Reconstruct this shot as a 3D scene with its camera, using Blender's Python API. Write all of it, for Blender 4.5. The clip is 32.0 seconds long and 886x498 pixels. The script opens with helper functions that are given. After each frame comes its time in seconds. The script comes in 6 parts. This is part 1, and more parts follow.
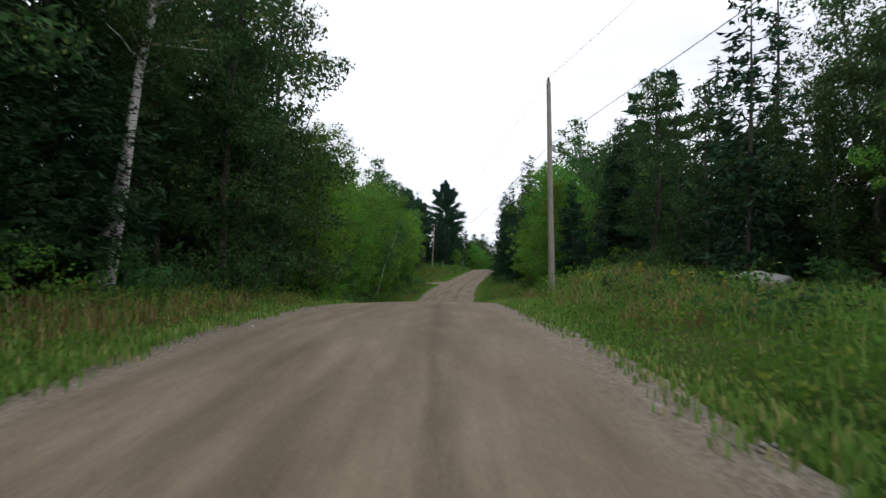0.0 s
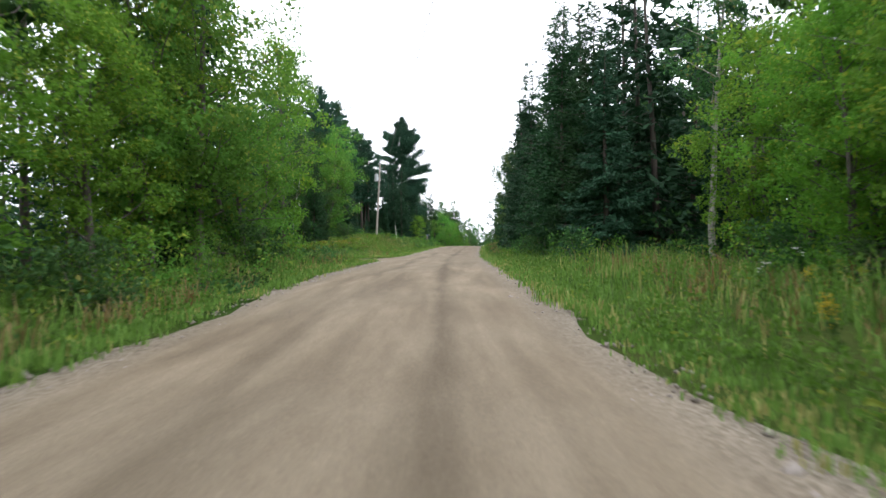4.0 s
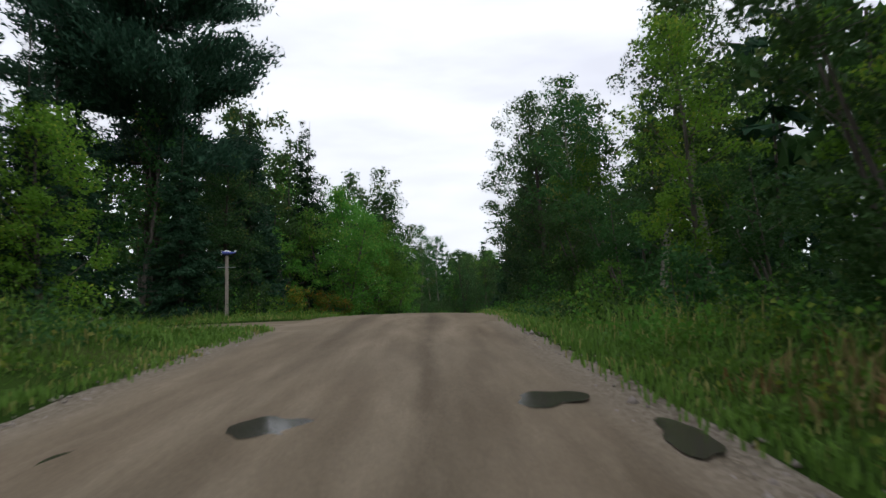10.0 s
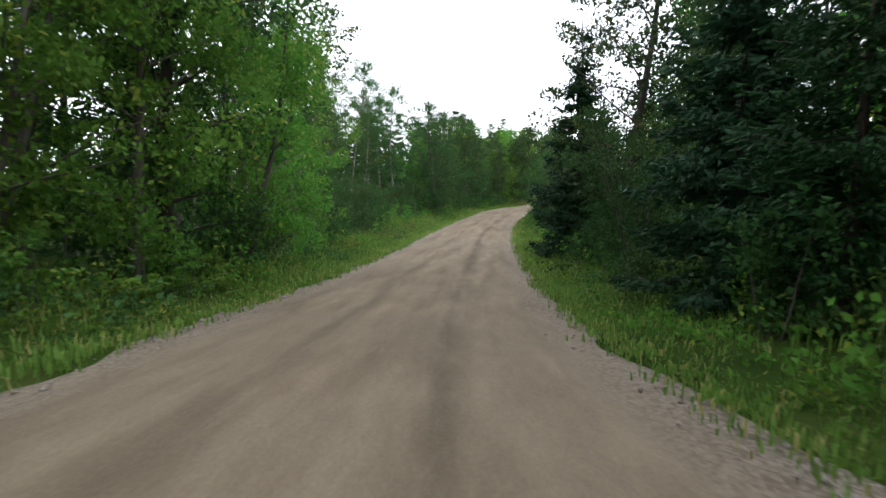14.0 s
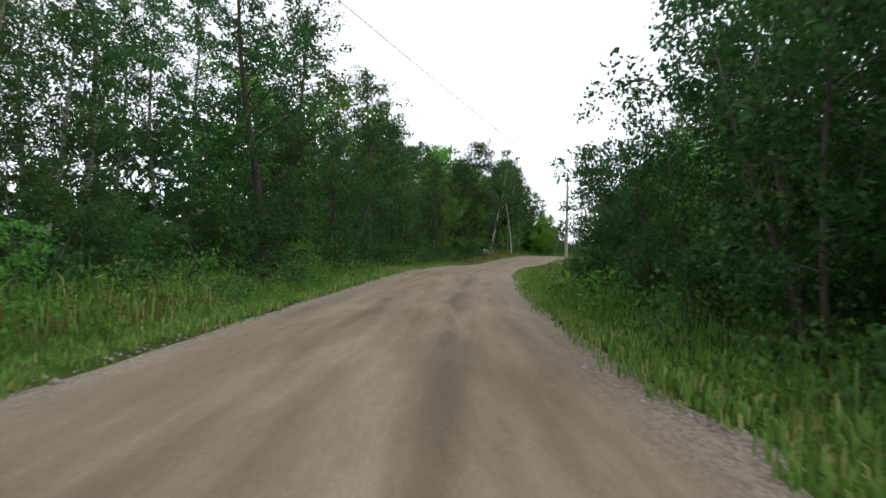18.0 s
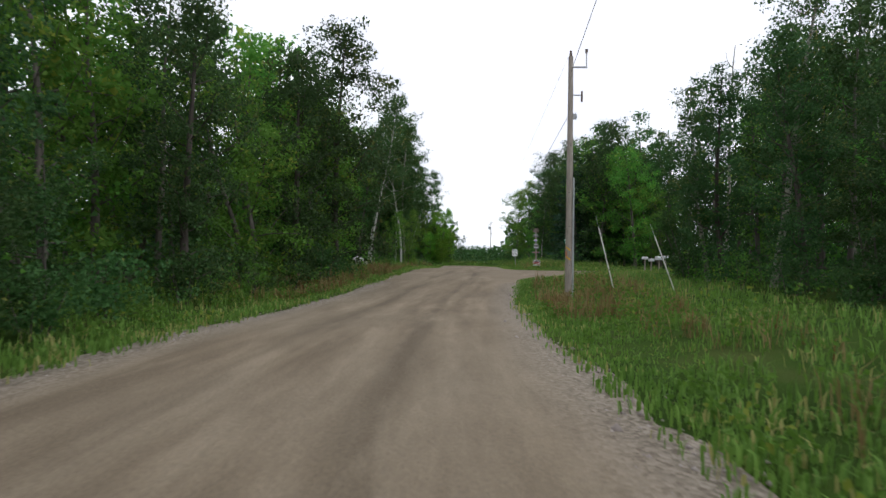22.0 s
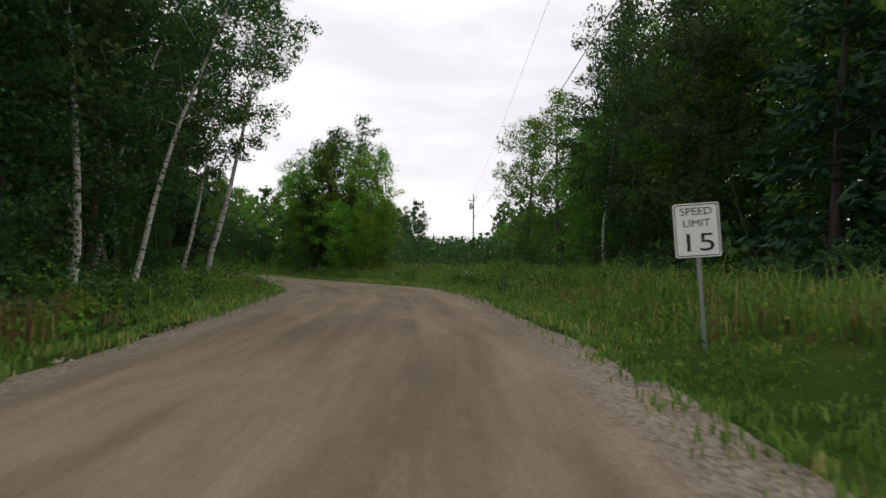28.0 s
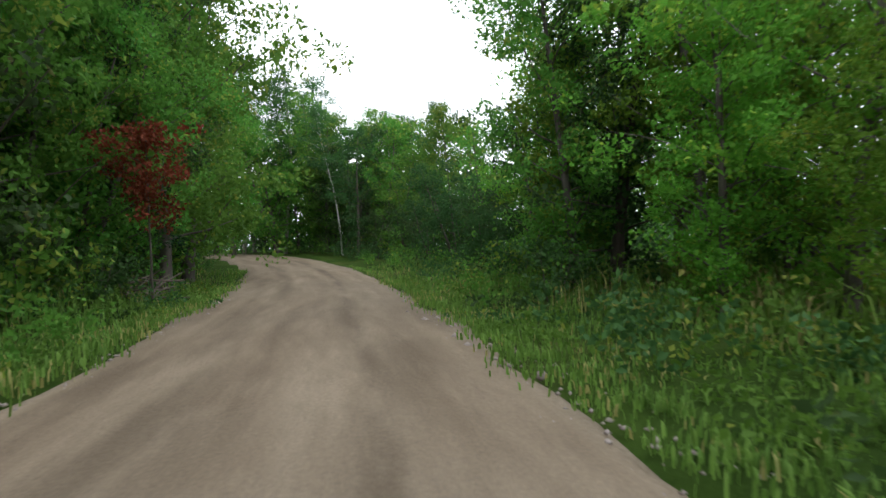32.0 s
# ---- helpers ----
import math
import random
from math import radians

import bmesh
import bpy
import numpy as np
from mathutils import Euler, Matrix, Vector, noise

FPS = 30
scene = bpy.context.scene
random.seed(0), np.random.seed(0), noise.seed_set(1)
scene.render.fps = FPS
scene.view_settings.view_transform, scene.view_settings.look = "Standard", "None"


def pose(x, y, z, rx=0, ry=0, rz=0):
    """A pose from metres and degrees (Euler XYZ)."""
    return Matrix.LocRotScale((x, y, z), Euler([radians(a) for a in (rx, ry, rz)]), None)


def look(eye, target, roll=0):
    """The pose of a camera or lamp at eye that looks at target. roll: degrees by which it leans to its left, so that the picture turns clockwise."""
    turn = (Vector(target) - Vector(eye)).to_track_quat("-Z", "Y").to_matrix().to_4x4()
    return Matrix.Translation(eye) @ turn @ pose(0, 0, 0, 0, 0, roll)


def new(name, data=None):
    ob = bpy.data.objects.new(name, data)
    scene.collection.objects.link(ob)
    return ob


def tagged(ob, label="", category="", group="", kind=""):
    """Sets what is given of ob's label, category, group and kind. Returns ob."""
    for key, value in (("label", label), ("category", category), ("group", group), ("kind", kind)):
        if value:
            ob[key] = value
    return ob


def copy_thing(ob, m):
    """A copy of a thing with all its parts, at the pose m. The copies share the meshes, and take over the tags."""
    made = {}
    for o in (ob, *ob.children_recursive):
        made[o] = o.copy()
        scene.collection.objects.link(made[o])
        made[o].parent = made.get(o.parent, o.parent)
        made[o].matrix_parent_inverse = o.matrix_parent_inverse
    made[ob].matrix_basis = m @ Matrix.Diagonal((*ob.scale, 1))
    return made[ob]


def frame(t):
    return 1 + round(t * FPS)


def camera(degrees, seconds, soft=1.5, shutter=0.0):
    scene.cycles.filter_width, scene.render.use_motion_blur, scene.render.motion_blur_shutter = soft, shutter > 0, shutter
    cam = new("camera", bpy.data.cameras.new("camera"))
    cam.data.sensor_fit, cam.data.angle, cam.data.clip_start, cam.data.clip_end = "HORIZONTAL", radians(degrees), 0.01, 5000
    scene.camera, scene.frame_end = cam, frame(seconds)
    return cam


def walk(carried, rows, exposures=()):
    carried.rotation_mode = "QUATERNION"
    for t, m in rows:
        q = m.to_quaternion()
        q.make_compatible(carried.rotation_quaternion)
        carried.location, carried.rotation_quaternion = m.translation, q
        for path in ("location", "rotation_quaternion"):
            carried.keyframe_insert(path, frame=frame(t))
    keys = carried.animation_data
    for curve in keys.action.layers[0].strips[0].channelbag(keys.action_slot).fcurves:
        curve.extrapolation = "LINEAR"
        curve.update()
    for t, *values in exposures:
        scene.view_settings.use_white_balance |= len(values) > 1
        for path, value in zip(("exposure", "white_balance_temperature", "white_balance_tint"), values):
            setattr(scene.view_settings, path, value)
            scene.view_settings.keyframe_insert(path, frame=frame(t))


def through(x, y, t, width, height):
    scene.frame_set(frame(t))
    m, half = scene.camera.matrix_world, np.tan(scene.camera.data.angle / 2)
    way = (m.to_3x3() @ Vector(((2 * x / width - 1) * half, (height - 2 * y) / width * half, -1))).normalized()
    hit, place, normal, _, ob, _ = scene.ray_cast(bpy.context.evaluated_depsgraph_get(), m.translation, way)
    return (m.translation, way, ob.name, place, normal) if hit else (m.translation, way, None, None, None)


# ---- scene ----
cam = camera(75.4, 32.0, 1.5, 0.15)
PATH = [
    (0.0, -0.000, -0.000, 1.350, 92.86, 0.42, 0.00),
    (0.5, -0.084, 6.886, 1.639, 92.84, 0.24, 0.01),
    (1.0, -0.183, 13.710, 1.833, 92.02, 1.76, -0.13),
    (1.5, -0.231, 20.372, 1.849, 90.33, 3.21, -0.46),
    (2.0, -0.222, 26.921, 1.513, 86.93, 2.68, -0.97),
    (2.5, -0.138, 33.522, 0.897, 85.04, 0.70, -1.55),
    (3.0, 0.012, 40.262, 0.340, 86.26, 1.04, -2.70),
    (3.5, 0.317, 47.334, -0.002, 88.44, 1.14, -3.67),
    (4.0, 0.712, 54.824, -0.035, 91.72, 0.35, -4.17),
    (4.5, 1.195, 62.617, 0.321, 93.71, -0.35, -4.75),
    (5.0, 1.786, 70.551, 0.842, 93.49, -1.14, -5.59),
    (5.5, 2.490, 78.405, 1.288, 91.67, -2.19, -6.47),
    (6.0, 3.256, 86.001, 1.590, 91.97, -1.98, -6.77),
    (6.5, 4.103, 93.639, 1.880, 92.38, -1.56, -7.17),
    (7.0, 5.018, 100.944, 2.178, 92.91, -0.93, -8.12),
    (7.5, 5.988, 107.813, 2.548, 93.67, -0.38, -8.61),
    (8.0, 6.962, 114.892, 2.934, 93.42, -2.43, -8.86),
    (8.5, 8.023, 122.357, 3.339, 93.64, -2.85, -8.97),
    (9.0, 9.106, 129.376, 3.719, 93.37, -2.64, -9.47),
    (9.5, 10.176, 136.245, 4.049, 93.81, -1.09, -9.52),
    (10.0, 11.194, 142.891, 4.355, 94.03, 1.40, -8.98),
    (10.5, 12.063, 149.199, 4.614, 94.13, 1.01, -8.38),
    (11.0, 12.807, 154.994, 4.780, 92.68, 0.85, -8.29),
    (11.5, 13.512, 160.526, 4.834, 91.10, 0.53, -8.40),
    (12.0, 14.172, 165.557, 4.762, 89.87, -0.14, -8.71),
    (12.5, 14.848, 170.080, 4.582, 88.21, 0.05, -9.44),
    (13.0, 15.556, 174.367, 4.227, 84.85, 0.04, -10.31),
    (13.5, 16.316, 178.508, 3.722, 83.28, -1.06, -11.76),
    (14.0, 17.240, 182.928, 3.150, 83.15, -0.46, -13.41),
    (14.5, 18.342, 187.527, 2.558, 83.28, -0.40, -15.15),
    (15.0, 19.616, 192.258, 2.025, 85.40, -0.16, -16.60),
    (15.5, 21.046, 197.130, 1.605, 86.99, 0.04, -17.75),
    (16.0, 22.617, 202.155, 1.273, 87.74, 0.25, -18.61),
    (16.5, 24.311, 207.344, 0.992, 87.97, 0.52, -19.18),
    (17.0, 26.142, 212.703, 0.760, 88.55, -0.70, -19.48),
    (17.5, 28.013, 218.029, 0.593, 89.35, -0.99, -20.12),
    (18.0, 29.908, 223.211, 0.478, 89.85, -1.24, -20.97),
    (18.5, 31.834, 228.193, 0.396, 90.06, -1.20, -22.11),
    (19.0, 33.761, 232.906, 0.348, 90.34, -0.08, -23.29),
    (19.5, 35.716, 237.392, 0.321, 90.74, 0.12, -24.69),
    (20.0, 37.722, 241.644, 0.334, 90.82, 0.21, -26.64),
    (20.5, 39.685, 245.526, 0.356, 90.57, -0.85, -28.53),
    (21.0, 41.660, 249.156, 0.377, 90.50, -1.38, -30.11),
    (21.5, 43.715, 252.738, 0.406, 90.66, -1.28, -31.53),
    (22.0, 45.923, 256.398, 0.455, 90.71, -0.75, -33.13),
    (22.5, 48.254, 259.997, 0.447, 90.80, -0.54, -34.89),
    (23.0, 50.661, 263.482, 0.368, 90.65, -0.17, -36.68),
    (23.5, 53.108, 266.832, 0.272, 90.85, 0.19, -38.46),
    (24.0, 55.666, 270.137, 0.184, 91.46, 1.26, -40.06),
    (24.5, 58.308, 273.314, 0.227, 91.39, 0.60, -41.49),
    (25.0, 61.141, 276.620, 0.355, 92.38, 0.15, -41.49),
    (25.5, 64.112, 280.127, 0.543, 92.83, -0.27, -40.87),
    (26.0, 67.203, 283.869, 0.737, 92.27, -0.74, -40.08),
    (26.5, 70.403, 287.866, 0.863, 90.98, -1.39, -39.13),
    (27.0, 73.686, 292.166, 0.842, 90.38, -1.67, -37.63),
    (27.5, 76.862, 296.546, 0.738, 90.24, -1.13, -36.30),
    (28.0, 79.834, 300.823, 0.610, 90.36, -0.33, -35.18),
    (28.5, 82.644, 304.978, 0.624, 90.53, 1.25, -33.58),
    (29.0, 85.172, 308.995, 0.622, 90.74, 1.03, -31.92),
    (29.5, 87.410, 312.863, 0.622, 90.68, 1.64, -29.32),
    (30.0, 89.372, 316.772, 0.573, 90.55, 1.51, -25.67),
    (30.5, 90.998, 320.733, 0.489, 90.25, 1.27, -21.41),
    (31.0, 92.318, 324.952, 0.339, 89.95, 1.10, -16.18),
    (31.5, 93.199, 329.176, 0.206, 89.55, 1.73, -10.42),
    (32.0, 93.678, 333.163, 0.129, 89.82, 1.77, -5.42),
]

# ---------------------------------------------------------------- light
EXPOSURES = [(t, stops, 6100 if t < 24 or t > 31.5 else 6600, 9 if t < 24 or t > 31.5 else 11) for t, stops in ((0, -0.6), (1.0, -0.5), (1.5, -0.35), (2.0, 0.0), (2.5, 0.5), (3.5, 0.65), (5.5, -0.05), (8, -0.4), (9.5, -0.6), (10.5, -0.85), (11.3, -0.8), (12, -0.38), (13, 0.05), (14.5, 0.22), (16.5, -0.12), (18, -0.25), (20, -0.48), (22, -0.44), (24.5, -0.55), (26.5, -0.74), (29, -0.72), (31, -0.5), (32, 0.25))]
world = bpy.data.worlds.new("overcast_sky")
scene.world = world
world.use_nodes = True
wn, wl = world.node_tree.nodes, world.node_tree.links
wn.clear()
sky = wn.new("ShaderNodeTexSky")
sky.sky_type, sky.sun_disc = "NISHITA", False
sky.sun_elevation, sky.sun_rotation = radians(48), radians(160)
sky.air_density, sky.dust_density = 1.0, 3.0
sky_bg = wn.new("ShaderNodeBackground")
sky_bg.inputs["Strength"].default_value = 0.10
wl.new(sky.outputs[0], sky_bg.inputs["Color"])
cloud_noise = wn.new("ShaderNodeTexNoise")
sky_at = wn.new("ShaderNodeTexCoord")
sky_map = wn.new("ShaderNodeMapping")
sky_map.inputs["Scale"].default_value = (1.0, 1.0, 4.5)
wl.new(sky_at.outputs["Generated"], sky_map.inputs[0])
wl.new(sky_map.outputs[0], cloud_noise.inputs["Vector"])
cloud_noise.inputs["Scale"].default_value = 2.0
cloud_noise.inputs["Detail"].default_value = 5
cloud_noise.inputs["Roughness"].default_value = 0.55
cloud_ramp = wn.new("ShaderNodeValToRGB")
cloud_ramp.color_ramp.elements[0].position, cloud_ramp.color_ramp.elements[0].color = 0.34, (0.80, 0.79, 0.845, 1)
cloud_ramp.color_ramp.elements[1].position, cloud_ramp.color_ramp.elements[1].color = 0.58, (0.99, 0.98, 1.0, 1)
wl.new(cloud_noise.outputs["Fac"], cloud_ramp.inputs[0])
cloud_bg = wn.new("ShaderNodeBackground")
cloud_bg.inputs["Strength"].default_value = 2.0
wl.new(cloud_ramp.outputs[0], cloud_bg.inputs["Color"])
cover = wn.new("ShaderNodeMixShader")
cover.inputs[0].default_value = 0.9
wl.new(sky_bg.outputs[0], cover.inputs[1])
wl.new(cloud_bg.outputs[0], cover.inputs[2])
w_out = wn.new("ShaderNodeOutputWorld")
wl.new(cover.outputs[0], w_out.inputs["Surface"])

sun = new("sun", bpy.data.lights.new("sun", "SUN"))
sun.data.energy, sun.data.angle, sun.data.color = 0.9, radians(30), (1.0, 0.97, 0.92)
sun.matrix_world = look((20, -40, 60), (0, 0, 0))

walk(cam, [(t, pose(x, y, z, rx, ry, rz)) for t, x, y, z, rx, ry, rz in PATH], EXPOSURES)


# ---------------------------------------------------------------- materials
def node_mat(name):
    m = bpy.data.materials.new(name)
    m.use_nodes = True
    nt = m.node_tree
    return m, nt, nt.nodes["Principled BSDF"]


def mix_rgb(nt, fac, a, b, blend="MIX"):
    n = nt.nodes.new("ShaderNodeMix")
    n.data_type, n.blend_type = "RGBA", blend
    for sock, v in ((n.inputs[0], fac), (n.inputs[6], a), (n.inputs[7], b)):
        if isinstance(v, (int, float)):
            sock.default_value = v
        elif isinstance(v, tuple):
            sock.default_value = (*v, 1)
        else:
            nt.links.new(v, sock)
    return n.outputs[2]


def noise_tex(nt, scale, detail=4, rough=0.55, coords="Object", stretch=None, distort=0.0):
    tc = nt.nodes.new("ShaderNodeTexCoord")
    vec = tc.outputs[coords]
    if stretch:
        mp = nt.nodes.new("ShaderNodeMapping")
        mp.inputs["Scale"].default_value = stretch
        nt.links.new(vec, mp.inputs[0])
        vec = mp.outputs[0]
    n = nt.nodes.new("ShaderNodeTexNoise")
    n.inputs["Scale"].default_value, n.inputs["Detail"].default_value = scale, detail
    n.inputs["Roughness"].default_value, n.inputs["Distortion"].default_value = rough, distort
    nt.links.new(vec, n.inputs["Vector"])
    return n.outputs["Fac"]


def ramp(nt, fac, *stops):
    n = nt.nodes.new("ShaderNodeValToRGB")
    while len(n.color_ramp.elements) < len(stops):
        n.color_ramp.elements.new(0.5)
    for e, (p, c) in zip(n.color_ramp.elements, stops):
        e.position, e.color = p, (*c, 1) if isinstance(c, tuple) else (c, c, c, 1)
    nt.links.new(fac, n.inputs[0])
    return n.outputs[0]


def bump(nt, bsdf, height, strength, dist=0.02):
    n = nt.nodes.new("ShaderNodeBump")
    n.inputs["Strength"].default_value, n.inputs["Distance"].default_value = strength, dist
    nt.links.new(height, n.inputs["Height"])
    nt.links.new(n.outputs[0], bsdf.inputs["Normal"])


def math_node(nt, op, a, b):
    n = nt.nodes.new("ShaderNodeMath")
    n.operation = op
    for sock, v in zip(n.inputs, (a, b)):
        if isinstance(v, (int, float)):
            sock.default_value = v
        else:
            nt.links.new(v, sock)
    return n.outputs[0]


def leaf_material(name, dark, light, accent=None, accent_share=0.0, through=0.35, rough=0.55):
    """Leaves: every leaf its own tint between dark and light, every plant a shift of its own, and light that comes through the blade."""
    m, nt, bsdf = node_mat(name)
    geo = nt.nodes.new("ShaderNodeNewGeometry")
    info = nt.nodes.new("ShaderNodeObjectInfo")
    per_leaf = geo.outputs["Random Per Island"]
    patch = noise_tex(nt, 0.55, 2)
    k = math_node(nt, "ADD", math_node(nt, "MULTIPLY", per_leaf, 0.55), math_node(nt, "MULTIPLY", patch, 0.5))
    col = mix_rgb(nt, k, dark, light)
    if accent:
        pick = math_node(nt, "GREATER_THAN", math_node(nt, "ADD", math_node(nt, "MULTIPLY", patch, 0.75), math_node(nt, "MULTIPLY", per_leaf, 0.55)), 1.0 - accent_share)
        col = mix_rgb(nt, pick, col, accent)
    hsv = nt.nodes.new("ShaderNodeHueSaturation")
    nt.links.new(col, hsv.inputs["Color"])
    nt.links.new(math_node(nt, "ADD", math_node(nt, "MULTIPLY", info.outputs["Random"], 0.036), 0.480), hsv.inputs["Hue"])
    nt.links.new(math_node(nt, "ADD", math_node(nt, "MULTIPLY", info.outputs["Random"], 0.45), 0.8), hsv.inputs["Value"])
    nt.links.new(hsv.outputs[0], bsdf.inputs["Base Color"])
    bsdf.inputs["Roughness"].default_value = rough
    bsdf.inputs["Specular IOR Level"].default_value = 0.12
    tr = nt.nodes.new("ShaderNodeBsdfTranslucent")
    nt.links.new(hsv.outputs[0], tr.inputs["Color"])
    mx = nt.nodes.new("ShaderNodeMixShader")
    mx.inputs[0].default_value = through
    nt.links.new(bsdf.outputs[0], mx.inputs[1])
    nt.links.new(tr.outputs[0], mx.inputs[2])
    nt.links.new(mx.outputs[0], nt.nodes["Material Output"].inputs["Surface"])
    return m


def bark_material(name, a, b, scale=6.0, marks=None):
    m, nt, bsdf = node_mat(name)
    f = noise_tex(nt, scale, 6, 0.65, stretch=(1, 1, 0.18))
    col = ramp(nt, f, (0.3, a), (0.7, b))
    if marks:
        g = noise_tex(nt, 4.5, 5, 0.7, stretch=(0.6, 0.6, 2.4), distort=0.5)
        col = mix_rgb(nt, ramp(nt, g, (0.53, 0.0), (0.60, 1.0)), col, marks)
    nt.links.new(col, bsdf.inputs["Base Color"])
    bsdf.inputs["Roughness"].default_value = 0.85
    bump(nt, bsdf, f, 0.5, 0.02)
    return m


def plain_material(name, colour, rough=0.5, metal=0.0, vary=0.12, scale=14.0, relief=0.08):
    m, nt, bsdf = node_mat(name)
    f = noise_tex(nt, scale, 5, 0.6)
    g = noise_tex(nt, scale * 0.12, 3, 0.5)
    lo, hi = tuple(c * (1 - vary) for c in colour), tuple(min(1, c * (1 + vary)) for c in colour)
    col = mix_rgb(nt, math_node(nt, "MULTIPLY", math_node(nt, "ADD", f, g), 0.5), lo, hi)
    nt.links.new(col, bsdf.inputs["Base Color"])
    nt.links.new(ramp(nt, f, (0.2, max(0.05, rough - 0.12)), (0.8, min(1, rough + 0.12))), bsdf.inputs["Roughness"])
    bsdf.inputs["Metallic"].default_value = metal
    bump(nt, bsdf, f, relief, 0.01)
    return m


def wood_material(name, a, b, scale=5.0, axis=(6, 6, 0.5)):
    m, nt, bsdf = node_mat(name)
    f = noise_tex(nt, scale, 6, 0.6, stretch=axis, distort=0.3)
    g = noise_tex(nt, 1.3, 3, 0.5)
    col = mix_rgb(nt, math_node(nt, "MULTIPLY", g, 0.5), ramp(nt, f, (0.3, a), (0.7, b)), tuple(0.5 * (p + q) * 0.7 for p, q in zip(a, b)))
    nt.links.new(col, bsdf.inputs["Base Color"])
    bsdf.inputs["Roughness"].default_value = 0.8
    bump(nt, bsdf, f, 0.35, 0.01)
    return m


def road_material():
    """Packed gravel: sand-brown, darker damp wheel lines, loose pale stones towards the edges. UV: x across in metres, y along in metres."""
    m, nt, bsdf = node_mat("packed_gravel")
    uv = nt.nodes.new("ShaderNodeUVMap")
    sep = nt.nodes.new("ShaderNodeSeparateXYZ")
    nt.links.new(uv.outputs[0], sep.inputs[0])
    mp = nt.nodes.new("ShaderNodeMapping")
    mp.inputs["Scale"].default_value = (1.0, 0.11, 1.0)
    nt.links.new(uv.outputs[0], mp.inputs[0])
    long = nt.nodes.new("ShaderNodeTexNoise")
    long.inputs["Scale"].default_value, long.inputs["Detail"].default_value = 1.5, 6
    nt.links.new(mp.outputs[0], long.inputs["Vector"])
    broad = noise_tex(nt, 0.16, 4, 0.6)
    grit = noise_tex(nt, 26.0, 6, 0.75)
    vor = nt.nodes.new("ShaderNodeTexVoronoi")
    vor.inputs["Scale"].default_value = 22.0
    tc = nt.nodes.new("ShaderNodeTexCoord")
    nt.links.new(tc.outputs["Object"], vor.inputs["Vector"])
    col = ramp(nt, long.outputs["Fac"], (0.32, (0.165, 0.134, 0.097)), (0.5, (0.25, 0.207, 0.154)), (0.68, (0.33, 0.282, 0.216)))
    col = mix_rgb(nt, ramp(nt, broad, (0.4, 0.0), (0.62, 0.6)), col, (0.26, 0.226, 0.176))
    mp2 = nt.nodes.new("ShaderNodeMapping")
    mp2.inputs["Scale"].default_value = (1.0, 0.22, 1.0)
    nt.links.new(uv.outputs[0], mp2.inputs[0])
    mot = nt.nodes.new("ShaderNodeTexNoise")
    mot.inputs["Scale"].default_value, mot.inputs["Detail"].default_value, mot.inputs["Roughness"].default_value = 2.4, 8, 0.7
    nt.links.new(mp2.outputs[0], mot.inputs["Vector"])
    mottle = mot.outputs["Fac"]
    col = mix_rgb(nt, ramp(nt, mottle, (0.38, 0.45), (0.55, 0.0)), col, (0.175, 0.143, 0.104))
    col = mix_rgb(nt, ramp(nt, mottle, (0.55, 0.0), (0.70, 0.4)), col, (0.345, 0.295, 0.23))
    # dark damp lines where the tyres run
    side = math_node(nt, "ABSOLUTE", sep.outputs["X"], 0.0)
    track = math_node(nt, "ABSOLUTE", math_node(nt, "SUBTRACT", math_node(nt, "ADD", side, math_node(nt, "MULTIPLY", broad, 0.5)), 1.2), 0.0)
    col = mix_rgb(nt, math_node(nt, "MULTIPLY", ramp(nt, track, (0.05, 1.0), (0.42, 0.0)), ramp(nt, long.outputs["Fac"], (0.38, 0.7), (0.62, 0.12))), col, (0.15, 0.125, 0.092))
    streak = math_node(nt, "ABSOLUTE", math_node(nt, "SUBTRACT", math_node(nt, "ADD", sep.outputs["X"], math_node(nt, "MULTIPLY", broad, 0.35)), 1.1), 0.0)
    col = mix_rgb(nt, math_node(nt, "MULTIPLY", ramp(nt, streak, (0.03, 0.34), (0.20, 0.0)), ramp(nt, mottle, (0.42, 1.0), (0.6, 0.25))), col, (0.10, 0.08, 0.058))
    # loose grey stones lie at the edges
    rim = nt.nodes.new("ShaderNodeMapRange")
    rim.inputs["From Min"].default_value, rim.inputs["From Max"].default_value = 2.3, 3.3
    nt.links.new(side, rim.inputs["Value"])
    speck = ramp(nt, vor.outputs["Color"], (0.2, (0.13, 0.115, 0.10)), (0.8, (0.40, 0.37, 0.335)))
    col = mix_rgb(nt, math_node(nt, "MULTIPLY", rim.outputs[0], 0.7), col, speck)
    col = mix_rgb(nt, 0.5, col, ramp(nt, grit, (0.25, (0.10, 0.08, 0.06)), (0.5, (0.26, 0.222, 0.158)), (0.75, (0.46, 0.42, 0.33))), "OVERLAY")
    nt.links.new(col, bsdf.inputs["Base Color"])
    bsdf.inputs["Roughness"].default_value = 0.93
    bsdf.inputs["Specular IOR Level"].default_value = 0.15
    h = math_node(nt, "ADD", math_node(nt, "MULTIPLY", grit, 0.6), math_node(nt, "MULTIPLY", vor.outputs["Distance"], 0.8))
    bump(nt, bsdf, h, 0.55, 0.02)
    return m


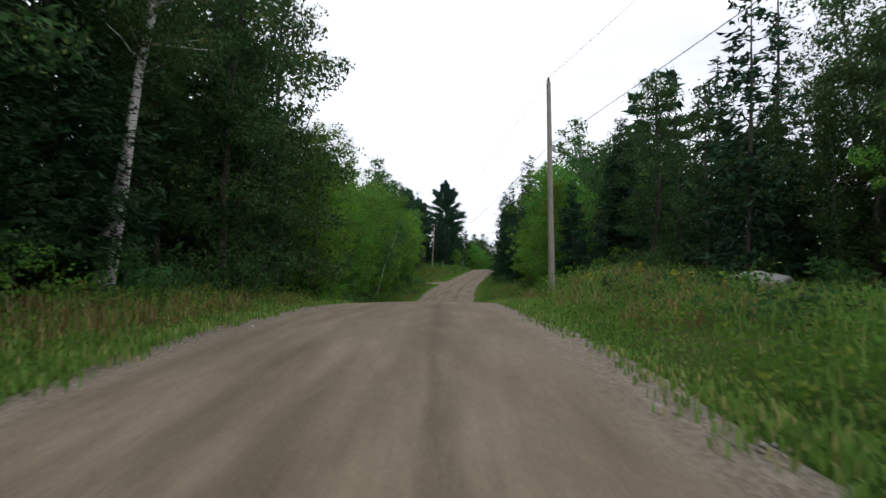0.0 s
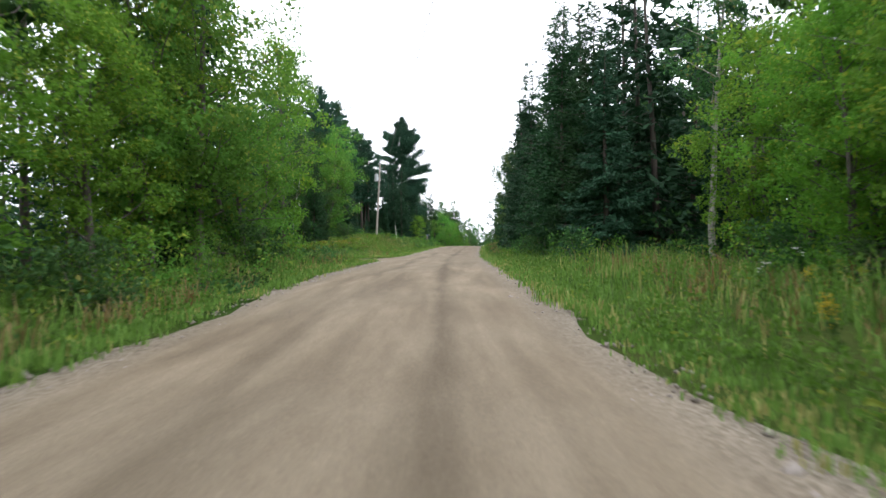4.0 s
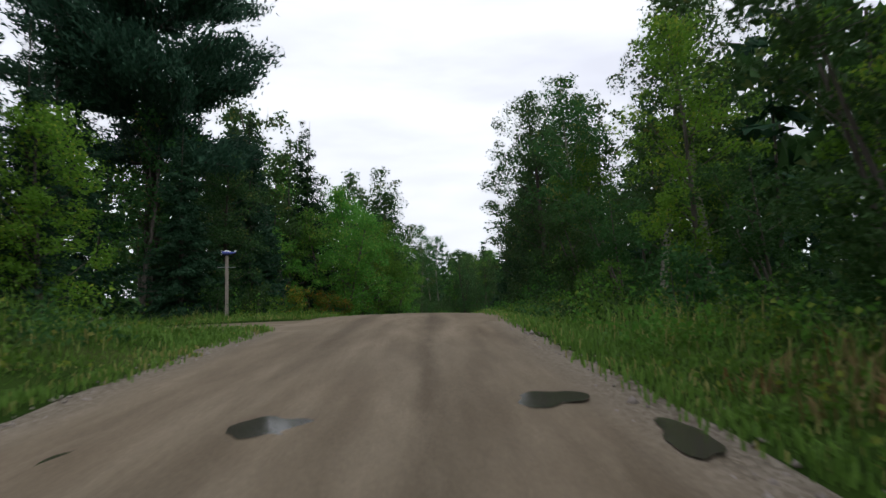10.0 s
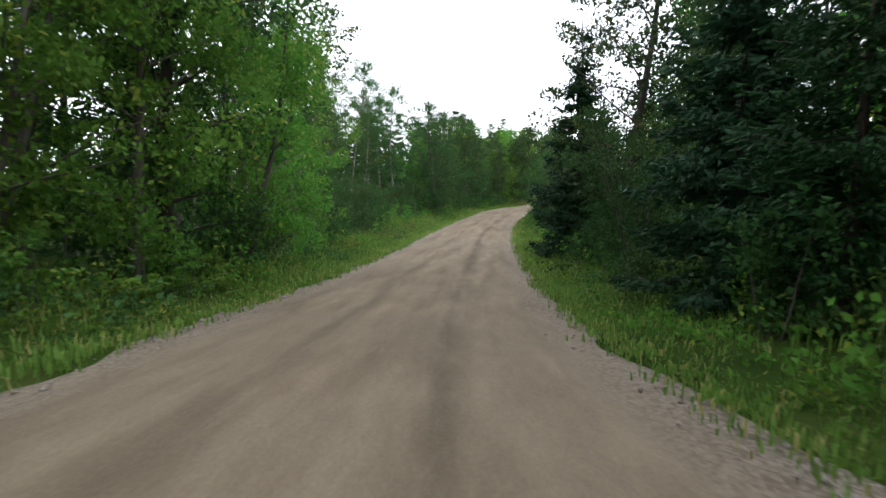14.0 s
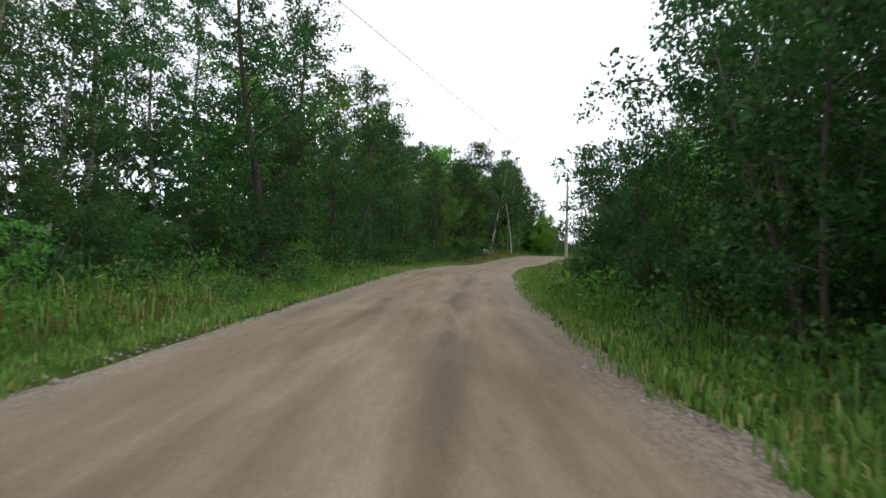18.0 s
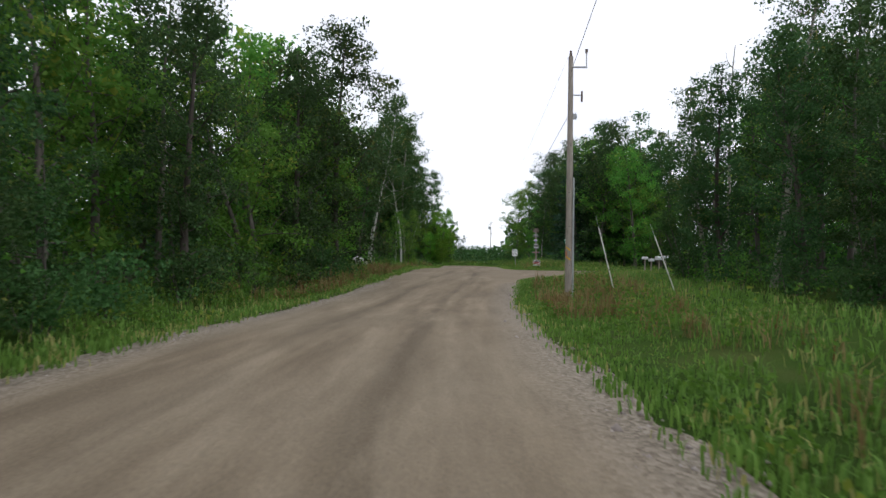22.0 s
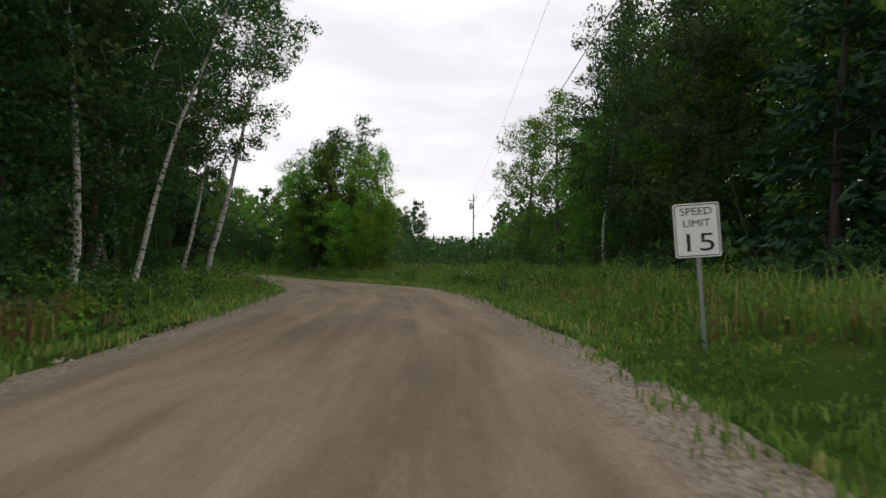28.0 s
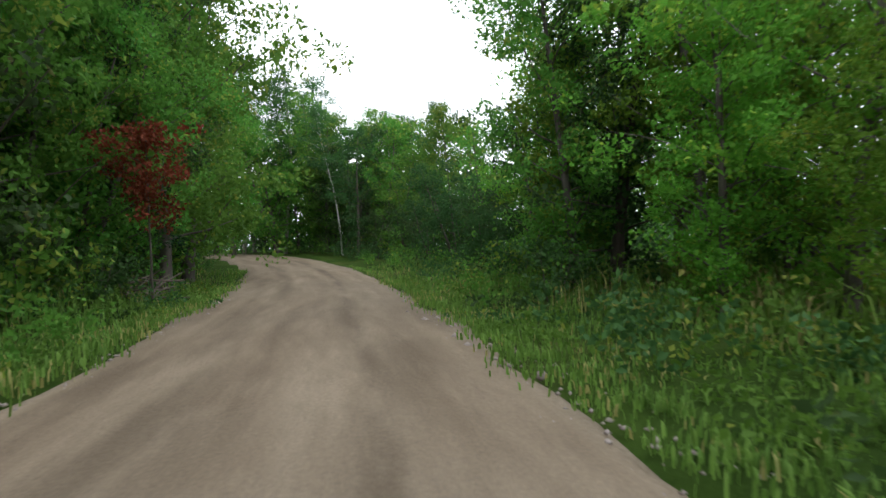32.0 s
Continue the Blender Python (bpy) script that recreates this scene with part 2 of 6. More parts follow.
def ground_material():
    m, nt, bsdf = node_mat("forest_floor")
    a, b = noise_tex(nt, 0.35, 5, 0.6), noise_tex(nt, 7.0, 6, 0.7)
    col = ramp(nt, a, (0.3, (0.035, 0.075, 0.013)), (0.5, (0.07, 0.13, 0.022)), (0.7, (0.125, 0.15, 0.045)))
    col = mix_rgb(nt, 0.55, col, ramp(nt, b, (0.3, (0.03, 0.03, 0.015)), (0.7, (0.11, 0.12, 0.05))), "OVERLAY")
    nt.links.new(col, bsdf.inputs["Base Color"])
    bsdf.inputs["Roughness"].default_value = 1.0
    bsdf.inputs["Specular IOR Level"].default_value = 0.05
    bump(nt, bsdf, b, 0.9, 0.08)
    return m


M_ROAD, M_GROUND = road_material(), ground_material()
M_MAPLE = leaf_material("leaves_bright_green", (0.054, 0.150, 0.022), (0.163, 0.36, 0.054), (0.251, 0.35, 0.055), 0.12, 0.50)
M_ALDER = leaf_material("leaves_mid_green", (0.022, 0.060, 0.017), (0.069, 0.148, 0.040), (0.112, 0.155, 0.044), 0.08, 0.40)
M_OAK = leaf_material("leaves_dark_olive", (0.021, 0.054, 0.018), (0.071, 0.138, 0.040), (0.130, 0.16, 0.044), 0.09, 0.36)
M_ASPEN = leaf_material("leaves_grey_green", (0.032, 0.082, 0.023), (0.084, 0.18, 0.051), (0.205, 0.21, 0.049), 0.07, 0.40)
M_AUTUMN = leaf_material("leaves_turning", (0.06, 0.12, 0.014), (0.17, 0.22, 0.03), (0.36, 0.22, 0.03), 0.2, 0.38)
M_LIME = leaf_material("leaves_lime", (0.074, 0.19, 0.022), (0.214, 0.43, 0.049), (0.298, 0.42, 0.049), 0.10, 0.54)
M_STRAW = leaf_material("dry_grass", (0.16, 0.125, 0.045), (0.34, 0.27, 0.115), (0.22, 0.125, 0.05), 0.15, 0.35)
M_RED = leaf_material("leaves_red", (0.09, 0.018, 0.012), (0.20, 0.04, 0.022), None, 0, 0.35)
M_SPRUCE = leaf_material("needles_dark", (0.011, 0.034, 0.017), (0.033, 0.084, 0.038), None, 0, 0.12, 0.6)
M_FIR = leaf_material("needles_fir", (0.011, 0.036, 0.013), (0.033, 0.084, 0.028), None, 0, 0.14, 0.6)
M_PINE = leaf_material("needles_blue_green", (0.013, 0.040, 0.024), (0.039, 0.095, 0.051), None, 0, 0.15, 0.6)
M_GRASS = leaf_material("grass_blades", (0.070, 0.142, 0.024), (0.195, 0.310, 0.058), (0.30, 0.28, 0.10), 0.15, 0.42)
M_FERN = leaf_material("fern_yellowing", (0.07, 0.155, 0.02), (0.19, 0.29, 0.036), (0.32, 0.24, 0.03), 0.10, 0.4)
M_BRACKEN = leaf_material("fern_golden", (0.11, 0.16, 0.024), (0.30, 0.27, 0.036), (0.36, 0.19, 0.03), 0.16, 0.4)
M_GOLD = leaf_material("flower_yellow", (0.42, 0.34, 0.02), (0.62, 0.50, 0.04), None, 0, 0.2)
M_WHITEF = leaf_material("flower_white", (0.5, 0.5, 0.45), (0.75, 0.75, 0.7), None, 0, 0.2)
M_BARK = bark_material("bark_grey_brown", (0.045, 0.038, 0.030), (0.15, 0.13, 0.11))
M_BARK_DARK = bark_material("bark_dark", (0.025, 0.019, 0.015), (0.085, 0.068, 0.054))
M_BIRCH = bark_material("bark_birch", (0.36, 0.35, 0.32), (0.60, 0.59, 0.56), 5.0, (0.03, 0.026, 0.022))
M_ASPEN_BARK = bark_material("bark_aspen", (0.16, 0.16, 0.12), (0.33, 0.32, 0.26), 5.0, (0.04, 0.035, 0.03))
M_POLE = wood_material("pole_weathered", (0.20, 0.17, 0.14), (0.42, 0.37, 0.32))
M_STONE = plain_material("field_stone", (0.30, 0.295, 0.28), 0.85, 0, 0.35, 9, 0.6)
M_GRAVEL = leaf_material("loose_stones", (0.16, 0.135, 0.115), (0.40, 0.36, 0.32), None, 0, 0.0, 0.9)
M_WATER = plain_material("puddle_water", (0.05, 0.045, 0.035), 0.05, 0, 0.1, 3, 0.02)
M_STEEL = plain_material("galvanised_steel", (0.36, 0.37, 0.38), 0.45, 0.8, 0.15)
M_WHITE = plain_material("sign_white", (0.80, 0.80, 0.79), 0.4, 0, 0.06)
M_BLACK = plain_material("sign_black", (0.015, 0.015, 0.016), 0.45)
M_GREEN = plain_material("sign_green", (0.012, 0.20, 0.13), 0.4)
M_REDP = plain_material("sign_red", (0.36, 0.025, 0.04), 0.45)
M_BLUE = plain_material("sign_blue", (0.06, 0.09, 0.36), 0.45)
M_BOARD_W = wood_material("board_white", (0.50, 0.50, 0.48), (0.68, 0.68, 0.66), 4, (1, 6, 6))
M_BOARD_G = wood_material("board_grey", (0.20, 0.20, 0.19), (0.36, 0.36, 0.34), 4, (1, 6, 6))
M_BOARD_B = wood_material("board_brown", (0.09, 0.05, 0.035), (0.21, 0.13, 0.09), 4, (1, 6, 6))
M_CABLE = plain_material("cable_black", (0.02, 0.02, 0.022), 0.6)
M_CAN = plain_material("transformer_grey", (0.42, 0.44, 0.45), 0.4, 0.2)
M_PORCELAIN = plain_material("insulator_brown", (0.10, 0.06, 0.045), 0.25)
M_MAILBOX = plain_material("mailbox_enamel", (0.62, 0.63, 0.63), 0.35, 0.1)
M_STAKE = plain_material("marker_pale", (0.62, 0.60, 0.54), 0.55)
M_TWIG = bark_material("dead_twigs", (0.09, 0.07, 0.055), (0.22, 0.18, 0.15))


# the road's middle, from behind the start to past the end: plan and height
ROAD_PLAN = [
    (-0.9, -48.0), (-0.9, -36.0), (-0.9, -24.0), (-0.9, -12.0), (-0.9, -0.0), (-1.1, 11.8),
    (-1.1, 23.7), (-1.0, 35.5), (-0.6, 47.3), (0.1, 59.1), (0.9, 70.9), (2.0, 82.7),
    (3.3, 94.5), (4.8, 106.2), (6.5, 117.9), (8.2, 129.6), (10.0, 141.3), (11.6, 153.0),
    (13.2, 164.8), (15.0, 176.4), (17.5, 188.0), (20.8, 199.4), (24.5, 210.6), (28.4, 221.8),
    (32.7, 232.8), (37.6, 243.6), (43.0, 254.2), (49.3, 264.2), (56.3, 273.8), (64.0, 282.8),
    (71.4, 292.0), (78.5, 301.4), (85.2, 311.1), (90.4, 321.7), (92.7, 333.3), (91.9, 345.2),
    (90.4, 356.9), (87.4, 368.5), (82.6, 379.0), (75.0, 387.0), (64.0, 391.0), (52.0, 391.5),
]
ROAD_RISE = [
    -0.90, -0.75, -0.55, -0.30, 0.00, 0.43, 0.33, -0.61, -1.35, -1.19, -0.49, 0.11,
    0.56, 1.10, 1.74, 2.37, 2.93, 3.37, 3.43, 2.64, 1.18, 0.12, -0.49, -0.83,
    -1.00, -1.01, -0.93, -0.98, -1.13, -0.73, -0.50, -0.73, -0.73, -0.89, -1.22, -1.20,
    -1.00, -0.60, -0.10, 0.15, 0.20, 0.25,
]


# ---------------------------------------------------------------- the plan of the road
def spline(points, step=1.0):
    """Catmull-Rom through the points, sampled about every step metres."""
    p = np.array(points, float)
    p = np.vstack([2 * p[0] - p[1], p, 2 * p[-1] - p[-2]])
    out = []
    for i in range(1, len(p) - 2):
        n = max(2, int(np.linalg.norm(p[i + 1] - p[i]) / step))
        u = (np.arange(n) / n)[:, None]
        a, b, c, d = p[i - 1], p[i], p[i + 1], p[i + 2]
        out.append(0.5 * (2 * b + (c - a) * u + (2 * a - 5 * b + 4 * c - d) * u ** 2 + (3 * b - a - 3 * c + d) * u ** 3))
    return np.vstack(out + [p[-2:-1]])


HALF = 3.45
LINE = spline([(x, y, z) for (x, y), z in zip(ROAD_PLAN, ROAD_RISE)])
RUN = np.r_[0, np.cumsum(np.linalg.norm(np.diff(LINE[:, :2], axis=0), axis=1))]
RUN -= RUN[np.argmin(np.abs(LINE[:, 1]))]          # chainage 0 where the drive begins
HALVES = np.interp(RUN, (0, 250, 280, 305, 335, 352, 362), (3.35, 3.35, 3.6, 3.9, 3.4, 3.1, 2.75))
ALONG = np.gradient(LINE[:, :2], axis=0)
ALONG /= np.linalg.norm(ALONG, axis=1)[:, None]
RIGHT = np.stack([ALONG[:, 1], -ALONG[:, 0]], 1)


def at(s, off=0.0):
    """Plan place at chainage s, off metres to the right of the road's middle."""
    i = int(np.argmin(np.abs(RUN - s)))
    return LINE[i, 0] + RIGHT[i, 0] * off, LINE[i, 1] + RIGHT[i, 1] * off


SIDE_ROADS = [
    spline([(62, 281), (67.5, 286.6), (75, 290.8), (80, 291.3), (85, 290.8), (90, 289.8), (95, 288.4), (120, 281.5), (150, 273), (180, 265)]),
    spline([at(92, -1.6), at(91.5, -8), at(93, -16), at(97, -30)]),
    spline([at(162.5, -1.6), at(162.5, -8), at(164, -16), at(168, -26)]),
    spline([at(315, -1.6), at(316, -8), at(317, -16), at(319, -28)]),
]
SIDE_OF = (1, -1, -1, -1)        # on which side of the main road each one leaves it
# half widths: the mouths flare where they meet the road
SIDE_HALF = [np.minimum(9.5, w + f * np.exp(-np.linalg.norm(s[:, :2] - s[0, :2], axis=1) / r)) for s, w, f, r in zip(SIDE_ROADS, (3.6, 2.6, 2.2, 2.3), (0.0, 4.2, 3.4, 2.8), (7.5, 4.5, 4.5, 4.0))]
SIDE_HALF[0] = np.interp(np.r_[0, np.cumsum(np.linalg.norm(np.diff(SIDE_ROADS[0], axis=0), axis=1))], (0, 8, 16, 21, 26, 32), (3.3, 7.6, 8.2, 6.2, 4.5, 3.6))
BANKS = [(86.0, 335.0, 0.45, 5.0), (62.6, 270.6, 0.32, 4.5), (-7.5, 121.0, 1.25, 15.0), (2.0, 146.0, 0.9, 11.0), (91.0, 303.0, 0.35, 7.0), (7.5, 25.0, 0.85, 7.5), (10.0, 60.0, 0.3, 8.0)]


def ground_at(x, y):
    """Height of the ground, its distance from the main road's middle and from any driven edge (arrays)."""
    x, y = np.atleast_1d(np.asarray(x, float)), np.atleast_1d(np.asarray(y, float))
    z, d, e = np.empty(len(x)), np.empty(len(x)), np.empty(len(x))
    side = [np.array(s) for s in SIDE_ROADS]
    for a in range(0, len(x), 4000):
        c = slice(a, a + 4000)
        q = (x[c, None] - LINE[None, :, 0]) ** 2 + (y[c, None] - LINE[None, :, 1]) ** 2
        w = 1 / (q + 0.5) ** 2.5
        z[c] = (w * LINE[None, :, 2]).sum(1) / w.sum(1)
        d[c] = np.sqrt(q.min(1))
        near = q.argmin(1)
        edge = d[c] - HALVES[near]
        hand = np.sign((x[c] - LINE[near, 0]) * RIGHT[near, 0] + (y[c] - LINE[near, 1]) * RIGHT[near, 1])
        for s, h, sg in zip(side, SIDE_HALF, SIDE_OF):
            ds = (x[c, None] - s[None, :, 0]) ** 2 + (y[c, None] - s[None, :, 1]) ** 2
            k = ds.argmin(1)
            qs = np.sqrt(ds[np.arange(len(k)), k]) - h[k]
            edge = np.minimum(edge, np.where(hand == sg, qs, 99.0))
        e[c] = edge
    t = np.clip(e / 5.0, 0, 1)
    t = t * t * (3 - 2 * t)
    rough = 0.16 * np.sin(x * 0.31 + 1.3 * np.sin(y * 0.17)) * np.cos(y * 0.27) + 0.07 * np.sin(x * 1.1 + y * 0.8)
    up = t * (0.12 + rough) + np.where(e > 9, np.minimum((e - 9) * 0.012, 0.6), 0)
    for bx, by, h, r in BANKS:
        up += t * h * np.exp(-((x - bx) ** 2 + (y - by) ** 2) / r ** 2)
    up -= 0.10 * np.exp(-((e - 1.2) / 0.8) ** 2)
    up -= np.where(e < 0, np.minimum(-e, 1) * 0.22, 0)
    return z + up, d, e


def mesh_from(name, verts, faces, mat, uv=None, smooth=False):
    """A mesh from arrays: faces all with the same number of corners."""
    me = bpy.data.meshes.new(name)
    verts, faces = np.asarray(verts, np.float32), np.asarray(faces, np.int32)
    n = faces.shape[1]
    me.vertices.add(len(verts))
    me.vertices.foreach_set("co", verts.ravel())
    me.loops.add(faces.size)
    me.loops.foreach_set("vertex_index", faces.ravel())
    me.polygons.add(len(faces))
    me.polygons.foreach_set("loop_start", np.arange(len(faces), dtype=np.int32) * n)
    if smooth:
        me.polygons.foreach_set("use_smooth", np.ones(len(faces), bool))
    if uv is not None:
        layer = me.uv_layers.new(name="UVMap")
        layer.data.foreach_set("uv", np.asarray(uv, np.float32)[faces.ravel()].ravel())
    me.update(calc_edges=True)
    me.validate()
    me.materials.append(mat)
    return me


def part(name, bm, material, parent, label=""):
    """Links a bmesh as one mesh object under a thing or part."""
    me = bpy.data.meshes.new(name)
    bm.to_mesh(me)
    bm.free()
    me.materials.append(material)
    ob = new(name, me)
    ob.parent = parent
    return tagged(ob, label)


def part_mesh(name, me, parent, label=""):
    ob = new(name, me)
    ob.parent = parent
    return tagged(ob, label)


def thing(name, x, y, z, turn=0.0, lean=(0.0, 0.0)):
    ob = new(name)
    ob.matrix_basis = pose(x, y, z, lean[0], lean[1], turn)
    return ob


def height(x, y):
    return float(ground_at([x], [y])[0][0])


# ---------------------------------------------------------------- ground and roads
def spread(lo, hi, step, reach):
    core = list(np.arange(lo, hi + step, step))
    d, out = step, []
    while d < reach:
        d *= 1.6
        out.append(d)
    acc = np.cumsum(out)
    return np.array([lo - a for a in acc[::-1]] + core + [core[-1] + a for a in acc])


gx, gy = spread(-50, 150, 1.7, 700), spread(-60, 400, 1.7, 700)
GX, GY = np.meshgrid(gx, gy, indexing="ij")
GZ = ground_at(GX.ravel(), GY.ravel())[0]
idx = np.arange(GX.size).reshape(GX.shape)
quads = np.stack([idx[:-1, :-1], idx[1:, :-1], idx[1:, 1:], idx[:-1, 1:]], -1).reshape(-1, 4)
ground = new("ground", mesh_from("ground", np.stack([GX.ravel(), GY.ravel(), GZ], 1), quads, M_GROUND, smooth=True))
tagged(ground, "dark forest floor with moss and low growth", "ground", kind="structure")


def road_level(x, y):
    """Height of the main road's middle nearest to the place, and the distance from it."""
    q = (LINE[:, 0] - x) ** 2 + (LINE[:, 1] - y) ** 2
    w = 1 / (q + 0.5) ** 2.5
    return (w * LINE[:, 2]).sum() / w.sum(), math.sqrt(q.min())


def mouth_at(x, y):
    """Distance to the edge of the nearest side road; negative on it."""
    out = []
    for s, h in zip(SIDE_ROADS, SIDE_HALF):
        d = np.hypot(s[:, 0] - x, s[:, 1] - y)
        out.append(float(d.min() - h[d.argmin()]))
    return min(out)


def road_strip(name, line, half, lift, label, ragged=0.35, seed=3, joins=0):
    """A crowned strip of packed gravel with ragged edges that bed into the verge."""
    rng = np.random.default_rng(seed)
    line = np.asarray(line)
    half = np.broadcast_to(half, (len(line),))
    tan = np.gradient(line[:, :2], axis=0)
    tan /= np.linalg.norm(tan, axis=1)[:, None]
    rgt = np.stack([tan[:, 1], -tan[:, 0]], 1)
    across = np.array([-1.12, -1.0, -0.82, -0.62, -0.42, -0.2, 0, 0.2, 0.42, 0.62, 0.82, 1.0, 1.12])
    run = np.r_[0, np.cumsum(np.linalg.norm(np.diff(line[:, :2], axis=0), axis=1))]
    wob = np.convolve(rng.normal(0, 1, (2, len(line) + 20)).ravel(), np.ones(5) / 5, "same")[:2 * len(line)].reshape(2, -1) * ragged
    v, uv = [], []
    for i, p in enumerate(line):
        for k, a in enumerate(across):
            off = a * half[i] + (wob[0, i] * (k < 2) + wob[1, i] * (k > len(across) - 3))
            drop = -0.10 * abs(a) ** 2 - (0.16 if abs(a) > 1.05 else 0)
            rut = -0.018 * (math.exp(-((abs(off) - 0.95) / 0.28) ** 2)) + 0.006 * math.sin(run[i] * 1.9 + off * 2.0)
            x, y, z = p[0] + rgt[i, 0] * off, p[1] + rgt[i, 1] * off, p[2] + lift + 0.05 + drop + rut
            if joins:        # a side road dips under the main one's crown and comes out flush with its edge
                near = int(np.argmin((LINE[:, 0] - x) ** 2 + (LINE[:, 1] - y) ** 2))
                if joins * ((x - LINE[near, 0]) * RIGHT[near, 0] + (y - LINE[near, 1]) * RIGHT[near, 1]) < 0.4:
                    x, y = LINE[near, 0] + joins * 0.4 * RIGHT[near, 0], LINE[near, 1] + joins * 0.4 * RIGHT[near, 1]
                lvl, d = road_level(x, y)
                z = lvl + lift - 0.035 - 0.10 * (min(d, HALF) / HALF) ** 2 + 0.085 * min(1.0, max(0.0, (d - 2.6) / 0.85)) + rut - (0.42 if abs(a) > 1.05 else 0.05 * a * a)
            v.append((x, y, z))
            if joins:
                off *= 3.3 / max(3.3, half[i])
            elif abs(off) > 2.1 and mouth_at(x, y) < -0.3:
                off = math.copysign(2.1, off)
            uv.append((off, run[i]))
    n = len(across)
    f = [(i * n + k, i * n + k + 1, (i + 1) * n + k + 1, (i + 1) * n + k) for i in range(len(line) - 1) for k in range(n - 1)]
    ob = new(name, mesh_from(name, v, f, M_ROAD, uv, True))
    return tagged(ob, label, "road", kind="structure")


road_strip("road", LINE, HALVES, 0.0, "narrow packed gravel road, sandy brown with wheel tracks")
for i, (s, h) in enumerate(zip(SIDE_ROADS, SIDE_HALF)):
    zz = ground_at(s[:, 0], s[:, 1])[0]
    road_strip("road_%d" % (i + 2), np.column_stack([s[:, :2], zz]), h + 0.1, -0.012, ("side road of grey packed gravel", "gravel driveway mouth with loose stones", "short gravel driveway into the woods", "narrow gravel lane into the birch woods")[i], 0.4, 11 + i, SIDE_OF[i])


# ---------------------------------------------------------------- plants
def tube(points, radii, sides=7):
    """Vertices and quads of a tapering tube along the points."""
    p, r = np.asarray(points, float), np.asarray(radii, float)
    t = np.gradient(p, axis=0)
    t /= np.linalg.norm(t, axis=1)[:, None] + 1e-9
    ref = np.where(np.abs(t[:, 2:3]) > 0.9, [[1.0, 0, 0]], [[0, 0, 1.0]])
    u = np.cross(t, ref)
    u /= np.linalg.norm(u, axis=1)[:, None] + 1e-9
    w = np.cross(t, u)
    a = np.arange(sides) * 2 * math.pi / sides
    v = p[:, None] + r[:, None, None] * (np.cos(a)[None, :, None] * u[:, None] + np.sin(a)[None, :, None] * w[:, None])
    n = len(p)
    i, k = np.meshgrid(np.arange(n - 1), np.arange(sides), indexing="ij")
    f = np.stack([i * sides + k, i * sides + (k + 1) % sides, (i + 1) * sides + (k + 1) % sides, (i + 1) * sides + k], -1).reshape(-1, 4)
    return v.reshape(-1, 3), f


def joined(pieces):
    vs, fs, n = [], [], 0
    for v, f in pieces:
        vs.append(v)
        fs.append(f + n)
        n += len(v)
    return np.vstack(vs), np.vstack(fs)


def leaves(rng, centres, length, width, droop=0.25, out=None, full=False):
    """One folded, pointed blade at each centre, turned at random (or along out). full: both halves of the blade, for plants close to the road."""
    n = len(centres)
    d = rng.normal(0, 1, (n, 3))
    if out is not None:
        d = out + 0.45 * d
    d[:, 2] -= droop
    d /= np.linalg.norm(d, axis=1)[:, None]
    s = np.cross(d, rng.normal(0, 1, (n, 3)))
    s /= np.linalg.norm(s, axis=1)[:, None] + 1e-9
    up = np.cross(s, d)
    ln = length * rng.uniform(0.65, 1.3, (n, 1))
    wd = width * rng.uniform(0.7, 1.25, (n, 1))
    a = centres - d * ln * 0.5
    if full:
        mid = centres - d * ln * rng.uniform(0.02, 0.14, (n, 1)) + up * wd * 0.16
        v = np.stack([a, mid + s * wd * 0.5, centres + d * ln * 0.5 - up * wd * 0.2, mid - s * wd * 0.5], 1).reshape(-1, 3)
        return v, (np.array([(0, 1, 2), (0, 2, 3)])[None] + 4 * np.arange(n)[:, None, None]).reshape(-1, 3)
    b = centres + d * ln * rng.uniform(0.0, 0.25, (n, 1)) + s * wd * 0.62 + up * wd * 0.2
    c = centres + d * ln * 0.5 - s * wd * 0.38
    v = np.stack([a, b, c], 1).reshape(-1, 3)
    return v, np.arange(3 * n).reshape(-1, 3)


def bent(rng, start, direction, length, steps=5, wander=0.12, rise=0.0):
    p, d, out = np.array(start, float), np.array(direction, float), []
    d /= np.linalg.norm(d)
    for _ in range(steps + 1):
        out.append(p.copy())
        d = d + rng.normal(0, wander, 3) + np.array([0, 0, rise])
        d /= np.linalg.norm(d)
        p = p + d * length / steps
    return np.array(out)


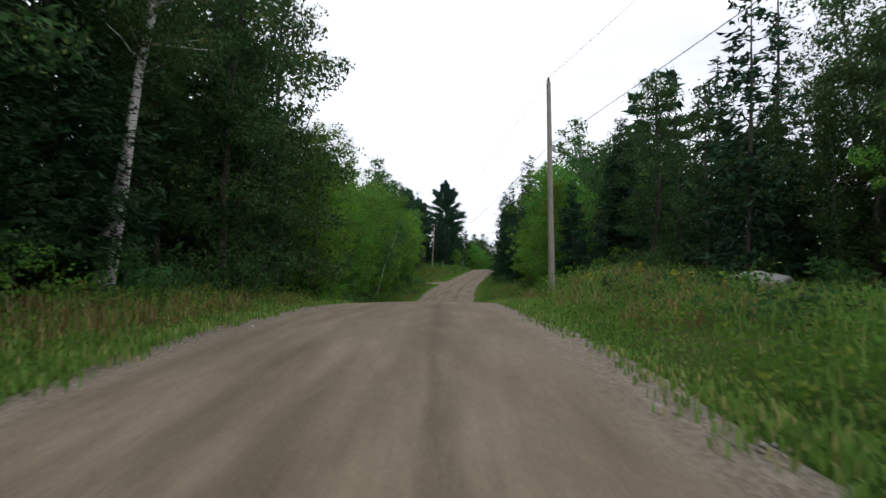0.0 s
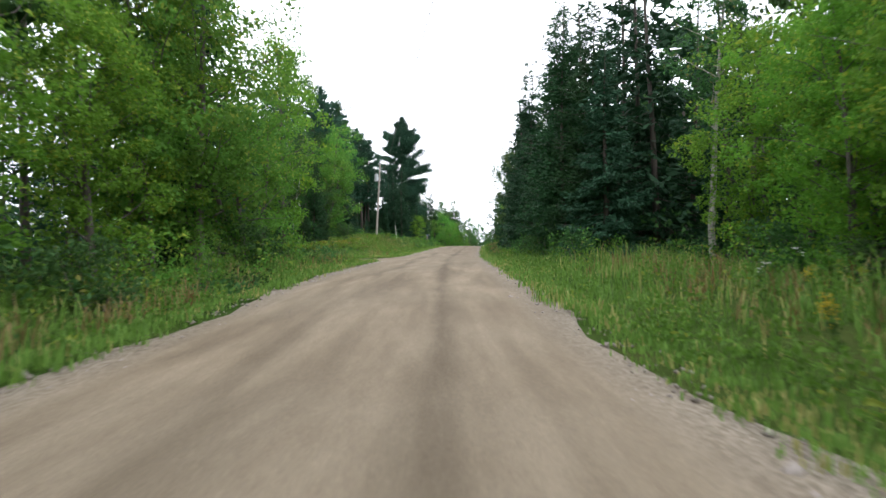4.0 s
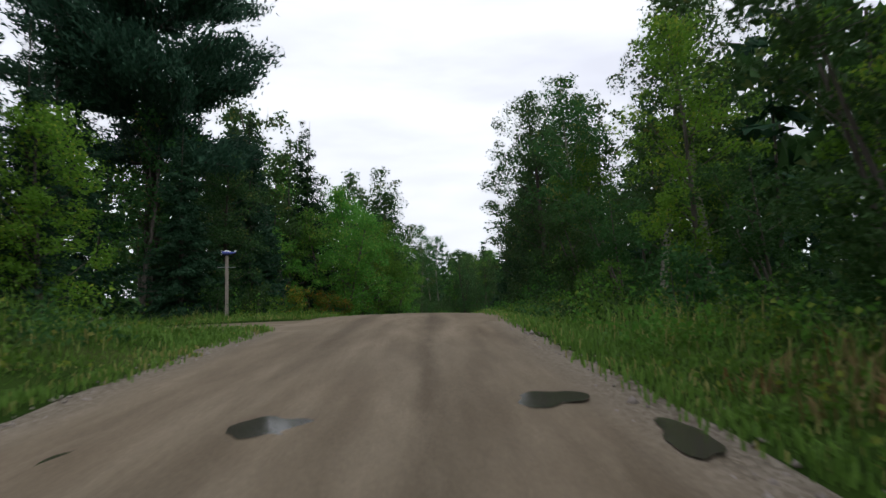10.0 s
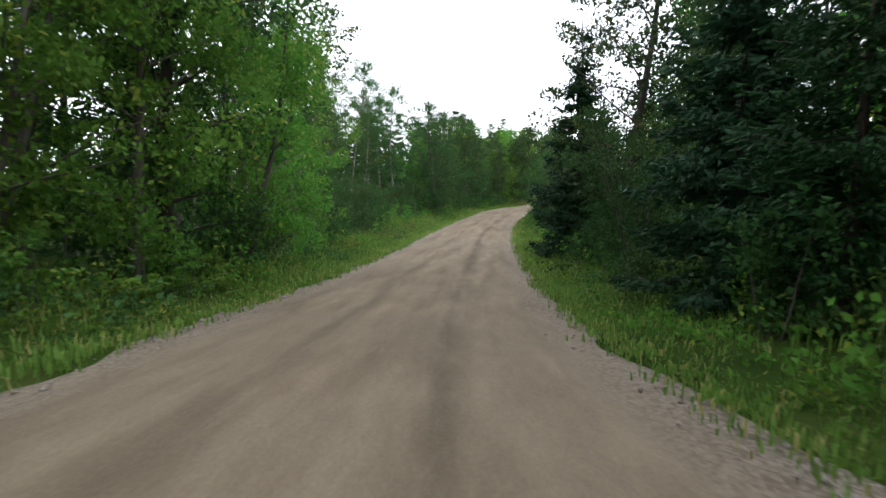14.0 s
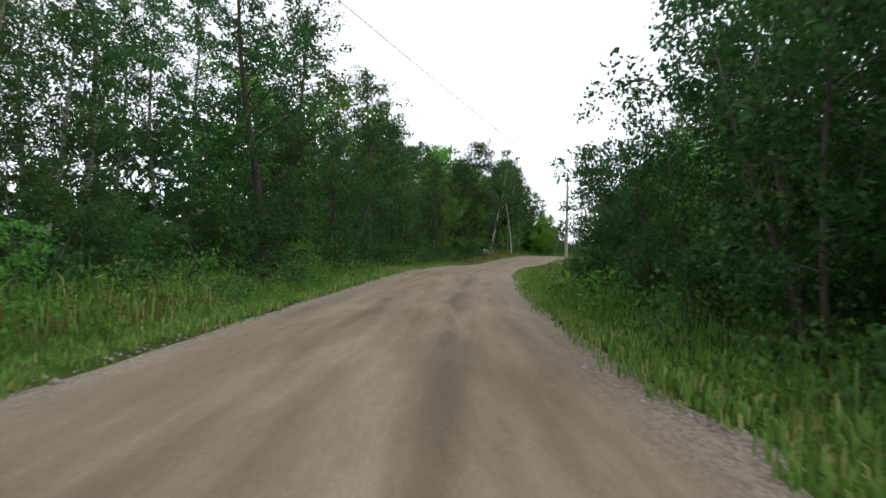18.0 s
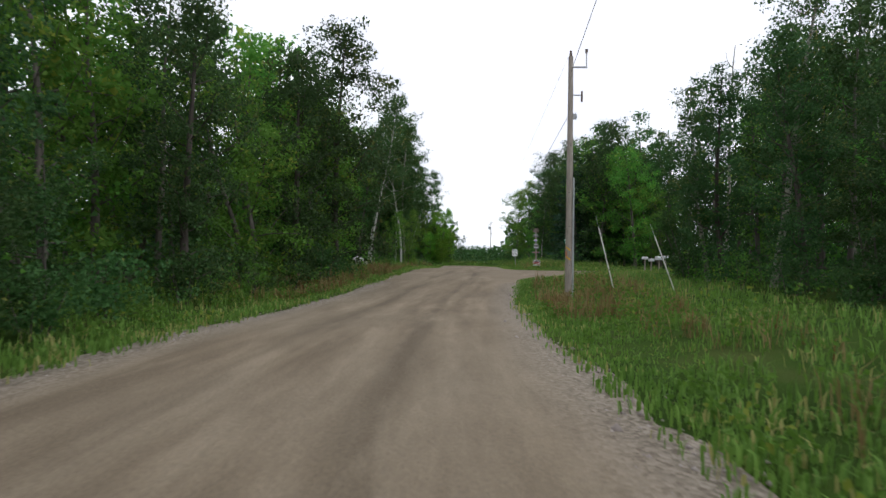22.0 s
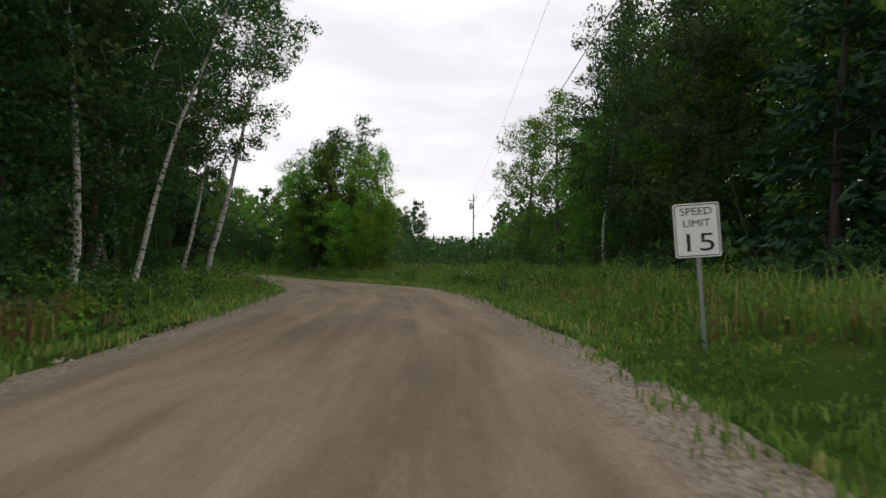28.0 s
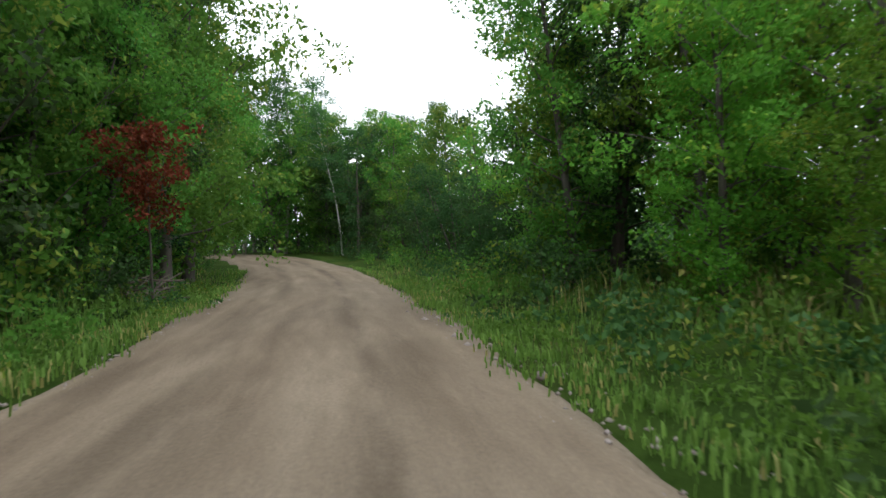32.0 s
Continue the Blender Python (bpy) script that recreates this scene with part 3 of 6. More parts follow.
def broadleaf(seed, tall, spread_r, base, count, leaf, trunk_r, limbs=16, stems=1, clump=0.55, lean=0.05, top=0.45, inner=0.32, full=True):
    """Trunk and limbs, and leaves in clumps round the limbs' outer halves. base: height of the lowest limbs."""
    rng = np.random.default_rng(seed)
    wood, centres, fill = [], [], []
    for st in range(stems):
        a0 = rng.uniform(0, 6.28)
        d = np.array([math.cos(a0), math.sin(a0), 0]) * (lean if stems == 1 else 0.28) + [0, 0, 1]
        tr = bent(rng, (0.12 * math.cos(a0) * (stems > 1), 0.12 * math.sin(a0) * (stems > 1), -0.25), d, tall * rng.uniform(0.88, 1.0) + 0.25, 9, 0.045, 0.03)
        wood.append(tube(tr, trunk_r * np.linspace(1.15, 0.12, 10) * (1 if stems == 1 else 0.75), 7))
        for k in range(max(3, limbs // stems)):
            u = (k + rng.uniform(0, 1)) / max(3, limbs // stems)
            h = base + (tall * 0.97 - base) * u
            i = min(8.99, max(0.0, h / tall * 9))
            o = tr[int(i)] + (tr[int(i) + 1] - tr[int(i)]) * (i - int(i))
            prof = math.sin(min(1.0, (u + 0.18) / (top + 0.18)) * math.pi / 2) if u < top else math.cos((u - top) / (1 - top) * math.pi / 2) * 0.9 + 0.14
            ln = spread_r * prof * rng.uniform(0.7, 1.2)
            a = k * 2.4 + rng.uniform(-0.5, 0.5)
            br = bent(rng, o, (math.cos(a), math.sin(a), 0.35 + 0.5 * u), ln, 4, 0.16, 0.05)
            wood.append(tube(br, trunk_r * 0.32 * (1 - 0.6 * u) * np.linspace(1, 0.2, 5), 3))
            m = max(4, int(count / (stems * max(3, limbs // stems)) * (0.35 + prof)))
            sub = rng.integers(5, 8)
            ends = br[rng.integers(1, 5, sub)] + rng.normal(0, 0.24 * ln ** 0.7, (sub, 3)) * [1, 1, 0.75]
            size = clump * rng.uniform(0.55, 1.15, sub)
            pick = rng.integers(0, sub, m)
            ball = rng.normal(0, 1, (m, 3))
            ball *= (rng.uniform(0.2, 1, (m, 1)) ** 0.5) / np.linalg.norm(ball, axis=1)[:, None]
            centres.append(ends[pick] + ball * size[pick][:, None] * [1, 1, 0.7])
            fill.append(np.repeat(ends, 3, 0) + rng.normal(0, 0.12, (3 * sub, 3)))
            fill.append(br[1:4] + rng.normal(0, 0.10, (3, 3)))
    c = np.vstack(centres)
    c = c[c[:, 2] > 0.15]
    f = np.vstack(fill)
    f = f[f[:, 2] > 0.3]
    return joined(wood), joined([leaves(rng, c, leaf, leaf * 0.62, full=full), leaves(rng, f, clump * inner, clump * inner * 0.8, full=full)])


def conifer(seed, tall, spread_r, base, count, spray, trunk_r, droop=0.35, whorl=0.5, taper=0.85, gaps=0.1):
    """A spire: whorls of sagging branches, each a fan of needle sprays."""
    rng = np.random.default_rng(seed)
    tr = bent(rng, (0, 0, -0.25), (rng.normal(0, 0.02), rng.normal(0, 0.02), 1), tall + 0.25, 9, 0.012, 0.03)
    wood = [tube(tr, trunk_r * np.linspace(1.1, 0.06, 10), 7)]
    cs, outs, deep, deep_out = [], [], [], []
    heights = np.arange(base, tall - 0.15, whorl)
    lens = spread_r * np.clip((1 - (heights - base) / (tall - base)), 0, 1) ** taper + 0.12
    per = np.maximum(3, (5 + 3 * (lens / spread_r)).astype(int))
    weight = (lens * per).sum()
    for h, ln0, n in zip(heights, lens, per):
        for k in range(n):
            if rng.uniform() < gaps:
                continue
            a = rng.uniform(0, 6.28)
            ln = ln0 * rng.uniform(0.65, 1.18)
            d = np.array([math.cos(a), math.sin(a), 0.18 - droop * (1 - h / tall)])
            tip = d * ln
            o = np.array([0, 0, h + rng.uniform(-0.2, 0.2)])
            sag = -0.10 * ln
            br = np.array([o, o + tip * 0.5 + [0, 0, sag], o + tip])
            if ln > 1.1 and rng.uniform() < 0.5:
                wood.append(tube(br, trunk_r * 0.16 * np.array([1, 0.7, 0.25]), 3))
            m = max(3, int(count * ln0 / weight))
            u = rng.uniform(0.12, 1.02, m) ** 0.75
            pos = o + tip * u[:, None] + np.array([0, 0, 1.0]) * (4 * sag * u * (1 - u))[:, None]
            sidew = np.array([-math.sin(a), math.cos(a), 0])
            lat = rng.normal(0, 0.17 * ln + 0.06, m) * (1.05 - 0.7 * u)
            pos = pos + sidew * lat[:, None] + rng.normal(0, 0.06, (m, 3)) - np.array([0, 0, 1]) * np.abs(rng.normal(0, 0.09, m))[:, None]
            cs.append(pos)
            outs.append(d + sidew * np.sign(lat)[:, None] * 0.6)
            k_in = max(1, m // 6) if h < 0.82 * tall else 0
            deep.append(o + tip * rng.uniform(0.08, 0.62, (k_in, 1)) + rng.normal(0, 0.10, (k_in, 3)) + [0, 0, 0.6 * sag])
            deep_out.append(np.tile(d, (k_in, 1)))
    c, o = np.vstack(cs), np.vstack(outs)
    shade = leaves(rng, np.vstack(deep), min(0.42, spray * 1.5), min(0.26, spray * 0.85), 0.3, np.vstack(deep_out))
    return joined(wood), joined([leaves(rng, c, spray, spray * 0.31, 0.3, o), shade])


def big_pine(seed, tall, trunk_r, limbs, count, reach=4.6, base=0.3, plume=0.8):
    """A white pine: bare lower trunk, level limbs in tiers that end in upswept plumes."""
    rng = np.random.default_rng(seed)
    tr = bent(rng, (0, 0, -0.3), (0.015, 0.02, 1), tall + 0.3, 12, 0.012, 0.02)
    wood, cs, outs = [tube(tr, trunk_r * np.linspace(1.15, 0.08, 13), 9)], [], []
    for k in range(limbs):
        u = (k + rng.uniform(0, 0.8)) / limbs
        h = tall * (base + (0.97 - base) * u)
        ln = reach * (0.35 + 0.9 * math.sin(math.pi * min(1, 0.30 + 0.66 * u))) * rng.uniform(0.55, 1.2) * (1.0 if u < 0.85 else 0.6)
        a = k * 2.1 + rng.uniform(-0.7, 0.7)
        i = min(11.99, h / tall * 12)
        o = tr[int(i)] + (tr[int(i) + 1] - tr[int(i)]) * (i - int(i))
        br = bent(rng, o, (math.cos(a), math.sin(a), 0.02 + 0.5 * u * u), ln, 5, 0.09, 0.045)
        wood.append(tube(br, trunk_r * 0.22 * (1.1 - u) * np.linspace(1, 0.2, 6) + 0.012, 4))
        m = int(count / limbs * (0.4 + ln / reach))
        s = rng.uniform(0.25, 1.0, m)
        j = np.minimum(4.99, s * 5)
        ji = j.astype(int)
        pos = br[ji] + (br[ji + 1] - br[ji]) * (j - ji)[:, None]
        sd = np.array([-math.sin(a), math.cos(a), 0])
        tuft = rng.integers(0, 9, m)
        toff = rng.normal(0, 0.16 * ln * 0.55, 9)
        pos = pos + sd * toff[tuft][:, None] + rng.normal(0, 0.17, (m, 3)) * plume + np.array([0, 0, 0.12])
        cs.append(pos)
        outs.append(np.array([math.cos(a), math.sin(a), 0.75]) + np.zeros((m, 3)))
    return joined(wood), leaves(rng, np.vstack(cs), 0.36, 0.13, -0.1, np.vstack(outs) * 0.8)


def make_tree(name, label, category, shape, bark, leaf_mat, crown="crown"):
    ob = new(name)
    tagged(ob, label, category, "trees along the road")
    (wv, wf), (lv, lf) = shape
    part_mesh("trunk", mesh_from("trunk", wv, wf, bark, smooth=True), ob)
    part_mesh(crown, mesh_from(crown, lv, lf, leaf_mat), ob)
    return ob


class Nursery:
    """First planting moves the model plant itself, later ones are copies."""

    def __init__(self, models):
        self.models, self.used = models, set()

    def plant(self, x, y, scale=1.0, turn=0.0, which=None, lean=0.0, sink=0.0, stretch=1.0):
        k = random.randrange(len(self.models)) if which is None else which
        m = pose(x, y, height(x, y) - sink, lean, 0, turn) @ Matrix.Diagonal((scale, scale, scale * stretch, 1))
        ob = self.models[k]
        if k not in self.used:
            self.used.add(k)
            ob.matrix_basis = m
            return ob
        return copy_thing(ob, m)


MAPLE = Nursery([make_tree("maple_tree", "young maple with dense bright green leaves to the ground", "tree", broadleaf(s, h, r, b, 9200, 0.130, 0.13, 28, st, 0.60, top=t), M_BARK, M_MAPLE)
                 for s, h, r, b, st, t in ((1, 9.5, 2.7, 0.5, 1, 0.4), (2, 11.0, 2.9, 0.7, 1, 0.45), (3, 8.0, 2.8, 0.4, 2, 0.4))])
LIME = Nursery([make_tree("ash_tree", "young ash with lime yellow-green leaves", "tree", broadleaf(s, h, r, b, 8800, 0.130, 0.12, 28, 1, 0.60, top=0.45), M_BARK, M_LIME)
               for s, h, r, b in ((6, 9.5, 2.6, 0.5), (7, 10.8, 2.8, 0.8), (8, 8.0, 2.6, 0.4))])
OAK = Nursery([make_tree("oak_tree", "tall dense hardwood with dark olive leaves to the ground", "tree", broadleaf(s, h, r, b, 11500, 0.128, 0.15, 34, 1, 0.62, top=t), M_BARK_DARK, M_OAK)
               for s, h, r, b, t in ((15, 12.0, 3.0, 0.5, 0.45), (16, 10.5, 2.8, 0.4, 0.5), (17, 13.2, 3.1, 0.8, 0.5))])
SHADE = Nursery([make_tree("understorey_tree", "leafy green hardwood crowding between birch trunks", "tree", broadleaf(s, h, r, b, 9000, 0.128, 0.085, 30, 1, 0.66, 0.06, top=0.5), M_BARK_DARK, mt)
                 for s, h, r, b, mt in ((18, 12.5, 2.7, 1.2, M_MAPLE), (19, 10.5, 2.6, 0.8, M_ALDER))])
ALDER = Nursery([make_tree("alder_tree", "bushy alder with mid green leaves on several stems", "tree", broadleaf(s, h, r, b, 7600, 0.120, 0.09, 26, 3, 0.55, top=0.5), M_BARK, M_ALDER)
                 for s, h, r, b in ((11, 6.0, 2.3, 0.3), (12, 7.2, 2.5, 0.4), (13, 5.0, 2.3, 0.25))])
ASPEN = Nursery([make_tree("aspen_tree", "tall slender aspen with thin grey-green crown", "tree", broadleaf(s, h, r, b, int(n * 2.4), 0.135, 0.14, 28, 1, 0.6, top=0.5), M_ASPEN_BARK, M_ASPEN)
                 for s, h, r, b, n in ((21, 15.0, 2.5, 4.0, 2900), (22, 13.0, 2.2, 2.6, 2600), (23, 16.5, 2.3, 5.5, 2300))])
BIRCH = Nursery([make_tree("birch_tree", "paper birch with white peeling bark and airy green crown", "tree", broadleaf(s, h, 2.4, b, 6000, 0.135, 0.085, 26, 1, 0.58, l, top=0.5), M_BIRCH, M_ASPEN)
                 for s, h, b, l in ((31, 15.5, 6.0, 0.05), (32, 14.0, 5.0, 0.09))])
SPRUCE = Nursery([make_tree("spruce_tree", "dark green spruce with sagging boughs to the ground", "tree", conifer(s, h, r, b, 15000, 0.235, 0.16, 0.4, 0.40), M_BARK_DARK, M_SPRUCE)
                  for s, h, r, b in ((41, 13.0, 2.5, 0.4), (42, 16.0, 2.8, 0.7), (43, 10.0, 2.3, 0.3))])
FIR = Nursery([make_tree("fir_tree", "dense dark balsam fir", "tree", conifer(s, h, r, b, 15000, 0.225, 0.14, 0.2, 0.36, 0.65), M_BARK_DARK, M_FIR)
               for s, h, r, b in ((51, 11.0, 2.3, 0.5), (52, 14.0, 2.6, 1.5))])
OLD_BIRCH = Nursery([make_tree("old_birch_tree", "stout old paper birch with white peeling bark", "tree", broadleaf(s, h, 2.6, b, 6000, 0.135, r, 22, 1, 0.6, 0.02, top=0.5), M_BIRCH, M_ASPEN)
                     for s, h, b, r in ((36, 16.0, 7.0, 0.17), (37, 15.0, 6.5, 0.125))])
RED_PINE = Nursery([make_tree("red_pine_tree", "tall dark pine with tufted open crown", "tree", big_pine(61, 17.0, 0.2, 34, 6000, 2.4, 0.35, 1.1), M_BARK_DARK, M_PINE)])
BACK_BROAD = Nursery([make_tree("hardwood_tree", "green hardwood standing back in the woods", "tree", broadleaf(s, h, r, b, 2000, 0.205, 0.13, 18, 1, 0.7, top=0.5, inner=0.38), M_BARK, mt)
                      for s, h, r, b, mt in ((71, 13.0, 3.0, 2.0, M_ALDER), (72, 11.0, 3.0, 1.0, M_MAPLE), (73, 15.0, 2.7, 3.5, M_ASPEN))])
BACK_CONE = Nursery([make_tree("woodland_spruce", "dark spruce standing back in the woods", "tree", conifer(s, h, r, b, 1900, 0.55, 0.15, 0.4, 0.6), M_BARK_DARK, M_SPRUCE)
                     for s, h, r, b in ((81, 14.0, 2.6, 0.8), (82, 17.0, 2.8, 1.5))])


def shrub(seed, tall, r, count, leaf):
    return broadleaf(seed, tall, r, 0.12, count, leaf, 0.03, 12, 4, 0.3, top=0.6, inner=0.4)


SHRUB = Nursery([make_tree("roadside_shrub", "low leafy shrub at the edge of the woods", "shrub", shrub(s, h, r, 620, 0.125), M_BARK, mt, "foliage")
                 for s, h, r, mt in ((91, 1.7, 0.9, M_ALDER), (92, 2.3, 1.1, M_MAPLE), (93, 1.2, 0.9, M_ASPEN))])
TURNING = Nursery([make_tree("turning_shrub", "shrub with leaves turning yellow and orange", "shrub", shrub(95, 2.2, 1.1, 1800, 0.12), M_BARK, M_AUTUMN, "foliage")])

random.seed(5)
# woods: chainage from, to, distance of the first row from the road's middle, kinds
# (and how many rows, and their height against the model's)
LEFT_WOODS = [
    (-20, 6, 9.0, (MAPLE, OAK, SPRUCE), 3, 1.0), (6, 18, 8.8, (OAK, OAK, FIR, OAK), 3, 1.1), (18, 33, 8.0, (OAK, OAK, FIR), 3, 1.28), (33, 84, 7.0, (LIME, MAPLE, LIME, MAPLE), 3, 1.02), (38, 66, 12.5, (ASPEN, LIME), 1, 0.95),
    (106, 118, 14.0, (ALDER, MAPLE, ASPEN, ALDER), 3, 1.1), (116, 130, 15.5, (SPRUCE, OAK, RED_PINE), 3, 1.0), (128, 157, 18.5, (RED_PINE, SPRUCE, RED_PINE, SPRUCE), 3, 1.0), (124, 160, 14.8, (SPRUCE, FIR), 1, 0.55), (124, 160, 17.5, (SPRUCE, FIR), 1, 0.6), (118, 166, 22.5, (RED_PINE, SPRUCE), 3, 0.95), (169, 182, 9.4, (SPRUCE, OAK, MAPLE), 3, 0.75),
    (182, 190, 6.6, (MAPLE, OAK, MAPLE), 3, 1.02), (190, 207, 6.8, (MAPLE, OAK, MAPLE), 3, 0.95), (207, 218, 7.4, (ALDER, MAPLE), 2, 0.9), (218, 234, 8.4, (ALDER,), 1, 0.62), (234, 247, 8.2, (ALDER,), 1, 0.8), (231, 258, 15.5, (ASPEN,), 1, 1.05), (233, 255, 20.0, (ASPEN,), 1, 1.12), (247, 258, 6.6, (OAK, ALDER, OAK), 2, 0.74), (258, 273, 6.5, (OAK, OAK, ALDER), 3, 0.9), (273, 284, 7.2, (OAK, OAK, ALDER), 2, 0.88), (284, 300, 7.6, (OAK, MAPLE, OAK, MAPLE), 2, 1.0),
    (300, 309, 7.4, (OAK, ASPEN, BIRCH), 3, 1.0), (309, 331, 7.6, (SHADE, ASPEN, BIRCH, BIRCH), 3, 1.05), (331, 344, 9.0, (SHADE, BIRCH, ASPEN), 3, 1.1), (344, 353, 10.4, (BIRCH, OAK, ASPEN), 3, 1.0), (353, 366, 7.4, (MAPLE, OAK, SPRUCE), 3, 1.15), (366, 392, 6.8, (MAPLE, OAK, MAPLE), 3, 1.05), (392, 415, 7.2, (OAK, ALDER), 2, 0.9)]
RIGHT_WOODS = [
    (-20, 26, 16.0, (OAK, MAPLE, FIR, ASPEN), 3, 0.85), (24, 36, 10.8, (SPRUCE, OAK, FIR), 3, 0.78), (36, 42, 10.4, (LIME, MAPLE, SPRUCE), 2, 0.8), (42, 78, 10.6, (LIME, ASPEN, MAPLE, LIME), 3, 0.95), (78, 117, 7.4, (SPRUCE, FIR, SPRUCE), 3, 0.95), (117, 132, 7.6, (ASPEN, OAK, ASPEN), 3, 1.0),
    (132, 147, 7.6, (OAK, FIR, BIRCH), 3, 1.0), (147, 160, 7.8, (ALDER, LIME, ALDER), 1, 0.8), (160, 174, 7.4, (LIME, ALDER, MAPLE), 1, 0.8), (174, 194, 7.2, (OAK, FIR, OAK), 3, 0.78), (194, 206, 6.8, (ALDER, OAK), 2, 0.85), (206, 214, 6.8, (ALDER,), 2, 1.0), (214, 232, 6.6, (ALDER, ALDER), 1, 0.85), (232, 250, 5.9, (ALDER, ALDER), 1, 0.85),
    (222, 240, 10.5, (ALDER, OAK), 1, 0.7), (248, 268, 11.6, (ALDER, MAPLE, LIME), 1, 0.66), (256, 276, 15.0, (MAPLE, ALDER), 1, 0.55), (274, 288, 14.5, (OAK, ALDER), 2, 0.66), (288, 300, 13.5, (ASPEN, OAK, ALDER), 2, 0.9), (367, 372, 7.0, (OAK, ALDER, MAPLE), 2, 0.85), (372, 415, 7.0, (OAK, ALDER), 2, 0.7)]
planted = []


# open spots round the signs, the mailboxes and the boulder
CLEAR = [(88, 298, 4.6), (86.7, 301.5, 5.0), (87.5, 305.5, 5.0), (84.5, 299, 4.0), (86.5, 286, 4.5), (83, 283.5, 5), (78, 281, 5), (93.5, 297.5, 3.0), (103.5, 341.0, 4.5), (63.4, 294.2, 3.2), (62.0, 290.2, 2.6)]


def free(x, y, gap, edge):
    _, d, e = ground_at([x], [y])
    if any(math.hypot(x - a, y - b) < r for a, b, r in CLEAR):
        return False
    along, across = (x - 72) * 0.6 + (y - 291) * 0.8, (x - 72) * 0.8 - (y - 291) * 0.6
    if 12 < along < 95 and 0 < across < 9.5:          # the cut for the power line
        return False
    return e[0] > edge and all((x - a) ** 2 + (y - b) ** 2 > gap * gap for a, b in planted[-60:])


for side, woods in ((-1, LEFT_WOODS), (1, RIGHT_WOODS)):
    for s0, s1, off, kinds, rows, tall in woods:
        for row, (extra, step) in enumerate(((0, 2.9), (3.2, 3.2), (7.0, 6.0))[:rows]):
            s = s0 + random.uniform(0, step)
            while s < s1:
                x, y = at(s, side * (off + extra + random.uniform(-0.7, 0.9)))
                if free(x, y, 1.5, 2.2 if row == 0 else 4.0):
                    kind = random.choice(kinds)
                    if row or s < -4:
                        kind = BACK_CONE if kind in (SPRUCE, FIR, RED_PINE) or random.random() < 0.04 else BACK_BROAD
                    if row == 0 and side > 0 and (126 < s < 147 or 190 < s < 198) and kind is OAK:      # spruces at the edge before and past the crest
                        kind = SPRUCE
                    kind.plant(x, y, random.uniform(0.84, 1.16) * (1, 1.08, 1.2)[row] * tall * (0.6 if kind is BACK_CONE and side < 0 and s > 270 else 1.0), random.uniform(0, 360))
                    planted.append((x, y))
                s += step * random.uniform(0.75, 1.3)

# the straight edge of the woods past the junction, along the power line
for row in range(3):
    u = 0.0
    while u < 52:
        x, y = 97.8 + 0.49 * u + row * 3.3 + random.uniform(-0.6, 0.6), 302 + 0.87 * u - row * 1.9 + random.uniform(-0.6, 0.6)
        if free(x, y, 1.5, 3.0):
            kind = random.choice((MAPLE, BIRCH, MAPLE, ALDER)) if row == 0 else BACK_BROAD
            if kind is MAPLE and u < 26:
                kind = OAK
            kind.plant(x, y, random.uniform(0.95, 1.2) * (1, 1.05, 1.1)[row] * (1.1 if u < 38 else 0.9), random.uniform(0, 360))
            planted.append((x, y))
        u += random.uniform(2.4, 3.8)
for k in range(44):      # lower alders beyond it
    x, y = 112 + random.uniform(-2, 40), 340 + random.uniform(0, 40)
    if abs((x - 72) * 0.8 - (y - 291) * 0.6) < 4:
        continue
    BACK_BROAD.plant(x, y, random.uniform(0.35, 0.5), random.uniform(0, 360))
for x, y, k, sc in ((100.4, 344.5, 1, 1.22), (99.0, 342.0, 2, 0.8), (98.4, 348.5, 2, 0.95), (99.0, 353.5, 1, 1.0)):
    LIME.plant(x, y, sc, random.uniform(0, 360), k)
    planted.append((x, y))
for x, y, sc in ((104.2, 346.0, 0.95), (105.0, 349.5, 1.1), (101.5, 356.0, 1.0), (97.0, 360.5, 1.0), (99.0, 364.0, 1.0)):
    ALDER.plant(x, y, sc, random.uniform(0, 360))
for x, y, sc in ((90.2, 377.5, 1.0), (93.6, 378.5, 0.95), (96.0, 381.0, 1.0), (97.5, 377.0, 0.9)):
    BIRCH.plant(x, y, sc, random.uniform(0, 360))
for x, y, k, sc in ((78.5, 385.0, 1, 1.2), (88.5, 384.5, 0, 1.1), (91.5, 382.0, 1, 1.0), (86.0, 391.5, 1, 1.3), (80.5, 391.5, 1, 1.4), (83.0, 376.0, 1, 1.1), (86.0, 378.0, 0, 1.1), (80.0, 377.5, 1, 1.0), (88.5, 382.0, 1, 1.1), (84.5, 381.5, 0, 1.1), (94.5, 372.0, 2, 0.9), (98.0, 370.0, 0, 0.9), (92.0, 384.0, 1, 1.1), (82.8, 360.0, 1, 1.4), (82.4, 365.5, 1, 1.35), (80.0, 371.0, 0, 1.5), (83.6, 355.6, 2, 1.3), (84.5, 349.0, 1, 1.3), (83.0, 352.5, 0, 1.35), (82.0, 356.5, 1, 1.3), (80.0, 351.0, 1, 1.35), (82.0, 346.0, 0, 1.3), (85.0, 344.0, 2, 1.3), (79.0, 359.0, 1, 1.2), (78.5, 355.0, 0, 1.4)):
    if free(x, y, 1.0, 2.0):
        MAPLE.plant(x, y, sc, random.uniform(0, 360), k)
        planted.append((x, y))
# woods that close the short driveways
for s0, s1 in ((86, 112), (156, 182)):
    for k in range(26):
        x, y = at(random.uniform(s0, s1), random.uniform(-40, -24))
        if free(x, y, 1.6, 1.0 if k % 3 else 2.0):
            random.choice((BACK_CONE, BACK_BROAD)).plant(x, y, random.uniform(0.7, 1.0), random.uniform(0, 360))
            planted.append((x, y))
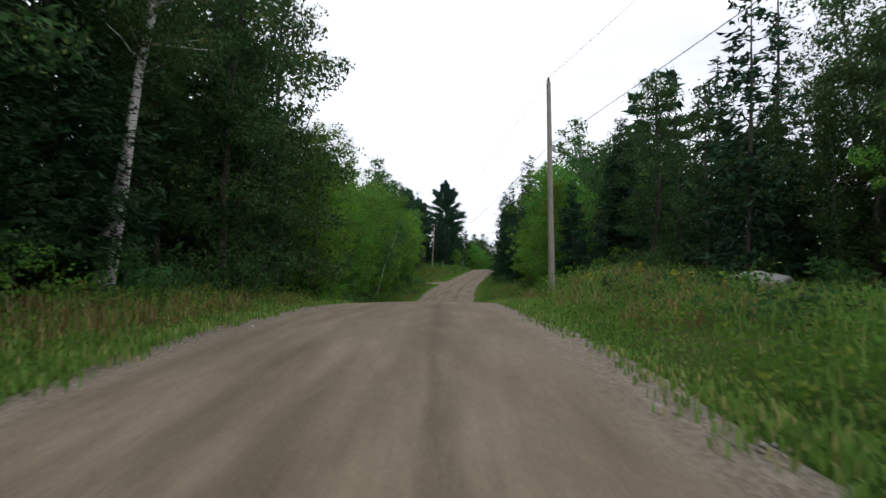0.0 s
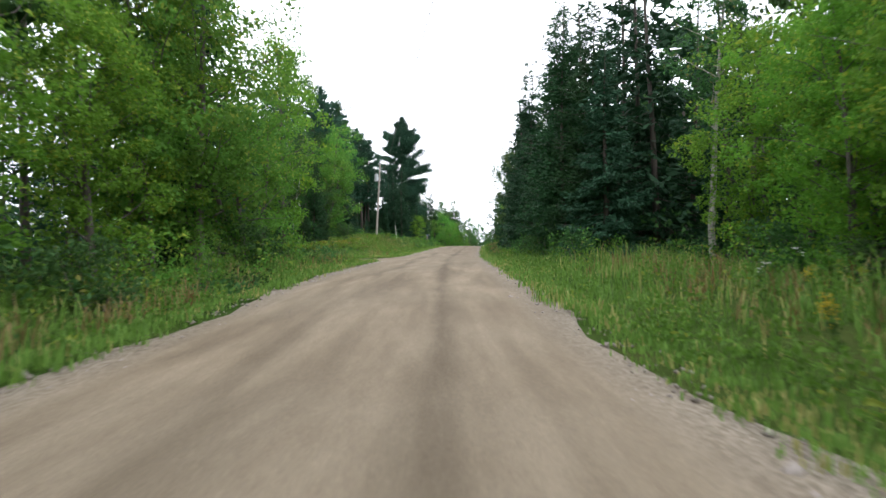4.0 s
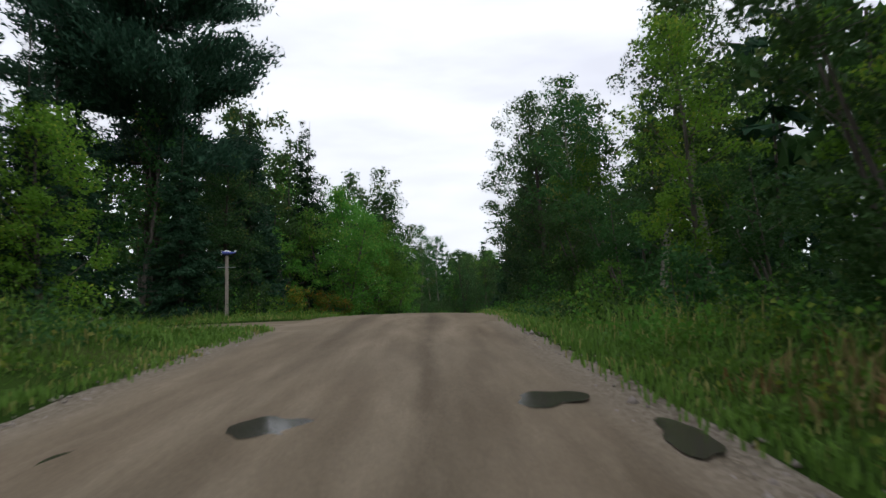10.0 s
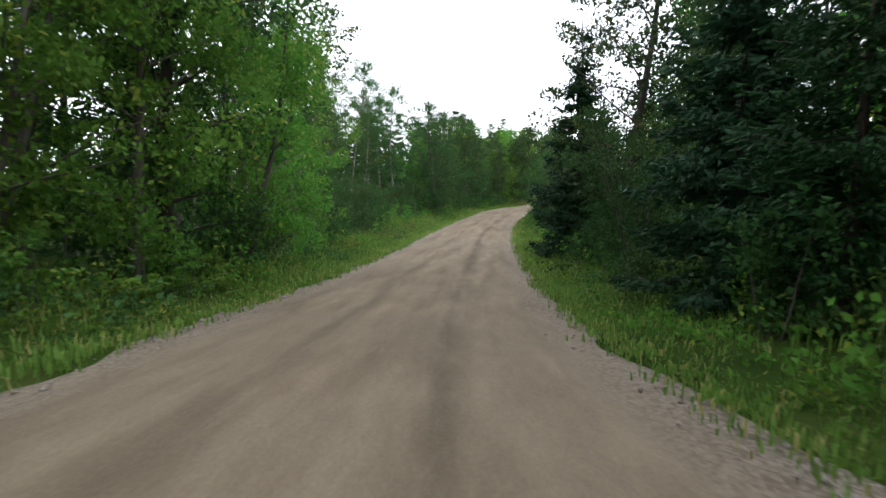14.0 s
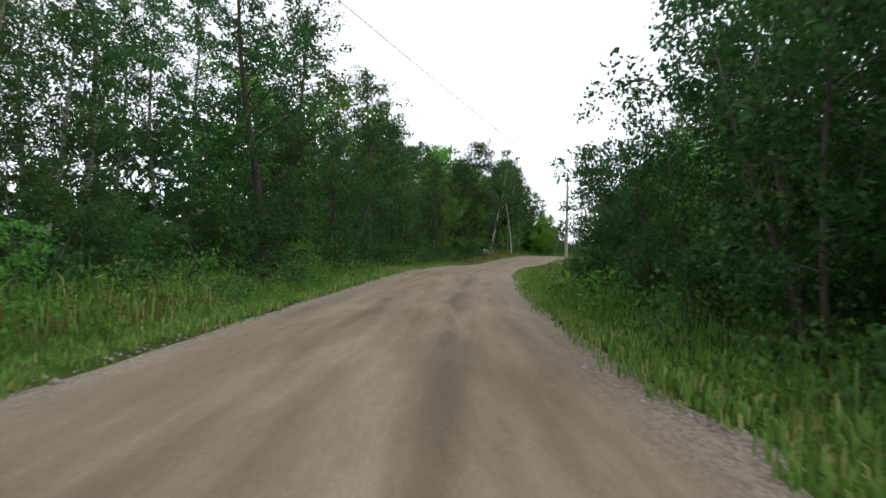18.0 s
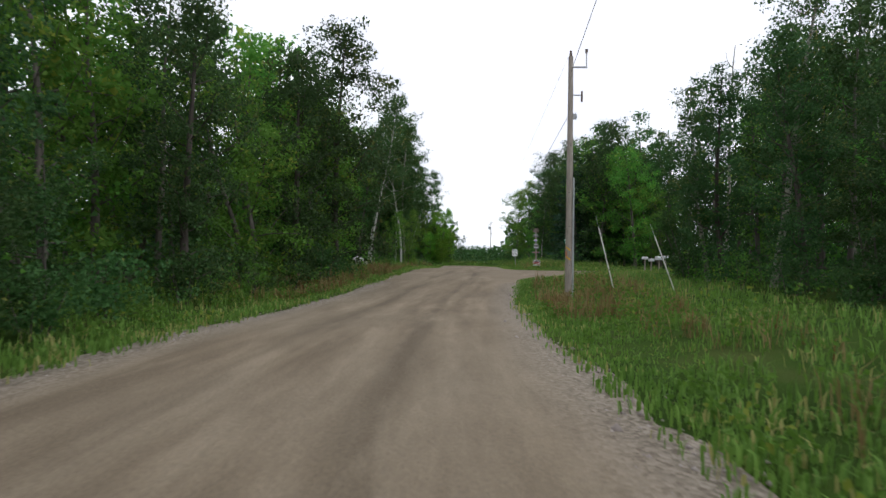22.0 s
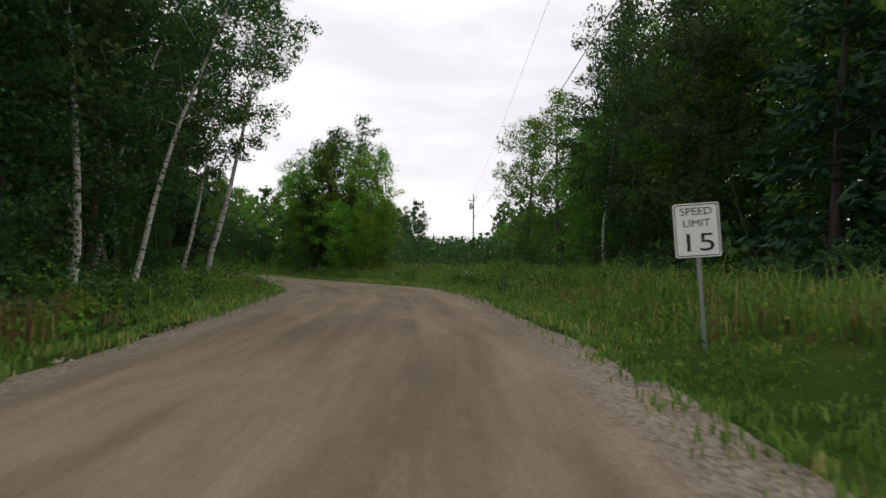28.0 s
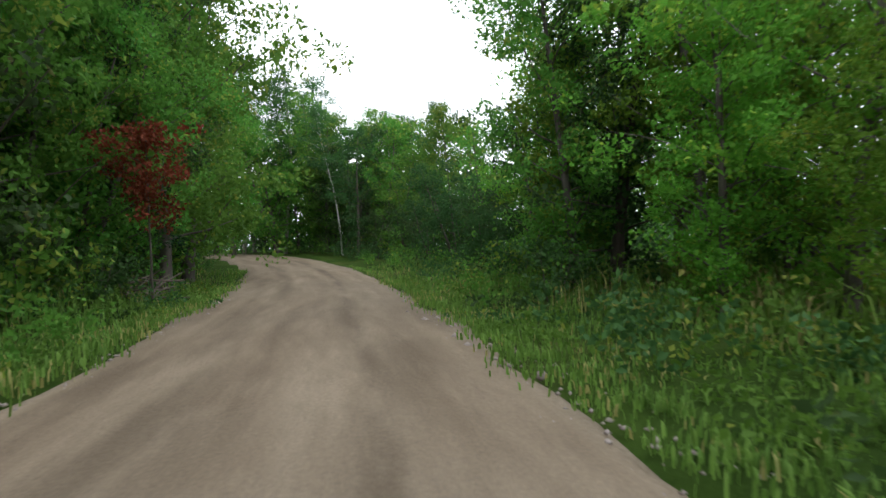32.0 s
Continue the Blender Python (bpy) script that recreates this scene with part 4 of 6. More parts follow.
# woods beyond the side road and round the grass plot before it
lane = SIDE_ROADS[0]
for row in range(4):
    u = 10.0 + row
    while u < 78:
        k = min(len(lane) - 2, int(np.argmin(np.abs(np.linalg.norm(lane - lane[0], axis=1) - u))))
        d = lane[k + 1] - lane[k]
        d = d / np.linalg.norm(d)
        out = SIDE_HALF[0][k] + 5.6 + row * 3.2 + (3.0 if u < 26 else 0.0)
        x, y = lane[k][0] - d[1] * out + random.uniform(-0.6, 0.6), lane[k][1] + d[0] * out + random.uniform(-0.6, 0.6)
        if free(x, y, 1.5, 2.4):
            kind = random.choice((MAPLE, ASPEN, ALDER, BIRCH)) if row == 0 and u < 45 else BACK_BROAD if random.random() < 0.9 else BACK_CONE
            kind.plant(x, y, random.uniform(0.85, 1.1) * (0.95, 1.0, 1.1, 1.2)[row] * (1.05 if u < 26 else 1.15) * (0.65 if kind is BACK_CONE else 1.0), random.uniform(0, 360))
            planted.append((x, y))
        u += random.uniform(2.3, 3.6)
for k in range(80):
    x, y = at(random.uniform(290, 319), random.uniform(14.5, 42))
    if free(x, y, 1.8, 2.6):
        random.choice((BACK_BROAD, BACK_BROAD, ASPEN, BIRCH)).plant(x, y, random.uniform(1.05, 1.35) * (0.82 if y < 276 else 1.0), random.uniform(0, 360))
        planted.append((x, y))
LIME.plant(4.0, 157.8, 0.8, 30, 2)
for x, y, sc in ((9.6, 62.5, 0.95), (11.4, 57.0, 1.0), (12.6, 68.0, 1.05), (-6.6, 60.5, 1.0), (-7.4, 72.0, 1.05), (-6.8, 51.0, 0.9), (63.5, 298.5, 1.15), (100.4, 341.0, 1.1), (102.2, 342.9, 1.25), (101.9, 340.4, 0.75), (99.4, 338.9, 0.6), (19.4, 149.0, 0.8)):
    LIME.plant(x, y, sc, random.uniform(0, 360))
    planted.append((x, y))
# marked single trees
SNAG = make_tree("dead_tree", "tall dying tree with bare grey limbs and few leaves", "tree", broadleaf(39, 18.0, 2.4, 9.5, 420, 0.12, 0.13, 22, 1, 0.6, 0.03, top=0.5), M_BARK, M_OAK)
SNAG.matrix_basis = pose(104.5, 292.6, height(104.5, 292.6), 0, 0, 0)
WHITE_PINE = make_tree("white_pine_tree", "great white pine with level tiers of upswept plumes", "tree", big_pine(7, 27.0, 0.42, 96, 80000, 5.4, 0.30, 1.7), M_BARK_DARK, M_PINE)
WHITE_PINE.matrix_basis = pose(1.2, 173.9, height(1.2, 173.9), 0, 0, 40)
for x, y, sc, k in ((-7.3, 77.1, 1.33, 1), (3.4, 158.0, 1.05, 1), (2.0, 161.5, 1.08, 1), (1.0, 157.6, 1.0, 0), (6.4, 194.1, 1.42, 1), (3.0, 191.1, 1.34, 1), (3.4, 172.0, 1.0, 1), (5.0, 180.5, 0.95, 1), (-1.5, 170.5, 1.2, 0), (29.0, 206.5, 0.95, 2), (7.6, 188.0, 1.1, 0), (-4.0, 160.0, 0.65, 1), (-7.5, 163.0, 0.75, 0), (-2.0, 165.5, 0.7, 0), (-10.5, 158.0, 1.05, 1), (-6.0, 169.5, 0.65, 1), (-9.5, 152.0, 1.0, 0), (-12.5, 166.0, 1.1, 1), (-5.5, 154.5, 0.75, 2), (-1.5, 158.8, 0.8, 0), (-4.6, 161.6, 0.8, 0), (0.8, 154.6, 0.7, 0), (-2.6, 155.2, 0.75, 2)):
    SPRUCE.plant(x, y, sc, random.uniform(0, 360), k)
for x, y, sc, k in ((-8.8, 103.8, 0.62, 0), (-8.0, 106.4, 0.58, 0), (-7.4, 109.0, 0.6, 1), (-6.9, 111.6, 0.55, 0), (-10.6, 105.6, 0.8, 1), (-10.4, 102.6, 0.6, 0), (-8.6, 113.0, 0.75, 1)):
    FIR.plant(x, y, sc, 61 * x, k)
for x, y, sc, turn, k, lean in ((-6.2, 51.5, 0.72, 100, 0, 11), (82.6, 328.6, 1.0, 95, 1, 5), (83.0, 330.5, 1.1, 40, 0, 3), (78.8, 319.8, 0.95, 80, 0, 5), (77.0, 317.6, 1.0, 100, 1, 4), (81.2, 323.6, 1.05, 70, 0, 6), (74.6, 314.5, 1.0, 90, 1, 5), (72.6, 312.0, 0.95, 60, 0, 3), (14.8, 28.0, 0.8, 0, 0, 0), (-8.3, 109.6, 0.85, 70, 1, 0), (-9.4, 108.8, 0.9, 10, 0, 0), (14.9, 126.4, 0.95, 200, 1, 0),
                               (15.2, 121.5, 1.0, 30, 0, 0), (17.8, 134.5, 0.95, 100, 0, 0), (18.4, 141.0, 1.05, 10, 1, 0), (80.54, 318.35, 1.1, 52, 1, 10), (78.6, 315.6, 0.95, 210, 0, 0), (76.5, 313.0, 0.9, 20, 0, 0), (82.07, 320.2, 1.1, 52, 0, 9)):
    BIRCH.plant(x, y, sc, turn, k, lean)
for x, y, sc, turn, k, lean in ((-9.2, 15.6, 1.0, 88, 0, 9), (-9.9, 16.3, 0.95, 92, 1, 8), (86.5, 330.3, 1.08, 53, 1, 12), (85.4, 330.2, 0.8, 53, 1, 10), (85.0, 343.0, 0.85, 74, 1, 18), (20.0, 139.6, 0.9, -80, 1, 14)):
    OLD_BIRCH.plant(x, y, sc, turn, k, lean)
for x, y, sc, k in ((31.0, 190.0, 1.1, 2), (32.5, 194.5, 1.1, 0), (34.0, 199.0, 1.1, 2), (29.4, 187.0, 1.0, 0), (29.4, 203.6, 0.95, 2), (17.6, 24.8, 0.95, 0), (20.5, 28.0, 1.05, 2), (16.2, 21.5, 0.85, 1), (21.0, 23.5, 1.1, 0)):
    OAK.plant(x, y, sc, 77 * x, k)
# low dark growth before the birches at the bend
for x, y, sc, k in ((74.4, 306.4, 0.5, 0), (76.3, 310.2, 0.55, 1), (77.6, 312.6, 0.5, 0), (79.0, 316.2, 0.55, 1), (79.4, 320.4, 0.6, 0), (83.4, 324.8, 0.5, 1), (82.6, 326.6, 0.7, 0), (84.2, 332.4, 0.8, 0), (83.6, 329.0, 0.85, 0), (85.2, 334.6, 0.75, 0), (84.6, 337.6, 0.9, 1), (66.6, 295.4, 0.75, 0)):
    SHADE.plant(x, y, sc, 53 * x, k)
for x, y, sc, k in ((86.2, 353.2, 1.4, 1), (85.4, 357.6, 1.7, 0), (84.8, 351.0, 1.05, 1)):
    MAPLE.plant(x, y, sc, 40 * x, k)
for x, y, sc in ((23.6, 164.5, 1.2), (25.0, 163.0, 1.3), (21.6, 167.0, 0.95), (22.8, 171.0, 1.0), (11.1, 56.9, 0.8), (12.0, 54.6, 0.75)):
    ASPEN.plant(x, y, sc, random.uniform(0, 360), 1)
for x, y, sc, k in ((38.8, 228.2, 1.05, 1), (40.4, 233.2, 1.1, 1), (42.0, 232.0, 1.2, 1), (37.4, 226.2, 1.0, 0), (40.6, 229.4, 1.25, 1), (43.4, 230.8, 1.35, 1), (38.2, 224.4, 1.15, 0), (-4.9, 112.0, 0.62, 2)):
    ALDER.plant(x, y, sc, 31 * x, k)
for x, y, sc in ((77.6, 313.8, 1.0), (76.2, 310.2, 1.0)):
    ASPEN.plant(x, y, sc, 57 * x, 0)
for x, y, sc in ((84.5, 385.5, 1.1), (81.0, 385.0, 1.15), (87.0, 388.5, 1.1), (83.0, 389.0, 1.1)):
    ASPEN.plant(x, y, sc, random.uniform(0, 360), 0)
for x, y, sc in ((-4.6, 150.0, 0.95), (-5.6, 148.0, 1.05), (-5.4, 152.5, 1.0), (-6.6, 151.0, 1.05), (-4.4, 155.0, 0.7), (-7.5, 146.0, 1.1), (-9.5, 149.0, 1.05), (-8.5, 141.5, 1.15), (-11.0, 144.5, 1.05), (-7.2, 138.5, 1.0), (-11.5, 138.0, 1.1)):
    RED_PINE.plant(x, y, sc, random.uniform(0, 360))
for x, y, sc in ((84.2, 352.6, 1.0), (82.8, 349.6, 1.05)):
    FIR.plant(x, y, sc, random.uniform(0, 360))
for x, y, sc in ((8.8, 183.2, 1.1), (10.2, 180.6, 0.8), (7.6, 177.5, 0.9)):
    TURNING.plant(x, y, sc, random.uniform(0, 360))
red = make_tree("red_maple_tree", "small maple with dark red leaves", "tree", broadleaf(97, 5.0, 1.15, 2.4, 1500, 0.13, 0.035, 12, 1, 0.42), M_BARK, M_RED)
red.matrix_basis = pose(87.6, 348.6, height(87.6, 348.6), 0, 6, 0)

# undergrowth along the edge of the woods
def edge_shrubs(s0, s1, side, off, step, kinds=(0, 1, 2), lo=0.6, hi=1.1):
    s = s0
    while s < s1:
        x, y = at(s, side * (off + random.uniform(-0.5, 0.7)))
        if ground_at([x], [y])[2][0] > 1.6 and all(math.hypot(x - a, y - b) > r for a, b, r in CLEAR):
            SHRUB.plant(x, y, random.uniform(lo, hi), random.uniform(0, 360), random.choice(kinds))
        s += step * random.uniform(0.7, 1.4)


for s0, s1, off, *_ in LEFT_WOODS:
    if s1 > 0:
        edge_shrubs(max(0, s0), min(s1, 375), -1, off - 1.3, 3.4)
for s0, s1, off, *_ in RIGHT_WOODS:
    if s1 > 0:
        edge_shrubs(max(0, s0), min(s1, 375), 1, off - 1.3, 3.4)
edge_shrubs(322, 352, 1, 10.5, 2.5)


# the woods behind: one mass of far trees
def far_woods():
    rng = np.random.default_rng(77)
    forms = [broadleaf(200 + k, 13, 3.2, 1.5, 170, 1.0, 0.14, 9, 1, 1.1, inner=0.7, full=False)[1] for k in range(3)] + [conifer(210 + k, 15, 2.6, 0.6, 300, 1.4, 0.15, 0.4, 1.0)[1] for k in range(2)]
    trunk = tube(np.array([(0, 0, -0.3), (0.1, 0, 4), (0.15, 0.1, 9)]), np.array([0.16, 0.12, 0.06]), 4)
    broad, cone, stems = [], [], []
    for s in np.arange(-40, 420, 3.1):
        for side in (-1, 1):
            for off in (17, 24, 34):
                x, y = at(s + rng.uniform(-2, 2), side * (off + rng.uniform(-2, 2)))
                xs = np.array([x])
                _, d, e = ground_at(xs, np.array([y]))
                if e[0] < 11 or 203 < s < 268 or (side > 0 and s > 300) or (side < 0 and 104 < s < 160 and off < 22) or (side > 0 and s < 40 and off < 26):
                    continue
                k = rng.integers(0, 3) if rng.uniform() < 0.68 else rng.integers(3, 5)
                v, f = forms[k]
                a, sc = rng.uniform(0, 6.28), rng.uniform(0.8, 1.25)
                rot = np.array([[math.cos(a), -math.sin(a), 0], [math.sin(a), math.cos(a), 0], [0, 0, 1]])
                base = np.array([x, y, height(x, y)])
                if (side > 0 or off < 22) and 262 < s < 301:      # open ground seen from the bend
                    continue
                (broad if k < 3 else cone).append((v @ rot.T * sc + base, f))
                if off < 22:
                    stems.append((trunk[0] * sc + base, trunk[1]))
    def clear(x, y):
        """Clear of the power line, of the open field past the junction and of the near woods."""
        along, across = (x - 72) * 0.6 + (y - 291) * 0.8, (x - 72) * 0.8 - (y - 291) * 0.6
        return not (along > -10 and abs(across) < 9) and not (across > 0 and 0 < along < 96 and across < 26) and not (74 < x < 150 and 300 < y < 390)
    thin = [broadleaf(220 + k, 11, 3.4, 0.8, 120, 1.0, 0.14, 5, 1, 1.5, inner=0.5, full=False)[1] for k in range(3)]
    for k in range(2600):    # the country round about
        x, y = rng.uniform(-170, 270), rng.uniform(-110, 500)
        e = ground_at([x], [y])[2][0]
        if not clear(x, y) or e < (62 if 203 < y < 262 else 40) or e > 90:
            continue
        v, f = thin[k % 3]
        broad.append((v * rng.uniform(0.7, 1.2) + [x, y, height(x, y)], f))
    for k in range(260):     # beyond the last bends
        x, y = rng.uniform(30, 230), rng.uniform(385, 440)
        if clear(x, y) and ground_at([x], [y])[2][0] > 10:
            v, f = forms[k % 3]
            broad.append((v * rng.uniform(0.65, 0.95) + [x, y, height(x, y)], f))
    for s in np.arange(203, 268, 1.1):     # low thicket behind the airy middle stretch
        for side in (-1, 1):
            x, y = at(s, side * rng.uniform(13.5, 25))
            if ground_at([x], [y])[2][0] > 8:
                v, f = forms[rng.integers(0, 3)]
                broad.append((v * [0.5, 0.5, rng.uniform(0.22, 0.4)] + [x, y, height(x, y) - 0.3], f))
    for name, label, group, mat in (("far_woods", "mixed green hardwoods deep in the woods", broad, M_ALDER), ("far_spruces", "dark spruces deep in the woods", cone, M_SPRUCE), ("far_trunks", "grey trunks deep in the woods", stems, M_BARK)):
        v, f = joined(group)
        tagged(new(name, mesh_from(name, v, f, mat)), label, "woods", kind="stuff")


far_woods()


def thicket():
    """Saplings and brush that close the view between the trunks."""
    rng = np.random.default_rng(55)
    spots = []
    for side, woods in ((-1, LEFT_WOODS), (1, RIGHT_WOODS)):
        for s0, s1, off, *_ in woods:
            for s in np.arange(max(s0, -10), s1, 0.55):
                spots.append((*at(s, side * (off + rng.uniform(0.6, 9))), rng.uniform(0.8, 2.6)))
    for s in np.arange(322, 415, 0.5):
        spots.append((*at(s, rng.uniform(14, 26)), rng.uniform(0.8, 2.4)))
    for u in np.arange(8, 110, 0.35):
        k = min(len(lane) - 2, int(np.argmin(np.abs(np.linalg.norm(lane - lane[0], axis=1) - u))))
        for sg in (1, -1):
            d = (lane[k + 1] - lane[k]) / np.linalg.norm(lane[k + 1] - lane[k])
            out = SIDE_HALF[0][k] + rng.uniform(6 if sg > 0 else 4, 16)
            spots.append((lane[k][0] - sg * d[1] * out, lane[k][1] + sg * d[0] * out, rng.uniform(0.9, 2.8)))
    for u in np.arange(0, 60, 0.4):
        spots.append((96 + 0.49 * u + rng.uniform(-1, 9), 303 + 0.87 * u - rng.uniform(-1, 5), rng.uniform(0.8, 2.4)))
    for k in range(420):      # low growth under the power line, well away
        al, ac = rng.uniform(68, 125), rng.uniform(-10, 16)
        spots.append((72 + 0.6 * al + 0.8 * ac, 291 + 0.8 * al - 0.6 * ac, rng.uniform(1.0, 2.2) + 0.012 * al))
    q = np.array(spots)
    z, _, e = ground_at(q[:, 0], q[:, 1])
    ok = (e > 2.6) & np.array([all(math.hypot(a - x, b - y) > r * 0.8 for x, y, r in CLEAR) for a, b, _ in q])
    q, z = q[ok], z[ok]
    m = 34
    c = np.repeat(np.column_stack([q[:, :2], z]), m, 0)
    tall = np.repeat(q[:, 2], m)
    u = rng.uniform(0.05, 1, len(c))
    c += rng.normal(0, 1, c.shape) * [0.55, 0.55, 0] + np.stack([0 * u, 0 * u, u * tall], 1)
    v, f = leaves(rng, c, 0.30, 0.21)
    c = []                    # and, coarser, deep in the woods all round
    for k in range(9000):
        x, y = rng.uniform(-60, 190), rng.uniform(-60, 450)
        c.append((x, y))
    c = np.array(c)
    zz, _, ee = ground_at(c[:, 0], c[:, 1])
    ac, al = (c[:, 0] - 72) * 0.8 - (c[:, 1] - 291) * 0.6, (c[:, 0] - 72) * 0.6 + (c[:, 1] - 291) * 0.8
    ok = (ee > 19) & (ee < 62) & ~((al > -5) & (al < 70) & (ac > -2) & (ac < 22))
    c, zz = c[ok], zz[ok]
    c = np.repeat(np.column_stack([c, zz]), 16, 0)
    c += rng.normal(0, 1, c.shape) * [1.1, 1.1, 0]
    c[:, 2] += rng.uniform(0.1, 1, len(c)) * np.repeat(rng.uniform(1.2, 3.6, len(c) // 16), 16)
    deep = leaves(rng, c, 0.8, 0.6)
    v, f = joined([(v, f), deep])
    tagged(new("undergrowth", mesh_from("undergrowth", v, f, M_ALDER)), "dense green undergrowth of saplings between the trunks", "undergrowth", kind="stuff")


thicket()


def edge_brush():
    """Brush and saplings that hang over the grass along the edge of the woods."""
    rng = np.random.default_rng(65)
    groups = {0: [], 1: [], 2: []}
    spans = [(-1, a, b, off) for a, b, off, *_ in LEFT_WOODS] + [(1, a, b, off) for a, b, off, *_ in RIGHT_WOODS] + [(-1, 126, 156, 12.3), (-1, 104, 126, 14.0), (1, 368, 424, 6.0), (1, 368, 424, 8.0), (-1, 372, 424, 6.0), (-1, 349, 359, 4.4)]
    low = [(1, 6, 40, 7.5), (1, 6, 32, 10.5), (-1, 30, 84, 5.4), (-1, 116, 152, 7.4), (-1, 120, 156, 5.6), (-1, 118, 156, 9.4), (-1, 120, 152, 11.2), (-1, 182, 212, 5.2), (-1, 212, 248, 6.2), (-1, 220, 246, 8.0), (-1, 318, 346, 5.6), (-1, 324, 346, 7.2), (1, 92, 128, 5.4), (1, 150, 184, 5.4), (1, 184, 214, 5.0), (1, 336, 354, 9.0), (1, 328, 350, 12.0), (-1, 352, 372, 5.0), (-1, 344, 362, 4.4), (-1, 347, 361, 4.0), (1, 338, 356, 6.4), (1, 356, 372, 5.0)]
    for side, a, b, off in spans + low:
        if off > 14.9:
            continue
        for s in np.arange(max(a, -4), b, 0.75):
            x, y = at(s, side * (off + rng.uniform(-1.7, 0.6)))
            tall = rng.uniform(0.5, 1.7) * (1.0 + 0.4 * math.sin(s * 0.8 + side)) * (0.55 if (side, a, b, off) in low else 1.0)
            groups[int(2.99 * (0.5 + 0.5 * math.sin(s * 0.35 + 2 * side + off)))].append((x, y, tall))
    for k, spots in groups.items():
        q = np.array(spots)
        z, _, e = ground_at(q[:, 0], q[:, 1])
        bend = np.hypot(q[:, 0] - 88, q[:, 1] - 334) < 9      # weeds lean over the edge inside the bend
        ok = (e > np.where(bend, 0.25, 0.8)) & np.array([all(math.hypot(px - x, py - y) > r * 0.6 for x, y, r in CLEAR) for px, py, _ in q])
        q, z = q[ok], z[ok]
        m = 85
        stem = np.repeat(rng.normal(0, 0.35, (len(q), 5, 2)), m // 5, 1).reshape(-1, 2)
        u = rng.uniform(0.06, 1, len(stem)) ** 0.8
        c = np.repeat(np.column_stack([q[:, :2], z]), m, 0)
        c[:, :2] += stem * (0.5 + u[:, None]) + rng.normal(0, 0.12, stem.shape)
        c[:, 2] += u * np.repeat(q[:, 2], m) * np.repeat(rng.uniform(0.6, 1.1, (len(q), 5)), m // 5, 1).reshape(-1)
        v, f = leaves(rng, c, 0.125, 0.078, full=True)
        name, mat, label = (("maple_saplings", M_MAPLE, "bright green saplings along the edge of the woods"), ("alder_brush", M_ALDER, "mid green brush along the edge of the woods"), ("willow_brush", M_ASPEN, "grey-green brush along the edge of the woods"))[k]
        tagged(new(name, mesh_from(name, v, f, mat)), label, "brush", kind="stuff")


edge_brush()

# ---------------------------------------------------------------- verge plants
def blades(rng, name, x, y, z, tall, k, mat, w_lo=0.011, w_hi=0.026):
    """k bent blades of grass at each spot, in one mesh."""
    x, y, z, tall = (np.repeat(q, k) for q in (x, y, z, tall))
    n = len(x)
    a, t = rng.uniform(0, 6.28, n), rng.uniform(0.15, 0.75, n)
    bx, by = x + rng.normal(0, 0.10, n), y + rng.normal(0, 0.10, n)
    h = tall * rng.uniform(0.5, 1.2, n)
    w = rng.uniform(w_lo, w_hi, n)
    dx, dy = np.cos(a), np.sin(a)
    mx_, my_, mz_ = bx + dx * h * t * 0.35, by + dy * h * t * 0.35, z + h * 0.62
    p0 = np.stack([bx - dy * w, by + dx * w, z - 0.04], 1)
    p1 = np.stack([bx + dy * w, by - dx * w, z - 0.04], 1)
    p2 = np.stack([mx_ - dy * w * 0.8, my_ + dx * w * 0.8, mz_], 1)
    p3 = np.stack([mx_ + dy * w * 0.8, my_ - dx * w * 0.8, mz_], 1)
    p4 = np.stack([bx + dx * h * t * 1.3, by + dy * h * t * 1.3, z + h * (1.0 - 0.35 * t)], 1)
    v = np.stack([p0, p1, p2, p3, p4], 1).reshape(-1, 3)
    f = (np.array([(0, 1, 3), (0, 3, 2), (2, 3, 4)])[None] + 5 * np.arange(n)[:, None, None]).reshape(-1, 3)
    return new(name, mesh_from(name, v, f, mat))


def dry_grass():
    """Patches of dry, rust and straw-coloured grass and stalks."""
    rng = np.random.default_rng(39)
    x, y = [], []
    for side, s0, s1, lo, hi, n in ((-1, 282, 302, 4.0, 7.0, 700), (1, 317, 334, 5.0, 9.5, 450), (1, 252, 278, 4.6, 8.5, 160), (1, 278, 292, 4.2, 8.0, 520), (-1, 8, 26, 4.2, 8.0, 500), (1, 10, 34, 4.5, 10, 700), (1, 100, 150, 4.0, 6.5, 800),
                                    (-1, 104, 128, 5.0, 12, 900), (1, 44, 76, 5.0, 9.5, 300), (-1, 300, 330, 4.2, 6.6, 700), (-1, 342, 356, 4.0, 6.0, 300), (-1, 212, 240, 4.5, 7.5, 300), (-1, 40, 100, 4.0, 6.0, 400)):
        s = rng.uniform(s0, s1, n)
        i = np.clip(np.searchsorted(RUN, s), 0, len(RUN) - 1)
        off = side * rng.uniform(lo, hi, n)
        px, py = LINE[i, 0] + RIGHT[i, 0] * off, LINE[i, 1] + RIGHT[i, 1] * off
        ok = np.sin(px * 0.9 + py * 0.4) * np.cos(py * 0.7 - px * 0.3) > -0.2
        x.append(px[ok])
        y.append(py[ok])
    x, y = np.hstack(x), np.hstack(y)
    z, _, e = ground_at(x, y)
    ok = (e > 0.4) & (np.hypot(x - 84.5, y - 298.8) > 2.8) & (np.hypot(x - 86.4, y - 304.0) > 1.5)
    x, y, z = x[ok], y[ok], z[ok]
    return blades(rng, "dry_grass", x, y, z, rng.uniform(0.35, 0.8, len(x)), 6, M_STRAW, 0.007, 0.016)


tagged(dry_grass(), "dry straw and rust-coloured grass in patches", "grass", kind="stuff")


